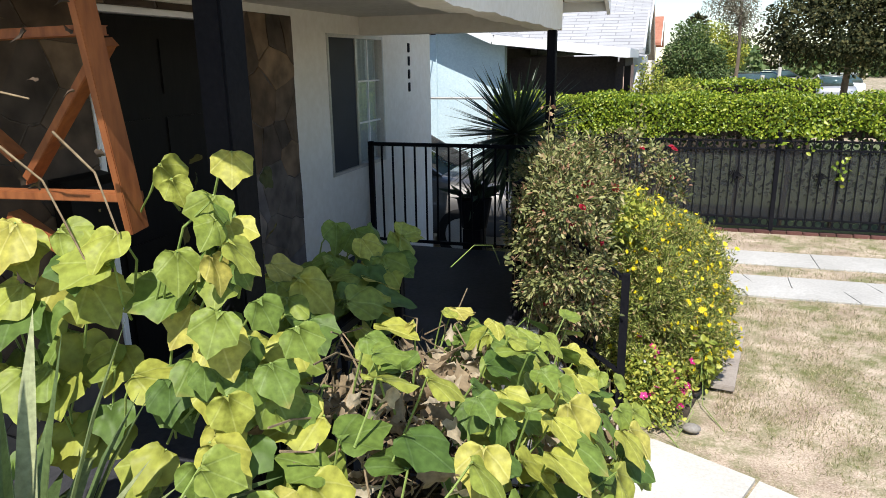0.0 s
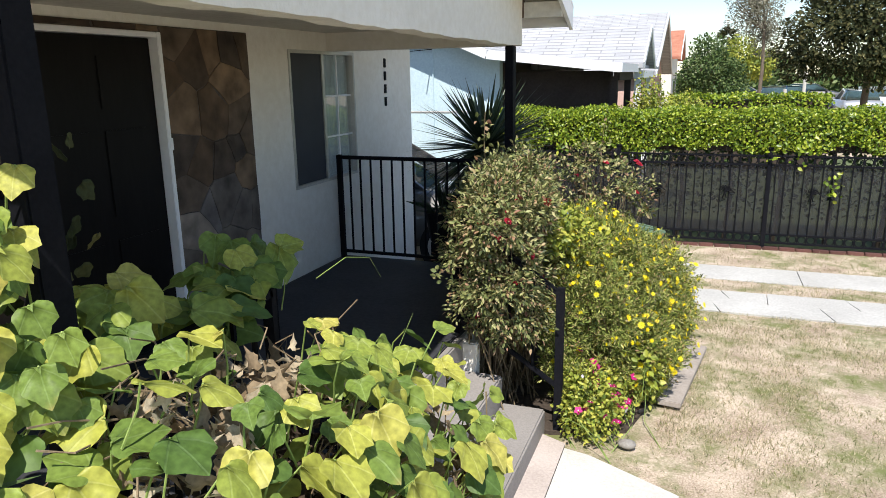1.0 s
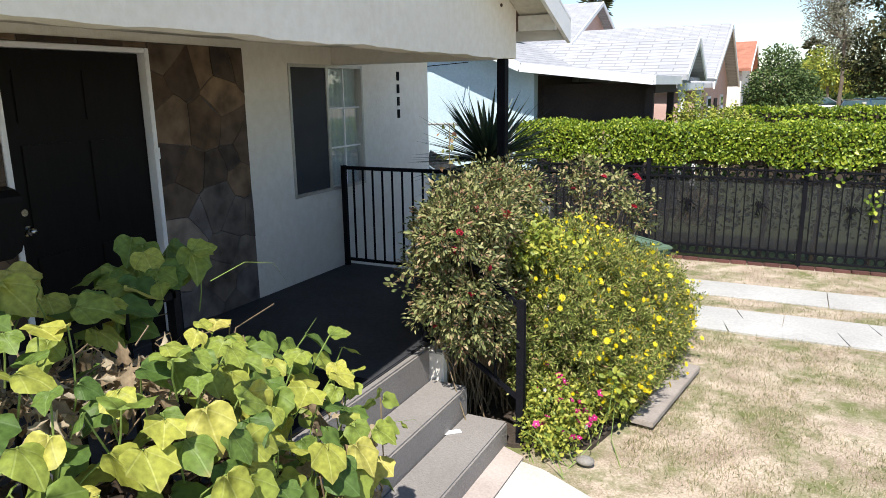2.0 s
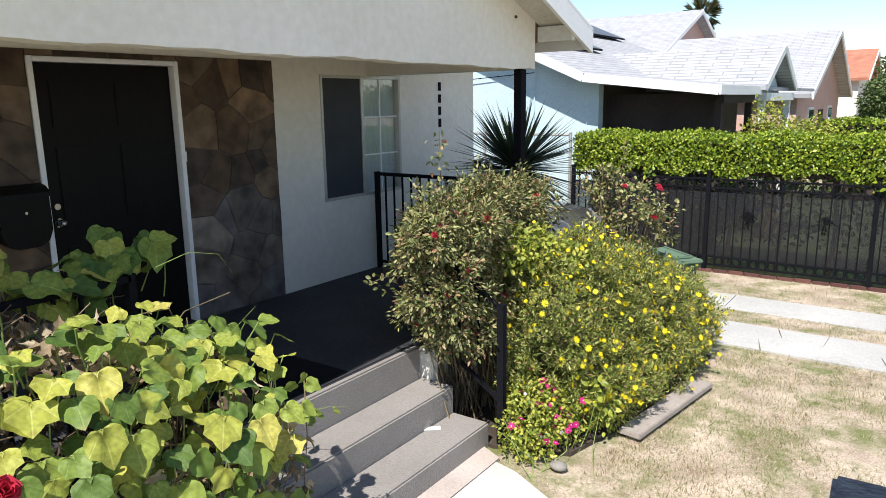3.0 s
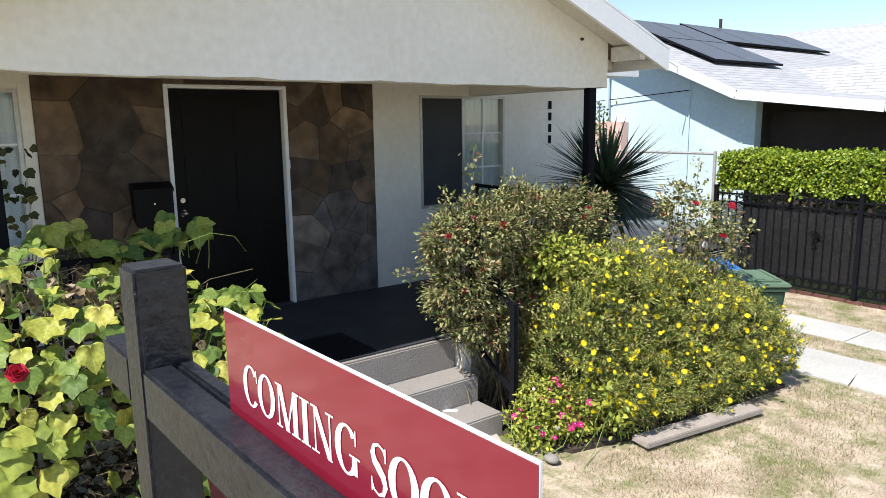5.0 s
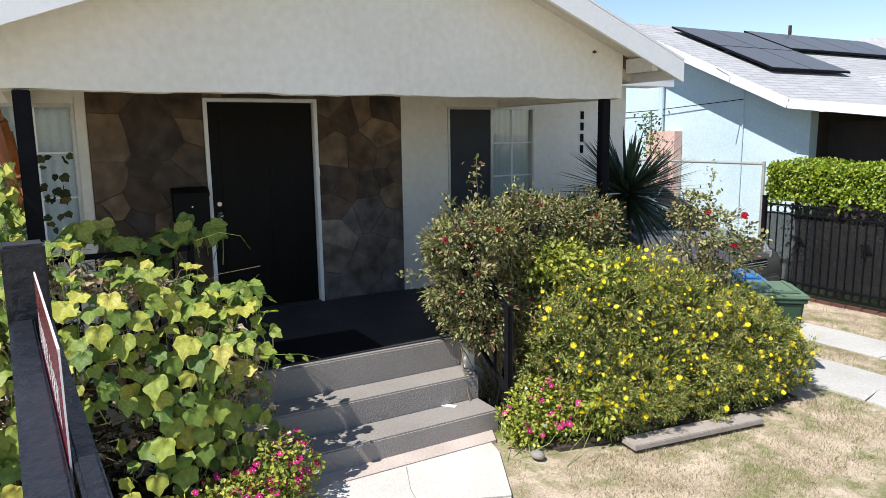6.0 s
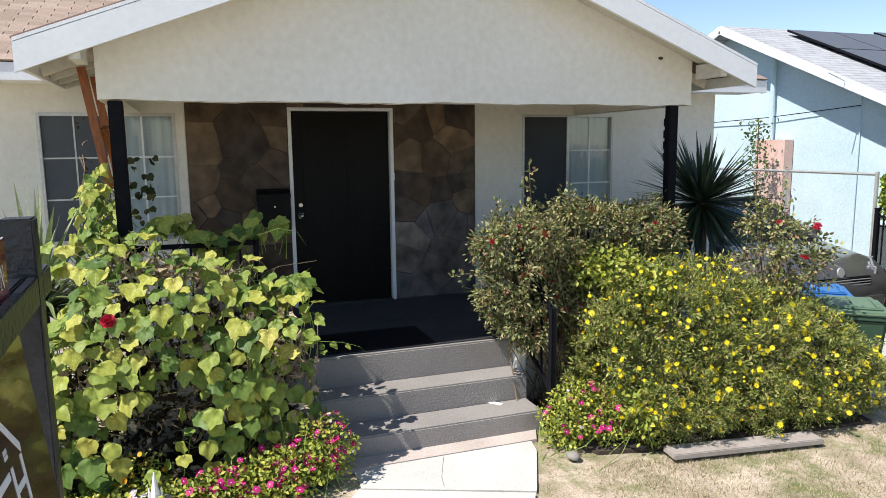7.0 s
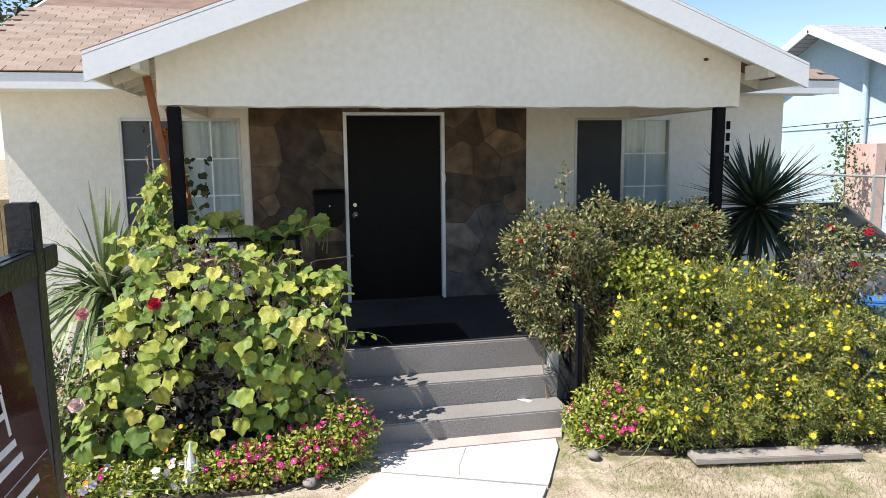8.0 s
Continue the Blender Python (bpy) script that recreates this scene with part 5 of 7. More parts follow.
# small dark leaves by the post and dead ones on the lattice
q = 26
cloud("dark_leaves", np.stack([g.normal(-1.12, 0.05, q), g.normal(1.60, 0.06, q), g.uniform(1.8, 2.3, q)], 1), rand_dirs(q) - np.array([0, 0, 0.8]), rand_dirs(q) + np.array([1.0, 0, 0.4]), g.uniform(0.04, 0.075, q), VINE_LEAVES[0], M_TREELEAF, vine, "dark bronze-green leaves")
q = 12
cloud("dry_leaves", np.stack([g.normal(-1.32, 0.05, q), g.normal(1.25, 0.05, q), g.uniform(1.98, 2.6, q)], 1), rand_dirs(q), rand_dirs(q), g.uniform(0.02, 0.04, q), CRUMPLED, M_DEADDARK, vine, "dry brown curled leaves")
# dry leaves and bare stems
n = 260
y = g.uniform(1.35, 2.3, n)
DP = np.stack([g.uniform(-1.0, -0.52, n), y, crest_of(y) - 0.14 - g.uniform(0, 0.18, n)], 1)
FP, FW = vine_front(g.uniform(0.9, 2.66, 260), g.uniform(0.1, 1.95, 260))
FP = FP - FW * g.uniform(0.09, 0.2, (260, 1))
EP, EW = vine_front(g.uniform(2.4, 2.72, 190), g.uniform(0.8, 1.9, 190))
DP = np.concatenate([DP, FP[FP[:, 2] > 0.1], (EP - EW * g.uniform(-0.02, 0.08, (190, 1)))[EP[:, 2] > 0.1]])
cloud("dry_leaves", DP, rand_dirs(len(DP)), rand_dirs(len(DP)), g.uniform(0.04, 0.09, len(DP)), CRUMPLED, M_DEAD, vine, "dry brown curled leaves")
# dark dead growth packed behind, down to the bed, standing for inner shade
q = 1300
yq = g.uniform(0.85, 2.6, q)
cloud("dry_leaves", np.stack([g.uniform(-0.93, -0.50, q), yq, 0.06 + (np.minimum(crest_of(yq) - 0.42, 1.25) - 0.06) * g.uniform(0, 1, q)], 1), rand_dirs(q), rand_dirs(q) + np.array([0.5, 0, 0]), g.uniform(0.05, 0.1, q), CRUMPLED, M_DEADDARK, vine, "dead brown leaves darkened as shade behind")
for k in range(26):
    y0, x0 = g.uniform(2.25, 2.74), g.uniform(-0.75, -0.12)
    z0 = g.uniform(0.85, 1.25)
    pts = np.array([(x0 + g.normal() * 0.02 * q, y0 + g.normal() * 0.025 * q, z0 - (z0 - 0.12) * q / 4) for q in range(5)])
    part("strand", tube(pts, 0.0035, 5, None, 0.5), M_TWIG if k % 2 else M_STEM, vine, "hanging strand of old stem")
    at = pts[g.integers(0, 4, 5)] + g.normal(scale=0.03, size=(5, 3))
    cloud("strand_leaves", at, rand_dirs(5) - np.array([0, 0, 1.0]), rand_dirs(5) + np.array([0.8, 0.4, 0.5]), g.uniform(0.04, 0.085, 5), VINE_LEAVES[k % 4], M_LEAFVINE if k % 3 else M_DEAD, vine)
bm = bmesh.new()
for k in range(420):
    a = np.array([g.uniform(-1.1, -0.25), g.uniform(0.9, 2.5), g.uniform(0.15, 1.68)])
    a[2] = min(a[2], crest_of(a[1]) - 0.10)
    a[0] = min(a[0], -0.30 - max(0, a[2] - 1.0) * 0.75)
    d = g.normal(scale=(0.08, 0.16, 0.07))
    d[0] = -abs(d[0])
    tube([a, a + d * 0.5 + g.normal(scale=0.03, size=3), a + d], 0.003, 4, bm)
part("dry_stem", bm, M_TWIG, vine, "dry brown tangled stems")["kind"] = "stuff"
for pts in ([(-0.35, 2.5, 1.0), (-0.25, 2.72, 0.98), (-0.19, 2.9, 0.97), (-0.17, 3.02, 0.93), (-0.16, 3.1, 0.85)], [(-0.75, 2.4, 1.7), (-0.7, 2.55, 1.75), (-0.66, 2.68, 1.72), (-0.64, 2.74, 1.62)],
            [(-0.5, 2.45, 1.3), (-0.5, 2.6, 1.38), (-0.5, 2.75, 1.47)]):
    part("tendril", tube(pts, 0.0018, 5, None, 0.3), M_STEM, vine, "long curling tendril")
for at, s in (((-0.22, 2.83, 0.97), 0.07), ((-0.19, 2.93, 0.95), 0.05), ((-0.28, 2.66, 1.0), 0.09)):
    piece("leaf", leaf_meshes[1], vine, at, (0.5, 0.5, -0.4), (0.3, 0, 1), s)


def lumpy(blobs, n, size, seed):
    """The lumps, and n small ones budding from their outer skins."""
    g = np.random.default_rng(seed)
    out = list(blobs)
    while len(out) < len(blobs) + n:
        c, r = blobs[g.integers(len(blobs))]
        d = unit(g.normal(size=3))
        p = np.array(c) + d * np.array(r) * 0.95
        if p[2] < 0.15 or any((((p - np.array(q)) / np.array(k)) ** 2).sum() < 0.7 for q, k in blobs):
            continue
        s = g.uniform(*size)
        out.append((tuple(p), (s, s, s * g.uniform(0.7, 1.1))))
    return out


def blob_points(blobs, n, seed, fill=0.35):
    """Places near the skins of overlapping lumps (centre, radii), and their outward ways."""
    g = np.random.default_rng(seed)
    vol = np.array([b[1][0] * b[1][1] + b[1][1] * b[1][2] + b[1][0] * b[1][2] for b in blobs])
    which = g.choice(len(blobs), n, p=vol / vol.sum())
    d = unit(g.normal(size=(n, 3)))
    r = 1 - fill * g.uniform(0, 1, n) ** 1.5
    lump = 1 + 0.13 * np.sin(d[:, 0] * 7 + which) * np.sin(d[:, 1] * 6) + 0.12 * np.sin(d[:, 2] * 9 + which * 2)
    c, rad = np.array([b[0] for b in blobs])[which], np.array([b[1] for b in blobs])[which]
    p = c + d * rad * (r * lump)[:, None]
    out = unit(d / rad)
    inside = np.zeros(n, bool)
    for k, (bc, br) in enumerate(blobs):
        q = (((p - np.array(bc)) / np.array(br)) ** 2).sum(1)
        inside |= (q < 0.55) & (which != k)
    ok = ~inside & (p[:, 2] > 0.04)
    return p[ok], out[ok]


def stems(name, base, ends, mat, parent, r=0.006, label="", seed=1):
    g = np.random.default_rng(seed)
    bm = bmesh.new()
    for e in ends:
        b = np.array(base) + g.normal(scale=(0.12, 0.25, 0.0))
        mid = b * 0.45 + np.array(e) * 0.55 + g.normal(scale=0.06, size=3)
        tube([b, mid, e], r, 5, bm, 0.4)
    ob = part(name, bm, mat, parent, label)
    ob["kind"] = "stuff"
    return ob


def dress(parent, blobs, n, size, template, mat, seed, fill=0.35, droop=0.2, name="foliage"):
    p, o = blob_points(blobs, n, seed, fill)
    g = np.random.default_rng(seed + 1)
    tips = o * 0.7 + g.normal(scale=0.6, size=o.shape) + np.array([0, 0, -droop])
    nor = o + g.normal(scale=0.5, size=o.shape) + np.array([0, 0, 0.6])
    cloud(name, p, tips, nor, g.uniform(size[0], size[1], len(p)), template, mat, parent)
    return p, o


def tufts(parent, blobs, clusters, per, spread, size, template, mat, seed, fill=0.35, name="foliage", radial=1.0, lift=0.3):
    """Foliage in tufts: leaves spray out from many shoot tips near the skins of the lumps."""
    c, o = blob_points(blobs, clusters, seed, fill)
    g = np.random.default_rng(seed + 1)
    n = len(c)
    d = g.normal(size=(n, per, 3))
    d = d / np.linalg.norm(d, axis=2, keepdims=True) + 0.7 * o[:, None, :]
    p = c[:, None, :] + d * spread * g.uniform(0.1, 1.0, (n, per, 1))
    tips = d * radial + g.normal(scale=0.35, size=d.shape) + np.array([0, 0, lift])
    nor = g.normal(scale=0.5, size=d.shape) + np.array([0, 0, 0.9]) + 0.5 * o[:, None, :]
    s = g.uniform(size[0], size[1], n * per)
    p = p.reshape(-1, 3)
    ok = p[:, 2] > 0.035
    cloud(name, p[ok], tips.reshape(-1, 3)[ok], nor.reshape(-1, 3)[ok], s[ok], template, mat, parent)
    return c, o


ROSE_RED = rose_mesh("rose_head", M_REDPETAL)
ROSE_PINK = rose_mesh("rose_head", M_PINKPETAL)
# rose bush on the porch corner
rose = thing("rose_bush", (-0.75, 5.2, 0.03), "tall leggy rose bush with small dull leaves against the porch rail", "rose bush")
RB = [((-0.64, 4.52, 1.50), (0.26, 0.32, 0.30)), ((-0.60, 4.46, 1.15), (0.25, 0.28, 0.34)), ((-0.56, 4.56, 0.92), (0.20, 0.20, 0.24)), ((-0.68, 4.95, 1.56), (0.27, 0.34, 0.26)), ((-0.76, 5.40, 1.57), (0.26, 0.32, 0.22)),
      ((-0.80, 5.85, 1.57), (0.23, 0.30, 0.20)), ((-0.66, 4.95, 1.12), (0.24, 0.26, 0.28)), ((-0.82, 5.45, 1.15), (0.16, 0.34, 0.30))]
rp, ro = tufts(rose, lumpy(RB, 60, (0.07, 0.14), 11), 1200, 38, 0.072, (0.022, 0.05), OVAL, M_ROSELEAF, 101, 0.38, lift=-0.1)
stems("cane", (-0.75, 5.1, 0.0), rp[:150], M_TWIG, rose, 0.006, "brown rose canes", 3)
g = np.random.default_rng(17)
sel = [i for i in range(len(rp)) if ro[i][0] > 0.25 or ro[i][2] > 0.6]
for i in g.choice(sel, 48, replace=False):
    piece("rose", ROSE_RED, rose, rp[i] + ro[i] * 0.02, g.normal(size=3), ro[i] + np.array([0, 0, 0.4]), g.uniform(0.016, 0.030))
# the upright shoot
shoot = np.array([(-0.78, 4.66, 1.6), (-0.76, 4.68, 1.8), (-0.77, 4.67, 2.0), (-0.76, 4.66, 2.22)])
bm = tube(shoot, 0.005, 5, None, 0.4)
part("shoot", bm, M_TWIG, rose, "upright reddish shoot")
sp_p = shoot[0] + (shoot[-1] - shoot[0]) * g.uniform(0, 1, (60, 1)) + g.normal(scale=0.035, size=(60, 3))
cloud("shoot_leaves", sp_p, rand_dirs(60), rand_dirs(60) + np.array([0, 0, 1]), g.uniform(0.03, 0.05, 60), BROAD, M_ROSELEAF, rose)

bm = tube([(-0.8, 4.4, 1.2), (-0.85, 4.2, 1.27), (-0.88, 4.02, 1.25)], 0.004, 5, None, 0.4)
part("shoot", bm, M_TWIG, rose, "reddish side shoot")
sprig = np.array([-0.86, 4.1, 1.25]) + g.normal(scale=(0.04, 0.08, 0.04), size=(26, 3))
cloud("shoot_leaves", sprig, rand_dirs(26), rand_dirs(26) + np.array([0, 0, 1]), g.uniform(0.03, 0.05, 26), BROAD, M_ROSELEAF, rose)

# yellow daisy bush
daisy = thing("daisy_bush", (0.0, 5.9, 0.03), "broad green euryops bush dotted with yellow daisies", "flowering bush")
DB = [((-0.10, 5.18, 0.62), (0.38, 0.42, 0.52)), ((-0.12, 5.72, 0.70), (0.46, 0.48, 0.56)), ((0.05, 6.3, 0.60), (0.48, 0.50, 0.50)), ((0.14, 6.85, 0.48), (0.46, 0.46, 0.44)), ((0.18, 7.2, 0.38), (0.36, 0.36, 0.34)), ((-0.36, 5.45, 1.04), (0.30, 0.44, 0.34)),
      ((-0.3, 6.2, 0.92), (0.36, 0.48, 0.36)), ((0.14, 5.4, 0.34), (0.36, 0.42, 0.32)), ((-0.15, 6.75, 0.75), (0.34, 0.4, 0.32)), ((-0.24, 5.85, 0.98), (0.34, 0.38, 0.34)), ((0.20, 5.55, 0.30), (0.30, 0.36, 0.28)),
      ((0.28, 6.15, 0.30), (0.30, 0.40, 0.28)), ((0.34, 6.7, 0.27), (0.28, 0.36, 0.26)), ((0.30, 7.1, 0.26), (0.26, 0.30, 0.25))]
dp, do = tufts(daisy, lumpy(DB, 95, (0.07, 0.15), 12), 7200, 22, 0.034, (0.018, 0.036), SPRIG, M_DAISYLEAF, 202, 0.4, lift=0.3)
tufts(daisy, DB, 2200, 14, 0.05, (0.03, 0.055), SPRIG, M_DAISYLEAF, 204, 0.95, name="inner_leaves", lift=0.2)
stems("stem", (-0.05, 6.0, 0.0), dp[:90], M_TWIG, daisy, 0.006, "brown woody stems", 5)
# a lime-leaved patch at its crown
dress(daisy, [((-0.36, 5.2, 1.32), (0.24, 0.34, 0.16)), ((-0.2, 5.5, 1.18), (0.2, 0.25, 0.16))], 1700, (0.03, 0.06), BROAD, M_VINCALEAF, 212, 0.6, 0.1, "lime_leaves")
DAISY = flower_mesh("daisy", 10, 0.15, 1.0, 0.19, M_YELLOW, M_EYE, 0.26)
sel = [i for i in range(len(dp)) if do[i][0] * 0.7 + do[i][2] * 0.6 - 0.15 * do[i][1] > 0.25]
for i in g.choice(sel, min(295, len(sel)), replace=False):
    piece("daisy", DAISY, daisy, dp[i] + do[i] * 0.06 + np.array([0, 0, 0.02]), g.normal(size=3), do[i] * 0.8 + np.array([0.4, -0.4, 0.6]) + g.normal(scale=0.3, size=3), g.uniform(0.017, 0.027))
STAR = ([(0, 0, 0.05)] + [(r * math.cos(a), r * math.sin(a), 0) for k in range(8) for r, a in ((1.0, k * math.pi / 4), (0.55, (k + 0.5) * math.pi / 4))], [(0, 1 + k, 1 + (k + 1) % 16) for k in range(16)])
more = g.choice(sel, 600)
cloud("small_daisy", dp[more] + do[more] * 0.06, g.normal(size=(600, 3)), do[more] + np.array([0.3, -0.4, 0.6]) + g.normal(scale=0.4, size=(600, 3)), g.uniform(0.011, 0.022, 600), STAR, M_YELLOW, daisy, "small half-open yellow daisies")

# lime-leaved weed at the foot of the bush
weed = thing("weed_clump", (0.31, 5.05, 0.03), "lime-green broad-leaved weed at the foot of the daisy bush", "weed")
dress(weed, [((0.33, 5.06, 0.40), (0.10, 0.16, 0.14)), ((0.36, 5.14, 0.22), (0.10, 0.12, 0.16))], 150, (0.035, 0.07), BROAD, M_VINCALEAF, 217, 0.6, 0.1)
stems("stem", (0.31, 5.05, 0.0), np.array([[0.33, 5.0, 0.40], [0.35, 5.1, 0.42], [0.3, 5.12, 0.36], [0.36, 5.16, 0.28], [0.34, 5.05, 0.3]]), M_STEM, weed, 0.004, "thin green stems", 4)

# second rose bush by the drive
rose2 = thing("rose_bush", (-0.25, 6.95, 0.03), "spindly rose bush with a few red roses by the drive", "rose bush")
r2, o2 = tufts(rose2, [((-0.3, 6.95, 1.36), (0.36, 0.34, 0.34)), ((-0.4, 6.9, 1.6), (0.24, 0.24, 0.22)), ((-0.08, 7.0, 1.25), (0.3, 0.3, 0.35)), ((-0.3, 6.95, 0.9), (0.26, 0.26, 0.35))], 230, 18, 0.06, (0.026, 0.05), BROAD, M_ROSELEAF, 303, 0.7, lift=0.0)
stems("cane", (-0.3, 6.95, 0.0), r2[:70], M_TWIG, rose2, 0.005, "brown rose canes", 6)
for at in ((0.02, 7.05, 1.62), (0.05, 7.0, 1.6), (-0.25, 6.9, 1.62), (0.04, 6.9, 1.35), (-0.5, 6.8, 1.5)):
    piece("rose", ROSE_RED, rose2, at, (0, 1, 0), (0.4, -0.3, 1), 0.034)
bm = tube([(-0.3, 6.95, 1.5), (-0.3, 6.97, 1.8), (-0.27, 6.95, 2.05)], 0.004, 5, None, 0.4)
part("shoot", bm, M_TWIG, rose2, "upright reddish shoot")
sp_p = np.array([-0.29, 6.95, 1.6]) + np.array([0.02, 0, 0.5]) * g.uniform(0, 1, (45, 1)) + g.normal(scale=0.035, size=(45, 3))
cloud("shoot_leaves", sp_p, rand_dirs(45), rand_dirs(45) + np.array([0, 0, 1]), g.uniform(0.03, 0.05, 45), BROAD, M_ROSELEAF, rose2)

# yucca at the corner of the porch
def spiky(name, label, at, head, n, length, width, mat, low, seed, bend):
    g = np.random.default_rng(seed)
    ob = thing(name, at, label, "spiky plant")
    part("trunk", tube([at, (np.array(at) + head) / 2 + np.array([0.02, 0, 0]), head], 0.07, 10, None, 0.8), M_BARK, ob, "rough brown trunk")
    verts, faces = [], []
    base = np.array(root_place(ob))
    for k in range(n):
        az, el = g.uniform(0, 2 * math.pi), math.asin(g.uniform(math.sin(radians(low)), 1))
        d = np.array([math.cos(el) * math.cos(az), math.cos(el) * math.sin(az), math.sin(el)])
        side = unit(np.cross(d, [0, 0, 1.0]) + g.normal(scale=0.05, size=3))
        ln, w = length * g.uniform(0.75, 1.1), width * g.uniform(0.7, 1.1)
        up = np.cross(side, d)
        i0 = len(verts)
        for s, ww in ((0.06, 0.7), (0.35, 1.0), (0.7, 0.7)):
            c = np.array(head) + d * ln * s + np.array([0, 0, -bend * (s ** 2) * math.cos(el) * ln])
            verts += [c - side * w * ww - base, c - up * w * 0.25 - base, c + side * w * ww - base]
        c = np.array(head) + d * ln + np.array([0, 0, -bend * math.cos(el) * ln])
        verts.append(c - base)
        for r in (0, 3):
            faces += [(i0 + r, i0 + r + 1, i0 + r + 4, i0 + r + 3), (i0 + r + 1, i0 + r + 2, i0 + r + 5, i0 + r + 4)]
        faces += [(i0 + 6, i0 + 7, i0 + 9), (i0 + 7, i0 + 8, i0 + 9)]
    mesh_from("leaves", verts, faces, mat, ob, "stuff", False)
    return ob


spiky("yucca", "dark green yucca with a ball of stiff pointed leaves", (-1.49, 7.07, 0.0), np.array([-1.49, 7.07, 1.72]), 330, 0.84, 0.024, M_YUCCA, -62, 41, 0.06)
spiky("strap_leaf_plant", "arching pale green strap-leaved plant beside the vine", (-1.22, 0.86, 0.0), np.array([-1.20, 0.84, 1.16]), 180, 1.0, 0.028, M_STRAP, 5, 42, 0.85)
pot = thing("plant_pot", (-1.85, 6.75, 0.0), "black plant pot on a stand behind the porch railing", "plant pot")
bm = bmesh.new()
bmesh.ops.create_cone(bm, cap_ends=True, segments=20, radius1=0.13, radius2=0.18, depth=0.3, matrix=Matrix.Translation((-1.85, 6.75, 0.95)))
part("pot", bm, M_BLACK, pot)
part("stand", box(-1.95, -1.75, 6.65, 6.85, 0.0, 0.8, 0.01), M_BLACK, pot)
cloud("leaves", np.array([-1.85, 6.75, 1.1]) + g.normal(scale=(0.05, 0.05, 0.02), size=(40, 3)), rand_dirs(40) + np.array([0, 0, 0.8]), rand_dirs(40), g.uniform(0.2, 0.4, 40), NARROW, M_YUCCA, pot)

# bedding flowers
VINCA = flower_mesh("vinca", 5, 0.1, 1.0, 0.42, M_MAGENTA, M_WHITEEYE, 0.16, 0.05)
LILAC = flower_mesh("petunia", 5, 0.1, 1.0, 0.45, M_WHITEPETAL, M_WHITEEYE, 0.16, 0.1)
MARIGOLD = flower_mesh("marigold", 10, 0.1, 1.0, 0.3, M_ORANGE, M_EYE, 0.3, 0.25)


def bed_plant(name, label, at, blobs, n, flowers, seed, leaf=(0.020, 0.042)):
    g = np.random.default_rng(seed)
    ob = thing(name, at, label, "flowers")
    p, o = dress(ob, blobs, n, leaf, BROAD, M_VINCALEAF, seed, 0.6, 0.0)
    stems("stem", (at[0], at[1], 0.0), p[:40], M_STEM, ob, 0.004, "thin green stems", seed)
    sel = [i for i in range(len(p)) if o[i][0] * 0.6 + o[i][2] > 0.2]
    for me, count, size in flowers:
        for i in g.choice(sel, count, replace=False):
            piece("flower", me, ob, p[i] + o[i] * 0.02, g.normal(size=3), o[i] + np.array([0.3, -0.2, 0.6]), g.uniform(*size))
    return ob


bed_plant("vinca_plant", "bushy vinca with magenta flowers at the foot of the steps", (0.02, 4.8, 0.03), [((0.0, 4.62, 0.2), (0.22, 0.22, 0.22)), ((0.06, 4.95, 0.18), (0.24, 0.26, 0.2)), ((-0.08, 4.8, 0.3), (0.2, 0.26, 0.2))], 4600, [(VINCA, 48, (0.02, 0.029)), (LILAC, 5, (0.012, 0.018))], 51)
bed_plant("vinca_plant", "bushy vinca with magenta flowers beside the path", (0.0, 2.6, 0.03), [((-0.05, 2.72, 0.26), (0.2, 0.22, 0.24)), ((0.05, 2.4, 0.16), (0.24, 0.26, 0.2)), ((0.1, 2.05, 0.13), (0.2, 0.3, 0.17))], 4600, [(VINCA, 110, (0.021, 0.031)), (LILAC, 7, (0.012, 0.018))], 52)
bed_plant("petunia_bed", "low bedding flowers in lilac and magenta", (0.1, 1.2, 0.03), [((0.08, 1.7, 0.1), (0.2, 0.28, 0.13)), ((0.08, 1.25, 0.1), (0.2, 0.32, 0.14)), ((0.08, 0.8, 0.1), (0.2, 0.32, 0.14))], 4200, [(LILAC, 48, (0.022, 0.034)), (VINCA, 18, (0.016, 0.025)), (MARIGOLD, 4, (0.015, 0.022))], 53)
bed_plant("marigold_plant", "small orange marigolds under the vine", (-0.15, 1.5, 0.03), [((-0.1, 1.5, 0.2), (0.12, 0.24, 0.18))], 500, [(MARIGOLD, 16, (0.014, 0.022))], 54)
low_rose = thing("rose_bush", (-0.5, 0.85, 0.03), "low rose bush with red, pink and white blooms beside the vine", "rose bush")
lp, lo_ = dress(low_rose, [((-0.6, 0.70, 0.5), (0.32, 0.28, 0.42)), ((-0.45, 0.92, 0.5), (0.3, 0.25, 0.35))], 2600, (0.03, 0.055), BROAD, M_ROSELEAF, 61, 0.6)
stems("cane", (-0.55, 0.8, 0.0), lp[:50], M_TWIG, low_rose, 0.005, "brown rose canes", 8)
for me, at, s in ((ROSE_RED, (-0.08, 1.42, 1.29), 0.045), (ROSE_PINK, (-0.1, 0.95, 1.24), 0.045), (ROSE_PINK, (-0.05, 0.88, 0.62), 0.05), (ROSE_PINK, (-0.4, 0.62, 0.9), 0.035)):
    part("cane", tube([(-0.45, at[1], 0.5), (at[0] - 0.05, at[1], (0.5 + at[2]) / 2), at], 0.004, 5), M_STEM, low_rose, "green rose cane")
    piece("rose", me, low_rose, at, (0, 1, 0), (0.8, 0.2, 0.6), s)
spire = thing("garden_ornament", (0.14, 1.63, 0.03), "white painted spire-shaped garden ornament among flowers", "garden ornament")
bm = box(0.115, 0.165, 1.60, 1.66, 0.02, 0.17, 0.004)
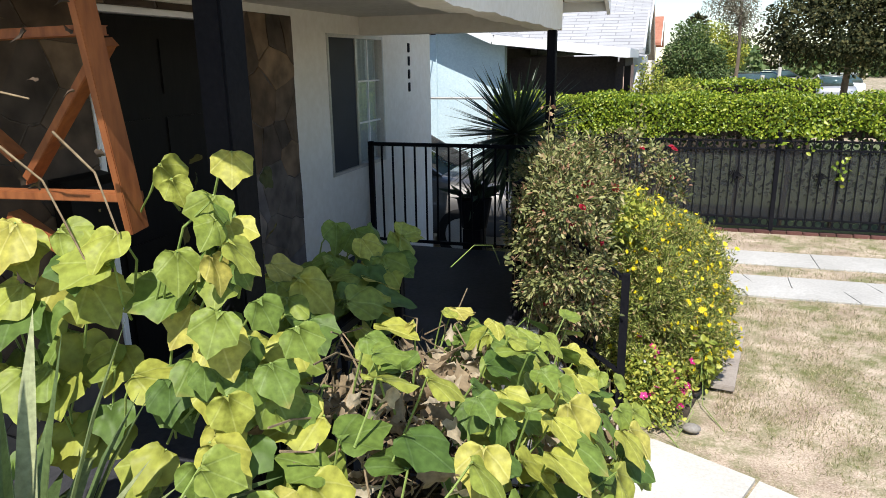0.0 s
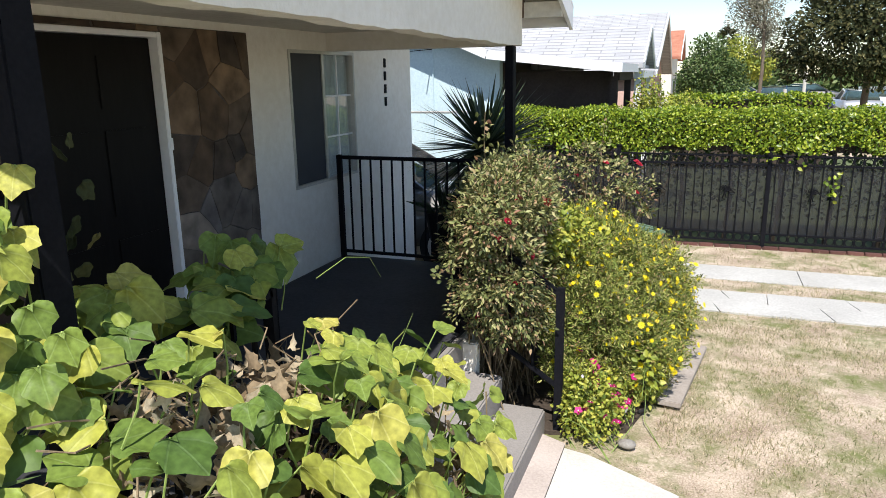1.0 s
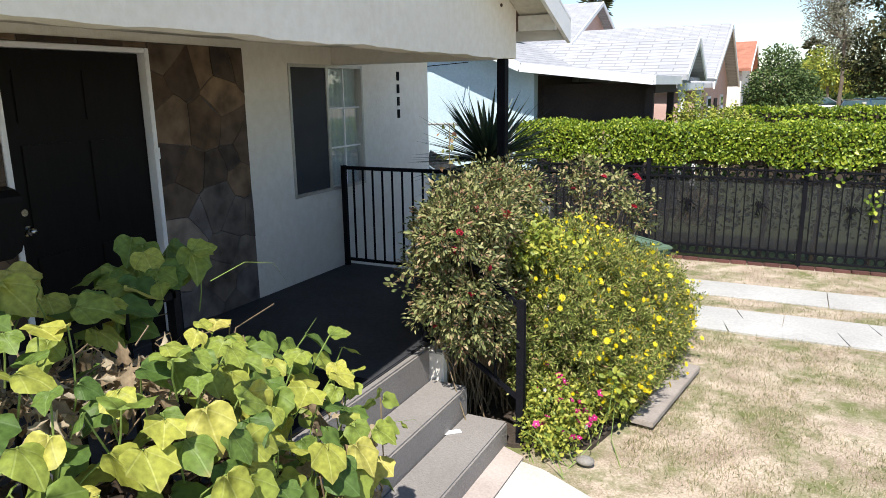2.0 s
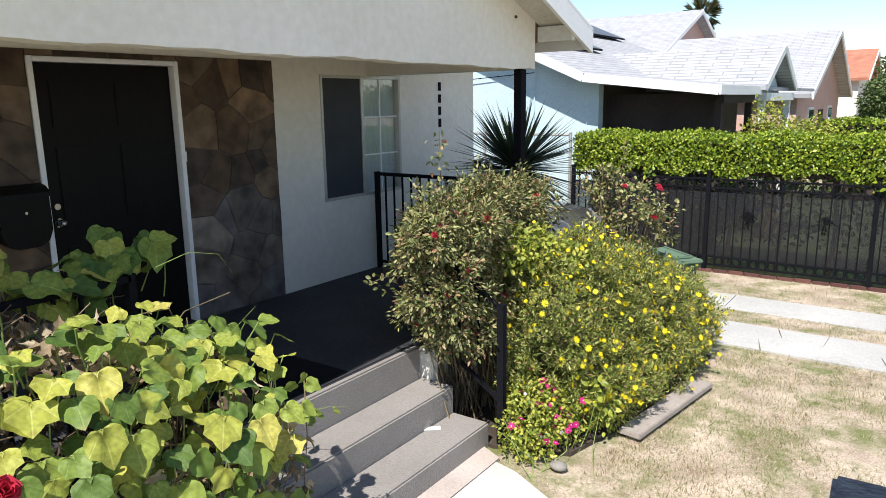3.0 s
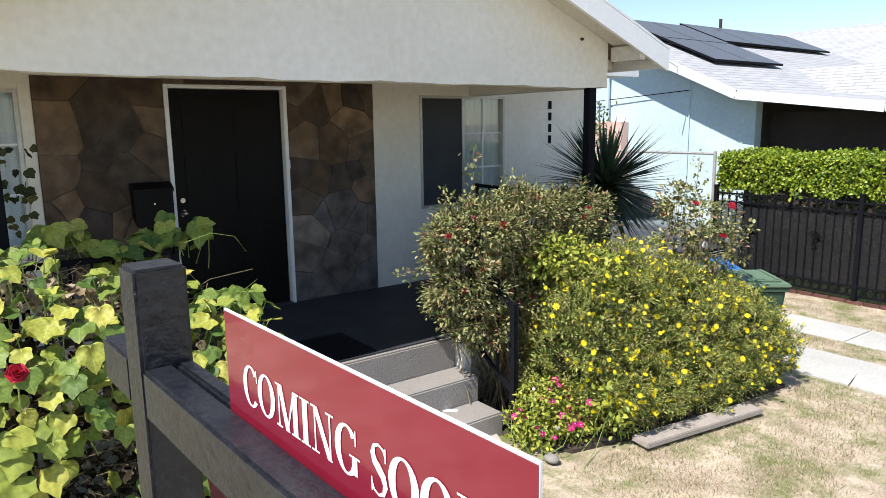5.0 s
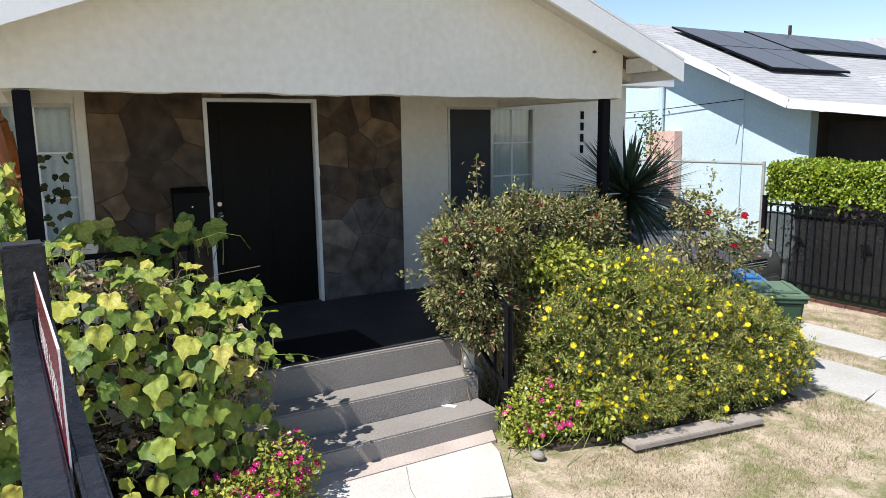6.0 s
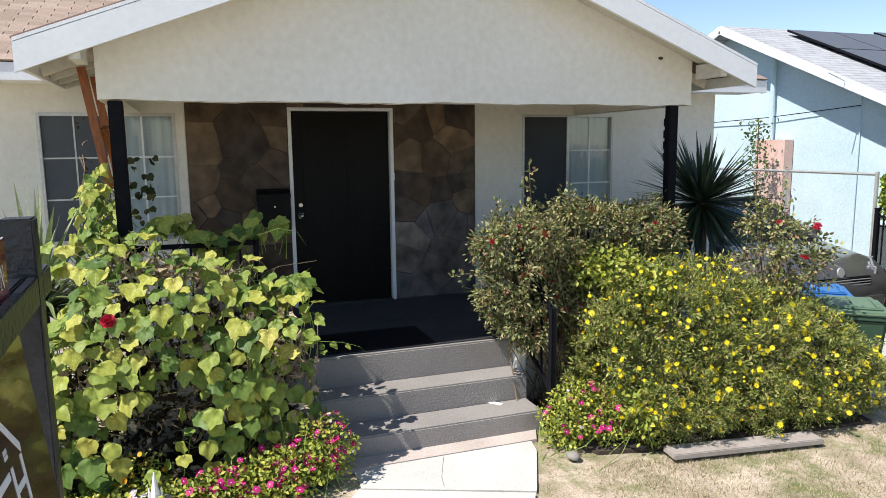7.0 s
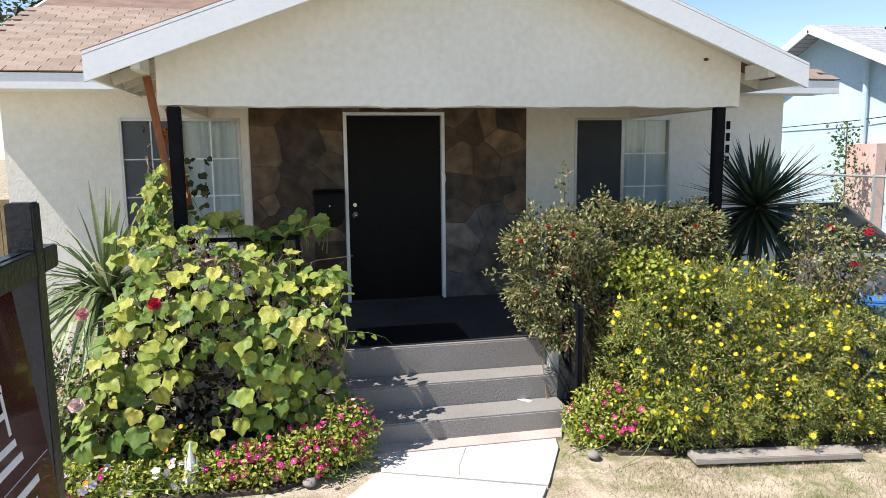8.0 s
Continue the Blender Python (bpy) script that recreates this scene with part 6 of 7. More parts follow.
bmesh.ops.create_cone(bm, cap_ends=True, segments=8, radius1=0.036, radius2=0.004, depth=0.19, matrix=Matrix.Translation((0.14, 1.63, 0.265)))
for s in (-0.045, 0.045):
    bmesh.ops.create_cone(bm, cap_ends=True, segments=6, radius1=0.014, radius2=0.003, depth=0.12, matrix=Matrix.Translation((0.14, 1.63 + s * 0.8, 0.2)))
part("body", bm, M_WHITE, spire)

# border slab, stones and hose by the bed
tagged(part("edging_slab", beam((0.50, 5.2, 0.05), (0.68, 6.45, 0.05), 0.17, 0.045, 0.006), M_SLAB), "flat weathered concrete edging slab on the lawn", "edging")
rr = random.Random(4)
for x, y in ((0.27, 4.52), (0.24, 2.42)):
    bm = bmesh.new()
    bmesh.ops.create_icosphere(bm, subdivisions=2, radius=0.05)
    for v in bm.verts:
        v.co *= 1 + 0.25 * noise.noise(v.co * 14 + Vector((x * 9, y * 7, 0)))
        v.co = Vector((x + v.co.x * 1.2, y + v.co.y, 0.04 + v.co.z * 0.6))
    tagged(part("edging_stone", bm, M_STONEGREY, smooth=True), "rounded grey stone edging the flower bed", "stone", "edging stones")
hose = [(0.30 + 0.05 * math.sin(k * 0.9), 5.0 + 0.05 * k, 0.05) for k in range(12)]
tagged(part("garden_hose", tube(hose, 0.011, 6), M_TYRE), "black garden hose lying by the bed", "hose")

# ---- bins, fence, hedge ----
def wheelie_bin(at, turn, body_mat, lid_mat, label):
    ob = thing("wheelie_bin", (0, 0, 0), label, "bin", "wheelie bins")
    bm = bmesh.new()
    for k, (z, w, d) in enumerate(((0.06, 0.44, 0.46), (0.88, 0.56, 0.62))):
        for sx, sy in ((-1, -1), (1, -1), (1, 1), (-1, 1)):
            bm.verts.new((sx * d / 2, sy * w / 2, z))
    bm.verts.ensure_lookup_table()
    v = bm.verts
    for f in ((3, 2, 1, 0), (4, 5, 6, 7), (0, 1, 5, 4), (1, 2, 6, 5), (2, 3, 7, 6), (3, 0, 4, 7)):
        bm.faces.new([v[i] for i in f])
    bmesh.ops.bevel(bm, geom=list(bm.edges), offset=0.03, segments=2, affect="EDGES")
    body = part("body", bm, body_mat, ob)
    part("rim", box(-0.33, 0.33, -0.30, 0.30, 0.86, 0.91, 0.01), body_mat, ob)
    bm = box(-0.35, 0.35, -0.315, 0.315, 0.912, 0.955, 0.015)
    box(-0.3, 0.25, -0.25, 0.25, 0.955, 0.985, 0.012, bm)
    lid = part("lid", bm, lid_mat, ob)
    for y in (-0.2, 0.0, 0.2):
        part("rib", box(-0.28, 0.24, y - 0.02, y + 0.02, 0.985, 0.995, 0.004), lid_mat, lid)
    part("handle", tube([(-0.36, -0.22, 0.9), (-0.41, -0.22, 0.93), (-0.41, 0.22, 0.93), (-0.36, 0.22, 0.9)], 0.014), body_mat, ob)
    for y in (-0.24, 0.24):
        bm = bmesh.new()
        bmesh.ops.create_cone(bm, cap_ends=True, segments=20, radius1=0.1, radius2=0.1, depth=0.05, matrix=Matrix.Translation((-0.22, y, 0.1)) @ Matrix.Rotation(radians(90), 4, "X"))
        part("wheel", bm, M_TYRE, ob)
    bm = box(0.262, 0.266, -0.035, 0.035, 0.62, 0.70)
    part("mark", bm, M_WHITE, ob, "plain white mark")
    for z in (0.57, 0.535):
        part("word_bar", box(0.252, 0.259, -0.08, 0.08, z, z + 0.02), M_WHITE, ob, "plain white bar")
    ob.matrix_world = pose(*at, 0, 0, turn) @ Matrix.Scale(0.88, 4)
    return ob


wheelie_bin((-0.10, 7.66, 0.0), -40, M_BINGREEN, M_BINLID, "green wheeled bin with a faded green lid on the drive")
wheelie_bin((-0.78, 8.02, -0.02), -40, M_BINBLUE, M_BINBLUE, "blue wheeled bin with a blue lid on the drive")

FY, FTOP, FBOT = 11.24, 1.22, -0.02
curb = thing("brick_curb", (2, FY, -0.1), "low red brick curb under the iron fence", "curb", kind="structure")
rr = random.Random(2)
brick_me = bpy.data.meshes.new("brick")
bm = box(-0.105, 0.105, -0.06, 0.06, -0.1, 0.055, 0.006)
bm.to_mesh(brick_me)
bm.free()
brick_me.materials.append(M_BRICK)
for k in range(56):
    ob = new("brick", brick_me)
    ob.parent = curb
    ob.location = (-2.8 + k * 0.222 - 2, rr.uniform(-0.006, 0.006), rr.uniform(-0.006, 0.006) - 0.035)
fence = thing("iron_fence", (2, FY, -0.05), "black iron fence with rings, rosettes and mesh panels", "fence")
posts = [-2.75, -0.6, 1.53, 3.66, 5.79, 7.92, 10.05]
for x in posts:
    p = part("post", box(x - 0.03, x + 0.03, FY - 0.03, FY + 0.03, -0.1, 1.36, 0.004), M_BLACK, fence)
    part("cap", box(x - 0.036, x + 0.036, FY - 0.036, FY + 0.036, 1.36, 1.385, 0.006), M_BLACK, p)
for z in (1.26, 1.13, 0.11, -0.015):
    part("rail", box(-2.72, 10.02, FY - 0.015, FY + 0.015, z - 0.012, z + 0.012), M_BLACK, fence)
picket = bpy.data.meshes.new("picket")
bm = box(-0.0075, 0.0075, -0.0075, 0.0075, -0.02, 1.30)
bm.to_mesh(picket)
bm.free()
picket.materials.append(M_BLACK)
ring_me = bpy.data.meshes.new("ring")
bm = bmesh.new()
tube([(0.052 * math.cos(a * math.pi / 8), 0, 0.052 * math.sin(a * math.pi / 8)) for a in range(17)], 0.008, 5, bm)
bm.to_mesh(ring_me)
bm.free()
ring_me.materials.append(M_BLACK)
x = -2.65
while x < 9.9:
    if min(abs(x - p) for p in posts) > 0.05:
        ob = new("picket", picket)
        ob.parent = fence
        ob.location = (x - 2, 0, 0.05)
        if x < 6.2:
            for z in (1.195, 0.048):
                ob = new("ring", ring_me)
                ob.parent = fence
                ob.location = (x + 0.06 - 2, 0, z + 0.05)
    x += 0.122
for a, b in zip(posts, posts[1:]):
    for k in (0.27, 0.73):
        bm = bmesh.new()
        cx, cz = a + (b - a) * k, 0.72
        for q in range(9):
            an = math.pi * (0.1 + 0.8 * q / 8) if q < 7 else -math.pi * (0.4 + 0.2 * (q - 7))
            tube([(cx, FY - 0.025, cz), (cx + 0.09 * math.cos(an), FY - 0.03, cz + 0.10 * math.sin(an)), (cx + 0.15 * math.cos(an), FY - 0.025, cz + 0.06 * math.sin(an) - 0.03)], 0.013, 5, bm, 0.5)
        part("ornament", bm, M_BLACK, fence, "black iron palm ornament")
M_MESH = bpy.data.materials.new("black wire mesh")
M_MESH.use_nodes = True
mn, ml = M_MESH.node_tree.nodes, M_MESH.node_tree.links
tr, mx = mn.new("ShaderNodeBsdfTransparent"), mn.new("ShaderNodeMixShader")
mn["Principled BSDF"].inputs["Base Color"].default_value = (0.02, 0.02, 0.022, 1)
mx.inputs[0].default_value = 0.62
ml.new(tr.outputs[0], mx.inputs[1])
ml.new(mn["Principled BSDF"].outputs[0], mx.inputs[2])
ml.new(mx.outputs[0], mn["Material Output"].inputs["Surface"])
for a, b in zip(posts, posts[1:]):
    part("mesh_panel", box(a + 0.03, b - 0.03, FY + 0.02, FY + 0.023, 0.12, 1.12), M_MESH, fence, "fine black wire mesh")


def hedge(label, x0, x1, y0, y1, z0, z1, n, seed, leaf, hang=0.12):
    g = np.random.default_rng(seed)
    ob = thing("hedge", ((x0 + x1) / 2, (y0 + y1) / 2, 0), label, "hedge")
    face = g.choice(3, n, p=[0.5, 0.42, 0.08])
    x, y = g.uniform(x0, x1, n), g.uniform(y0, y1, n)
    z = g.uniform(z0, z1, n)
    low = z0 + hang * np.sin(x * 3.1) + hang * np.sin(x * 7.7 + 1)
    p = np.stack([x, y, z], 1)
    nor = np.zeros((n, 3))
    f0, f1, f2 = face == 0, face == 1, face == 2
    p[f0, 1] = y0 + g.uniform(-0.05, 0.12, f0.sum())
    p[f0, 2] = low[f0] + (z1 - low[f0]) * g.uniform(0, 1, f0.sum())
    nor[f0] = (0, -1, 0.35)
    p[f1, 2] = z1 + g.uniform(-0.10, 0.06, f1.sum()) + 0.03 * np.sin(x[f1] * 5)
    nor[f1] = (0, -0.2, 1)
    p[f2, 0] = x0 + g.uniform(-0.04, 0.1, f2.sum())
    nor[f2] = (-1, 0, 0.3)
    nor = unit(nor) + g.normal(scale=0.45, size=(n, 3))
    tips = g.normal(scale=0.7, size=(n, 3)) + np.array([0, -0.3, 0.15])
    cloud("foliage", p, tips, nor, g.uniform(*leaf, n), BROAD, M_HEDGE, ob)
    return ob


h1 = hedge("dense bright green clipped hedge behind the iron fence", -2.75, 9.5, 11.30, 12.0, 1.32, 1.86, 46000, 71, (0.03, 0.062), 0.055)
# soil-dark box inside the leaves stands for the hedge's inner shade
part("core", box(-2.65, 9.4, 11.46, 11.9, 1.30, 1.76), M_SOIL, h1, "dark block standing for inner shade")
for k in range(17):
    x = -2.5 + 0.7 * k
    part("trunk", tube([(x, 11.65, -0.12), (x + 0.05, 11.68, 0.6), (x, 11.65, 1.35)], 0.035, 6), M_BARK, h1, "grey hedge trunk")
g = np.random.default_rng(72)
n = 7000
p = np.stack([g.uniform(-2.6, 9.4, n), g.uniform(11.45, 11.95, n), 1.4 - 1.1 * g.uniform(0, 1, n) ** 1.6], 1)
# darker leaf colour than the hedge's own, for the shade below it
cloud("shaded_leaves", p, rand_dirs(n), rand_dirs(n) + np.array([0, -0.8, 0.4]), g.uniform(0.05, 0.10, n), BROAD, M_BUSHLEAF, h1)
for cx in (1.55, 1.95, 2.35, -1.5, 3.3):
    cz = 1.12 + 0.25 * (cx != 2.35) - 0.3 * (cx == 2.35)
    p = np.array([cx, 11.19, cz]) + g.normal(scale=(0.07, 0.02, 0.09), size=(26, 3))
    cloud("stray_leaves", p, g.normal(size=(26, 3)), np.array([0, -1, 0.4]) + g.normal(scale=0.4, size=(26, 3)), g.uniform(0.05, 0.09, 26), BROAD, M_HEDGE, h1)
h2 = hedge("low green hedge by the far front garden", -0.3, 3.6, 20.3, 21.0, 0.6, 1.82, 4200, 73, (0.06, 0.11), 0.05)
# dark filler box, shade between the far hedge's leaves
part("core", box(-0.2, 3.5, 20.4, 20.9, -0.12, 1.72), M_SOIL, h2, "dark block standing for inner shade")

# ---- the neighbouring house ----
NY = 12.42
nh = thing("neighbour_house", (-6, 16, 0), "pale blue stucco bungalow with white shingle roof and solar panels", "house")
def nroof(x):
    return 4.62 - (x + 7.0) * 0.432 if x < -2.95 else 2.870 - (x + 2.95) * 0.114
part("wall", prism([(-11.3, -0.15), (-2.85, -0.15), (-2.85, nroof(-2.85) - 0.09), (-7.0, 4.53), (-11.3, 2.68)], "y", NY, NY + 0.2), M_BLUEWALL, nh, "pale blue rough stucco side wall")
# near-black colour holds the deep shade under the porch roof
part("wall", box(-3.05, -2.85, NY + 0.2, 21.5, -0.15, 2.66), M_DARKWALL, nh, "front wall with porch shade in its brown")
part("wall", box(-11.3, -3.05, 21.3, 21.5, -0.15, 2.7), M_BLUEWALL, nh, "pale blue stucco side wall")
roof2 = part("roof", prism([(-7.0, 4.53), (-7.0, 4.62), (-2.95, 2.870), (-0.72, 2.616), (-0.72, 2.545), (-2.97, 2.79)], "y", NY - 0.45, 21.6), M_WHITEROOF, nh, "white shingle roof slope")
part("roof", prism([(-7.0, 4.53), (-7.0, 4.62), (-11.6, 2.62), (-11.6, 2.53)], "y", NY - 0.45, 21.6), M_WHITEROOF, nh, "white shingle roof slope")
for a, b in (((-7.0, 4.60), (-2.95, 2.853)), ((-2.95, 2.853), (-0.72, 2.60)), ((-7.0, 4.60), (-11.6, 2.6))):
    part("rake_board", beam((a[0], NY - 0.47, a[1] - 0.06), (b[0], NY - 0.47, b[1] - 0.06), 0.03, 0.15), M_TRIM, nh, "white painted rake board")
part("fascia", box(-0.72, -0.69, NY - 0.45, 14.9, 2.47, 2.615), M_TRIM, nh, "white painted porch fascia")
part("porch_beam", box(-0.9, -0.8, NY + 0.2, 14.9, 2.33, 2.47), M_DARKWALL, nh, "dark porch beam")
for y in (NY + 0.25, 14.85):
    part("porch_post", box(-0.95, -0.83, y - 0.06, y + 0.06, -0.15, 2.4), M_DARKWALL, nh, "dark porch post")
# added sheet, dark to stand for shade at the porch end
part("porch_shade_sheet", box(-2.85, -0.95, NY + 0.5, NY + 0.54, -0.15, 2.5), M_DARKWALL, nh, "added dark sheet standing for porch shade")
# small front gable
g_p = part("gable_roof", prism([(14.8, 2.55), (14.8, 2.64), (16.35, 3.42), (17.95, 2.64), (17.95, 2.55), (16.35, 3.33)], "x", -4.2, -0.6), M_WHITEROOFX, nh, "white shingle porch gable")
part("gable_wall", prism([(15.0, 2.5), (16.35, 3.3), (17.75, 2.5)], "x", -1.0, -0.9), M_BLUEWALL, nh, "shaded blue gable wall")
for a, b in (((14.8, 2.6), (16.35, 3.38)), ((16.35, 3.38), (17.95, 2.6))):
    part("barge_board", beam((-0.59, a[0], a[1]), (-0.59, b[0], b[1]), 0.03, 0.14), M_TRIM, nh, "white painted barge board")
part("gable_beam", box(-0.8, -0.62, 15.0, 17.9, 2.35, 2.5), M_TRIM, nh, "white porch beam")
# entry wall darkened in colour for the shade behind the posts
part("gable_front", box(-1.9, -1.8, 14.95, 18.0, -0.15, 2.4), M_DARKWALL, nh, "front wall of the entry coloured as shade")
for y in (15.1, 17.75):
    part("porch_post", box(-0.78, -0.66, y - 0.06, y + 0.06, -0.15, 2.36), M_TRIM, nh, "white porch post")
part("drainpipe", tube([(-5.95, NY - 0.08, 3.9), (-5.95, NY - 0.08, 0.0)], 0.05, 10), M_BLUEWALL, nh, "pale blue painted drainpipe")
part("conduit", tube([(-4.1, NY - 0.03, 3.2), (-4.1, NY - 0.03, 0.2)], 0.012, 6), M_BLUEWALL, nh, "thin painted conduit")
part("wire", tube([(-9.0, NY - 0.05, 2.72), (-6.1, NY - 0.08, 2.80), (-4.1, NY - 0.05, 2.92)], 0.008, 5), M_BLACK, nh, "thin black wire")
part("antenna", tube([(-4.05, NY - 0.5, 3.3), (-4.05, NY - 0.85, 3.42)], 0.01, 5), M_ALU, nh, "thin metal bracket")
part("roof_vent", tube([(-6.8, 17.5, 4.4), (-6.8, 17.5, 4.85)], 0.04, 8), M_DARKWALL, nh, "dark roof vent pipe")
# added pink block in place of a pink building wall
part("side_panel", box(-6.17, -5.46, NY - 0.22, NY - 0.02, -0.15, 2.38), M_PINK, nh, "pink stucco block standing for a building wall")
SOLAR = [(-6.55, 13.2), (-6.55, 14.41), (-5.34, 13.2), (-5.34, 14.41), (-6.75, 15.75), (-6.75, 16.96), (-6.75, 18.17), (-6.75, 19.38)]
for u0, v0 in SOLAR:
    def lifted(u, h):
        return (u, nroof(u) + h)
    s = thing("solar_panel", (u0, v0, nroof(u0) + 0.1), "black solar panel raised on the white roof", "solar panel", "solar panels")
    part("frame", prism([lifted(u0, 0.07), lifted(u0 + 1.2, 0.07), lifted(u0 + 1.2, 0.11), lifted(u0, 0.11)], "y", v0, v0 + 1.2), M_BLACK, s)
    part("cell_sheet", prism([lifted(u0 + 0.015, 0.111), lifted(u0 + 1.185, 0.111), lifted(u0 + 1.185, 0.114), lifted(u0 + 0.015, 0.114)], "y", v0 + 0.015, v0 + 1.185), M_SOLAR, s)
    for a in (0.25, 0.95):
        part("foot", box(u0 + a - 0.02, u0 + a + 0.02, v0 + 0.58, v0 + 0.62, nroof(u0 + a) - 0.02, nroof(u0 + a) + 0.08), M_ALU, s)


def bush(name, label, category, at, blobs, n, leaf, mat, seed, fill=0.6, trunk=None, template=BROAD):
    ob = thing(name, at, label, category)
    p, o = dress(ob, blobs, n, leaf, template, mat, seed, fill, 0.2, "crown")
    if trunk:
        height, r, reach = trunk
        g = np.random.default_rng(seed + 5)
        top = np.array([at[0], at[1], height])
        part("trunk", tube([at, (at[0] + 0.1, at[1], height * 0.5), tuple(top)], r, 9, None, 0.6), M_BARK, ob)
        for k in range(reach):
            e = p[g.integers(len(p))]
            part("limb", tube([tuple(top - np.array([0, 0, 0.2])), tuple((top + e) / 2 + g.normal(scale=0.3, size=3)), tuple(e)], r * 0.45, 6, None, 0.2), M_BARK, ob)
    else:
        stems("stem", (at[0], at[1], at[2]), p[:30], M_TWIG, ob, 0.012, "brown stems", seed)
    return ob


bush("yellow_bush", "loose bush with small yellow flowers before the neighbour's porch", "bush", (-0.35, 14.2, -0.12), [((-0.42, 14.1, 1.75), (0.36, 0.5, 0.62)), ((-0.1, 14.5, 1.5), (0.42, 0.5, 0.6)), ((0.25, 14.9, 1.6), (0.4, 0.5, 0.5))], 6500, (0.03, 0.075), M_VINCALEAF, 81, 0.8)
bush("round_shrub", "large rounded grey-green shrub", "shrub", (0.6, 33.2, -0.12), [((0.55, 33, 2.5), (1.0, 1.3, 1.35)), ((1.3, 33.5, 1.9), (0.9, 1.2, 1.2)), ((0.1, 33, 1.7), (0.8, 1.2, 1.3))], 16000, (0.07, 0.15), M_BUSHLEAF, 82, 0.5, (1.5, 0.12, 5))
bush("street_tree", "large dark green street tree with low hanging boughs", "tree", (5.4, 27, -0.12), [((4.5, 26, 3.7), (1.6, 1.8, 1.4)), ((6.7, 26, 4.0), (2.0, 2.2, 1.7)), ((5.4, 27, 5.8), (2.7, 2.6, 2.0)), ((8.8, 26, 4.6), (2.4, 2.6, 2.2)), ((3.6, 26, 3.1), (1.1, 1.2, 1.0)), ((5.5, 25.5, 3.0), (1.6, 1.5, 1.0)), ((7.3, 25.5, 3.0), (1.5, 1.5, 1.0)), ((9.5, 29, 7.5), (3.4, 3.4, 2.8))], 105000, (0.07, 0.15), M_TREELEAF, 83, 0.75, (4.0, 0.13, 9))
bush("street_tree", "tall sparse pale tree beside the street", "tree", (3.3, 44, -0.12), [((2.8, 44, 6.2), (1.6, 2.0, 2.2)), ((3.5, 45, 4.6), (0.9, 1.2, 1.5)), ((2.2, 44, 7.6), (1.3, 1.4, 1.2))], 15000, (0.06, 0.13), M_PALETREE, 84, 0.95, (5.0, 0.12, 14))
bush("garden_tree", "leafy green tree beyond the far houses", "tree", (3.4, 64, -0.12), [((3.0, 64, 3.6), (1.5, 1.6, 1.6)), ((4.4, 65, 3.0), (1.3, 1.6, 1.3))], 4000, (0.16, 0.3), M_VINCALEAF, 85, 0.5, (2.4, 0.14, 5))
bush("garden_tree", "green tree standing behind the house", "tree", (-14.5, -3.2, -0.1), [((-14.5, -3.2, 5.0), (2.0, 2.2, 1.6)), ((-14.0, -1.4, 4.6), (1.4, 1.5, 1.2))], 5000, (0.1, 0.2), M_TREELEAF, 86, 0.5, (3.4, 0.2, 6))


def palm(at, height, size, seed):
    g = np.random.default_rng(seed)
    ob = thing("palm_tree", at, "tall fan palm against the sky", "palm", "palms")
    top = np.array([at[0], at[1], height])
    part("trunk", tube([at, (at[0] + 0.1, at[1], height * 0.5), tuple(top)], size * 0.12, 8, None, 0.7), M_BARK, ob)
    n = 900
    d = unit(g.normal(size=(n, 3)) + np.array([0, 0, 0.25]))
    frond = np.repeat(unit(g.normal(size=(45, 3)) + np.array([0, 0, 0.3])), 20, axis=0)
    p = top + frond * size * g.uniform(0.3, 0.75, (n, 1))
    cloud("crown", p, frond + 0.5 * d - np.array([0, 0, 0.3]), d, np.full(n, size * 0.45), NARROW, M_TREELEAF, ob)


palm((3.0, 118, -0.1), 7.6, 1.7, 91)
palm((-10.2, 45, -0.1), 7.1, 1.2, 92)


def far_house(label, x0, x1, y0, y1, eave, ridge, wall_mat, roof_mat):
    """A house whose gable looks along x, with door, windows and a pitched roof."""
    ob = thing("far_house", (x0, (y0 + y1) / 2, 0), label, "house")
    ym = (y0 + y1) / 2
    part("wall", prism([(y0 + 0.3, -0.15), (y1 - 0.3, -0.15), (y1 - 0.3, eave), (ym, ridge - 0.12), (y0 + 0.3, eave)], "x", x0 + 0.4, x1 - 0.4), wall_mat, ob)
    for s, e in ((1, y0), (-1, y1)):
        part("roof", prism([(e, eave - 0.12), (e, eave), (ym, ridge), (ym, ridge - 0.12)], "x", x0, x1), roof_mat, ob)
        part("barge_board", prism([(e, eave - 0.16), (e, eave + 0.01), (ym, ridge + 0.01), (ym, ridge - 0.16)], "x", x1 + 0.001, x1 + 0.04), M_TRIM, ob, "white painted barge board")
    for y in (ym - (y1 - y0) * 0.22, ym + (y1 - y0) * 0.22):
        w = part("window", box(x1 - 0.42, x1 - 0.36, y - 0.5, y + 0.5, 0.9, 2.1), M_TRIM, ob, "white framed window")
        part("pane", box(x1 - 0.362, x1 - 0.35, y - 0.42, y + 0.42, 0.98, 2.02), M_CARGLASS, w, "dark window pane")
    part("door", box(x1 - 0.42, x1 - 0.36, ym - 0.45, ym + 0.45, -0.1, 2.0), M_DARKWALL, ob, "dark front door")
    return ob


far_house("white-roofed bungalow with pinkish walls", -12, -0.85, 22.2, 32.0, 2.5, 4.5, M_PINK, M_WHITEROOFX)
far_house("terracotta tiled house beyond the white roofs", -11, -0.7, 37, 44, 3.2, 4.6, M_STUCCO, M_TILE)
far_house("taller white-roofed house behind the neighbour's", -22, -6.05, 25.6, 34.4, 4.0, 5.82, M_PINK, M_WHITEROOFX)


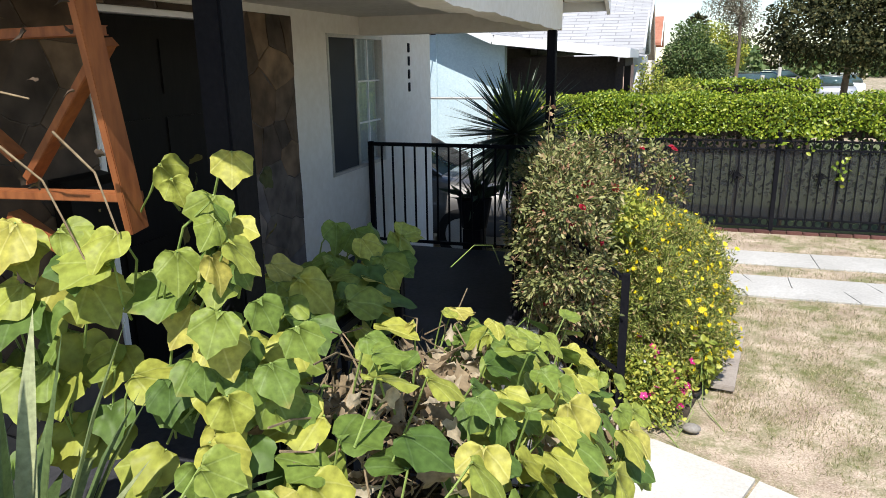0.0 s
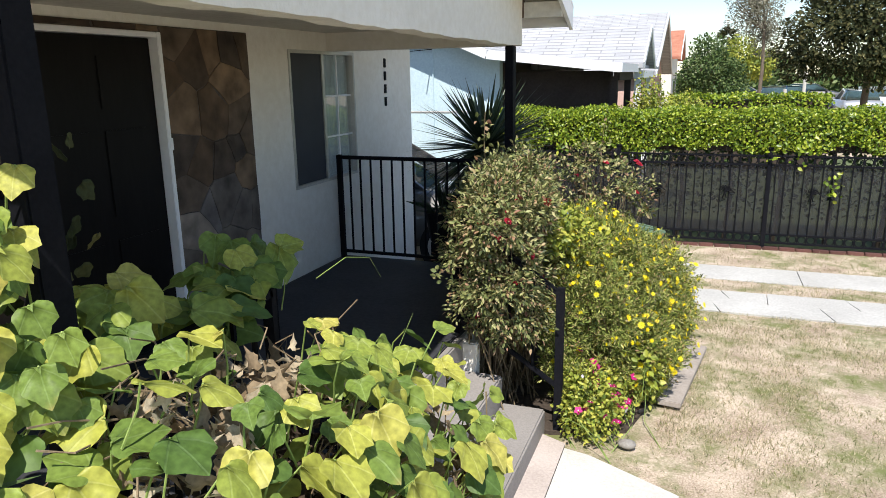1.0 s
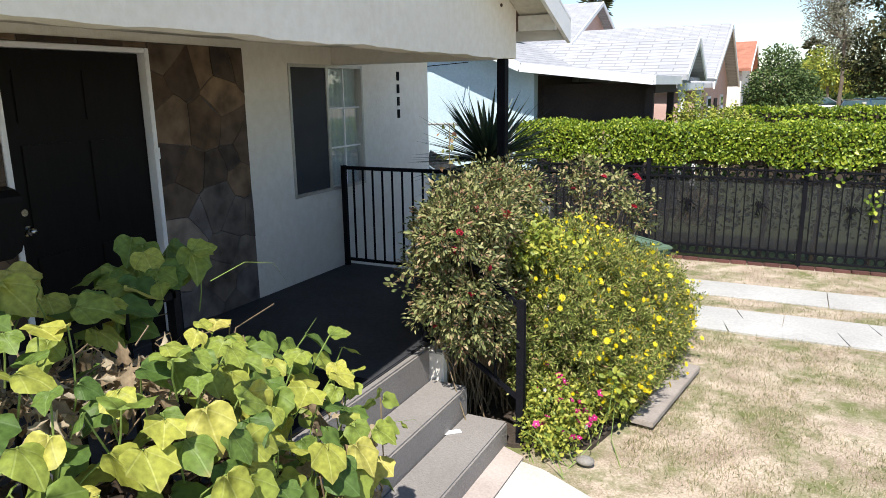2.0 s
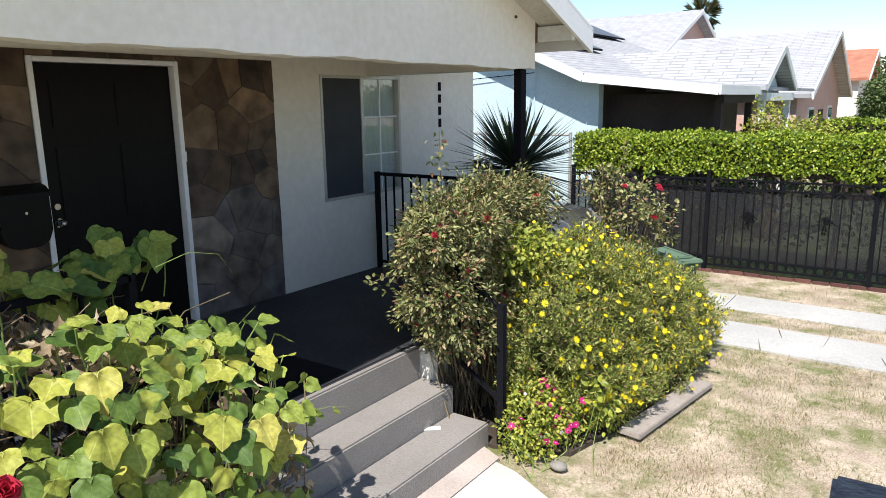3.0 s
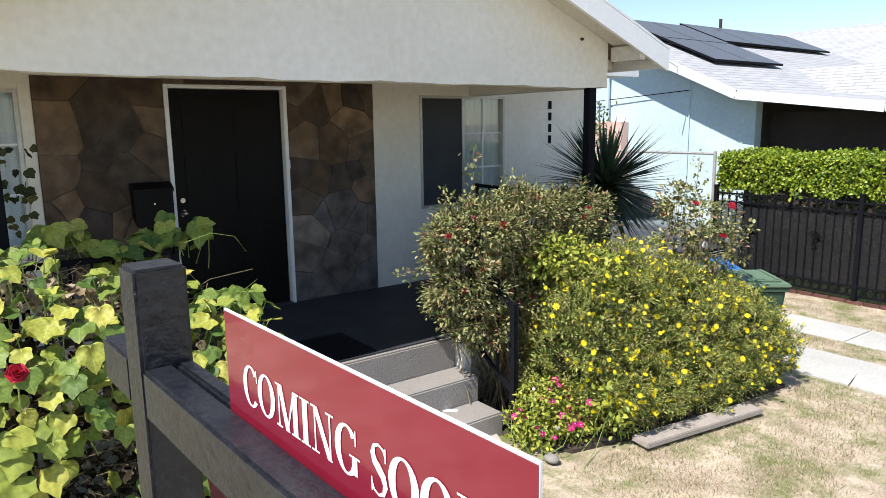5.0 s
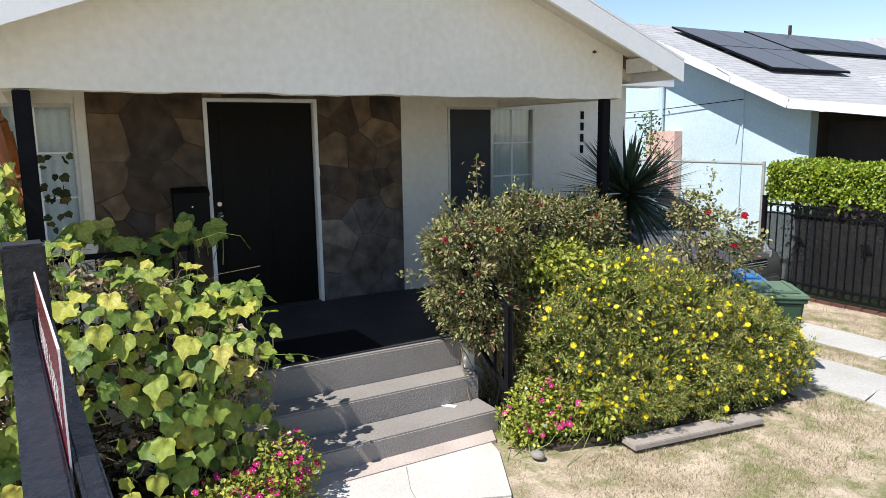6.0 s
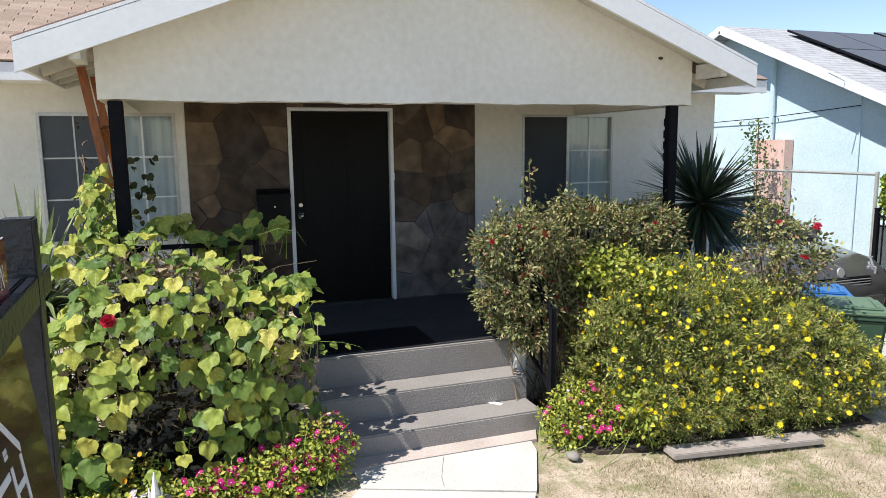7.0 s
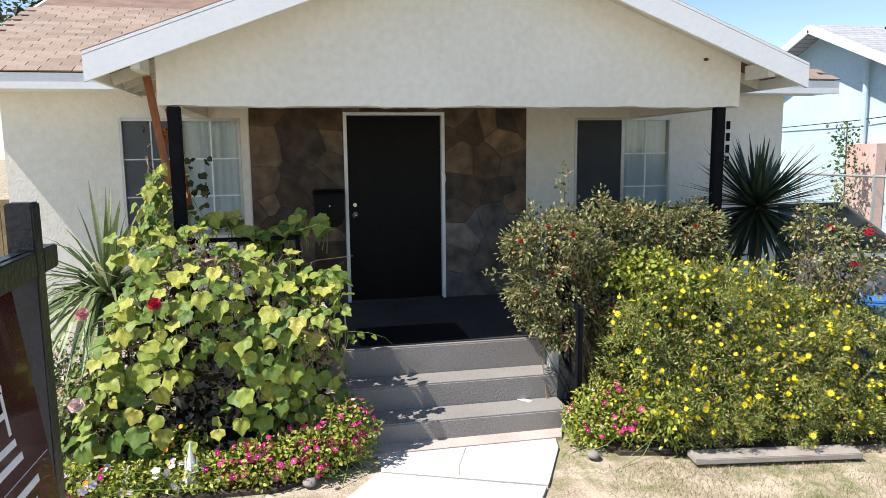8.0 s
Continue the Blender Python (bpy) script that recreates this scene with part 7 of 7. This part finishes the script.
def car(label, at, turn, paint, group="parked cars"):
    """A hatchback, nose towards +x, built about its middle."""
    ob = thing("parked_car", (0, 0, 0), label, "car", group)
    W = 1.76
    prof = [(-2.1, 0.28), (2.08, 0.28), (2.14, 0.5), (2.08, 0.72), (1.85, 0.86), (0.95, 1.0), (-1.9, 1.02), (-2.12, 0.8)]
    def lofted(profile, taper_in):
        bm = bmesh.new()
        rows = []
        for y, k in ((-W / 2, taper_in), (-W / 2 * 0.86, 1.0), (0, 1.015), (W / 2 * 0.86, 1.0), (W / 2, taper_in)):
            cz = 0.55
            rows.append([bm.verts.new((x * (1 if abs(x) < 1.5 else (0.975 if k < 1 else k)), y, cz + (z - cz) * k)) for x, z in profile])
        n = len(profile)
        for a, b in zip(rows, rows[1:]):
            for i in range(n):
                bm.faces.new((a[i], a[(i + 1) % n], b[(i + 1) % n], b[i]))
        bm.faces.new(rows[0][::-1])
        bm.faces.new(rows[-1])
        return bm
    bm = lofted(prof, 0.9)
    bmesh.ops.bevel(bm, geom=list(bm.edges), offset=0.03, segments=2, affect="EDGES")
    part("body", bm, paint, ob, "", True)
    cab = bmesh.new()
    verts = [cab.verts.new(v) for v in ((1.05, -0.78, 0.97), (1.05, 0.78, 0.97), (-1.95, 0.78, 1.0), (-1.95, -0.78, 1.0), (0.15, -0.6, 1.46), (0.15, 0.6, 1.46), (-1.45, 0.6, 1.47), (-1.45, -0.6, 1.47))]
    for f in ((0, 1, 5, 4), (1, 2, 6, 5), (2, 3, 7, 6), (3, 0, 4, 7), (3, 2, 1, 0), (4, 5, 6, 7)):
        cab.faces.new([verts[i] for i in f])
    bmesh.ops.bevel(cab, geom=list(cab.edges), offset=0.05, segments=2, affect="EDGES")
    part("glasshouse", cab, M_CARGLASS, ob, "dark car windows tinted as sky reflection", True)
    part("roof_skin", box(-1.45, 0.13, -0.6, 0.6, 1.455, 1.49, 0.012), paint, ob)
    for s in (-1, 1):
        part("pillar", beam((1.02, s * 0.77, 0.98), (0.14, s * 0.6, 1.46), 0.05, 0.05), paint, ob)
        part("pillar", beam((-0.6, s * 0.785, 0.98), (-0.65, s * 0.605, 1.46), 0.06, 0.04), paint, ob)
        part("headlight", beam((2.03, s * 0.58, 0.72), (1.80, s * 0.80, 0.79), 0.06, 0.09, 0.025), M_LAMP, ob, "clear headlight")
        part("mirror", box(0.75, 0.9, s * 0.92 - 0.08, s * 0.92 + 0.08, 0.98, 1.1, 0.03), paint, ob)
        for x in (1.3, -1.25):
            bm = bmesh.new()
            bmesh.ops.create_cone(bm, cap_ends=True, segments=28, radius1=0.31, radius2=0.31, depth=0.2, matrix=Matrix.Translation((x, s * 0.79, 0.31)) @ Matrix.Rotation(radians(90), 4, "X"))
            w = part("wheel", bm, M_TYRE, ob, "black tyre")
            bm = bmesh.new()
            bmesh.ops.create_cone(bm, cap_ends=True, segments=20, radius1=0.2, radius2=0.18, depth=0.03, matrix=Matrix.Translation((x, s * 0.9, 0.31)) @ Matrix.Rotation(radians(90), 4, "X"))
            part("rim", bm, M_ALU, w, "alloy rim")
    part("grille", box(2.085, 2.125, -0.48, 0.48, 0.58, 0.70, 0.01), M_BLACK, ob, "black grille")
    for z in (0.61, 0.64, 0.67):
        part("grille_bar", box(2.12, 2.135, -0.46, 0.46, z - 0.004, z + 0.004), M_ALU, ob, "chrome bar")
    bm = bmesh.new()
    bmesh.ops.create_cone(bm, cap_ends=True, segments=20, radius1=0.06, radius2=0.055, depth=0.015, matrix=Matrix.Translation((2.09, 0, 0.755)) @ Matrix.Rotation(radians(80), 4, "Y"))
    part("badge", bm, M_ALU, ob, "plain oval chrome badge")
    part("bumper", box(2.06, 2.17, -0.7, 0.7, 0.3, 0.5, 0.03), paint, ob)
    part("lower_intake", box(2.16, 2.178, -0.5, 0.5, 0.34, 0.44, 0.01), M_BLACK, ob, "black lower intake")
    ob.matrix_world = pose(*at, 0, 0, turn) @ Matrix.Diagonal((1, 1, 1.1, 1))
    return ob


car("dark grey hatchback parked on the drive behind the bins", (-3.85, 9.45, -0.1), 0, M_CARPAINT)
far_cars = [((2.6, 33.5, -0.12), 100, M_CARWHITE, "white car parked at the far kerb"), ((4.4, 50, -0.12), 95, M_CARPAINT, "dark car parked far down the street"), ((7.8, 42, -0.12), 90, M_CARSILVER, "silver car parked far down the street"),
            ((6.0, 52, -0.12), 5, M_CARBLUE, "blue car far down the street"), ((3.2, 58, -0.12), 0, M_CARSILVER, "silver car far down the street"), ((9.3, 47, -0.12), 90, M_CARWHITE, "white car far down the street"), ((8.0, 60, -0.12), 0, M_CARPAINT, "dark car far down the street")]
for at, turn, paint, label in far_cars:
    car(label, at, turn, paint)

# chain-link fence between the houses
cl = thing("chain_link_fence", (-5.0, 11.3, 0), "grey chain-link fence between the two houses", "fence")
CX0, CX1, CY, CZ = -8.2, -2.85, 11.3, 1.86
part("top_rail", tube([(CX0, CY, CZ), (CX1, CY, CZ)], 0.022, 8), M_ALU, cl)
for x in (CX0, -6.2, -4.5, CX1):
    part("post", tube([(x, CY, -0.12), (x, CY, CZ + 0.04)], 0.027, 8), M_ALU, cl)
bm = bmesh.new()
k = CX0 - CZ
while k < -4.5:
    for s in (1, -1):
        a = (k, 0.0) if s == 1 else (k + CZ, 0.0)
        e = (a[0] + s * CZ, CZ)
        lo_x, hi_x = sorted((a[0], e[0]))
        xa, xb = max(lo_x, CX0), min(hi_x, -4.5)
        if xb - xa > 0.05:
            tube([(xa, CY, abs(xa - a[0])), (xb, CY, abs(xb - a[0]))], 0.002, 3, bm)
    k += 0.085
part("mesh", bm, M_ALU, cl, "grey wire mesh")["kind"] = "stuff"
vine2 = thing("climbing_vine", (-5.9, 11.6, 0), "thin leafy climber on the side fence", "vine")
p = np.stack([g.normal(-5.6, 0.12, 500), g.normal(11.7, 0.12, 500), g.uniform(0.3, 2.75, 500)], 1)
cloud("leaves", p, rand_dirs(500), rand_dirs(500), g.uniform(0.05, 0.09, 500), BROAD, M_BUSHLEAF, vine2)
part("stem", tube([(-5.6, 11.7, -0.1), (-5.58, 11.72, 1.3), (-5.6, 11.7, 2.75)], 0.012, 5), M_TWIG, vine2)
side_fence = thing("board_fence", (-4.5, -1.0, 0), "weathered board fence beside the house", "fence")
for k in range(10):
    part("board", box(-4.53, -4.5, -2.1 + 0.155 * k, -1.955 + 0.155 * k, -0.05, 1.8), M_TWIG, side_fence)
for x, y, h in ((5.6, 44, 2.4), (4.1, 38, 1.6)):
    pl = thing("street_post", (x, y, -0.12), "slim pale grey street post", "post", "street posts")
    part("pole", tube([(x, y, -0.12), (x, y, h)], 0.09, 8), M_CONC, pl)
rf = thing("red_fence", (2.0, 47, -0.1), "low red picket fence far down the street", "fence")
for k in range(24):
    part("picket", box(0.2 + k * 0.14, 0.28 + k * 0.14, 47, 47.04, -0.1, 1.0), M_BRICK, rf)
part("rail", box(0.2, 3.6, 47.041, 47.07, 0.7, 0.8), M_BRICK, rf)
street = part("road", box(-400, 400, 50, 58, -0.14, -0.105), M_MORTAR)
tagged(street, "grey asphalt cross street in the distance", "road", kind="structure")
g = np.random.default_rng(99)
n = 26000
far = np.stack([g.uniform(-70, 90, n), g.uniform(95, 110, n), np.zeros(n)], 1)
far[:, 2] = g.uniform(0, 1, n) ** 0.8 * (3.2 + 1.6 * np.sin(far[:, 0] * 0.35) + 1.2 * np.sin(far[:, 0] * 0.9))
far[:, 2] = np.maximum(far[:, 2], 0.1)
tagged(cloud("far_trees", far, rand_dirs(n), rand_dirs(n) + np.array([0, -1, 0.5]), g.uniform(0.5, 1.1, n), BROAD, M_BUSHLEAF), "row of distant green trees along the horizon", "trees", kind="stuff")

# ---- grass ----
n = 150000
gx, gy = g.uniform(0.2, 5.5, n), g.uniform(3.2, 7.66, n)
keep = ((gy - 3.2) > np.clip(1.15 - 0.57 * (gx - 0.2), -9, 9)) & ((gx > 0.62) | (gy < 4.4) | (gx > 0.45 + 0.1 * (gy - 5)))
clump = np.array([noise.noise((a * 1.3, b * 1.3, 3.0)) + 0.5 * noise.noise((a * 6, b * 6, 1.0)) for a, b in zip(gx, gy)])
keep &= clump > g.uniform(-0.5, 0.45, n)
gp = np.stack([gx, gy, np.full(n, -0.004)], 1)[keep]
m = len(gp)
cloud_tips = np.stack([g.normal(scale=0.6, size=m), g.normal(scale=0.6, size=m), np.ones(m)], 1)
tagged(cloud("grass", gp, cloud_tips, rand_dirs(m), g.uniform(0.018, 0.045, m), BLADE, M_GRASSBLADE), "short half-dry lawn grass blades", "grass", kind="stuff")
n = 16000
gx, gy = g.uniform(-3, 6, n), np.concatenate([g.uniform(8.52, 9.16, n // 2), g.uniform(9.88, 11.15, n // 2)])
gp = np.stack([gx, gy, np.array([ground_height(a, b) for a, b in zip(gx, gy)]) - 0.004], 1)
tips = np.stack([g.normal(scale=0.6, size=n), g.normal(scale=0.6, size=n), np.ones(n)], 1)
tagged(cloud("grass", gp, tips, rand_dirs(n), g.uniform(0.02, 0.05, n), BLADE, M_GRASSBLADE), "dry grass between the drive strips", "grass", kind="stuff")

# ---- roof shingles, last ----
shingle = bpy.data.meshes.new("shingle")
bm = box(-0.16, 0.0, -0.1455, 0.1455, -0.006, 0.006)
bm.to_mesh(shingle)
bm.free()
shingle.materials.append(M_SHINGLE)
ang = math.atan(SLOPE)
for row in range(22):
    d = 0.135 * row
    for k in range(12):
        y = -0.68 + k * 0.3 + (row % 2) * 0.15
        if y > 0.9 + d * 0.95 + 0.6 or y + 0.15 > 2.9:
            continue
        ob = new("shingle", shingle)
        ob.parent = roof
        ob.rotation_euler = (0, ang + 0.03, 0)
        ob.location = Vector((EAVE_X + 0.035 - d * math.cos(ang), y, EAVE_Z - 0.006 + d * math.sin(ang))) - Vector(roof.location)
for row in range(6):
    d = 0.135 * row
    for k in range(5):
        ob = new("shingle", shingle)
        ob.parent = roof
        ob.rotation_euler = (0, ang + 0.03, 0)
        ob.location = Vector((EAVE_X + 0.035 - d * math.cos(ang), 8.58 - k * 0.3 - (row % 2) * 0.15, EAVE_Z - 0.006 + d * math.sin(ang))) - Vector(roof.location)
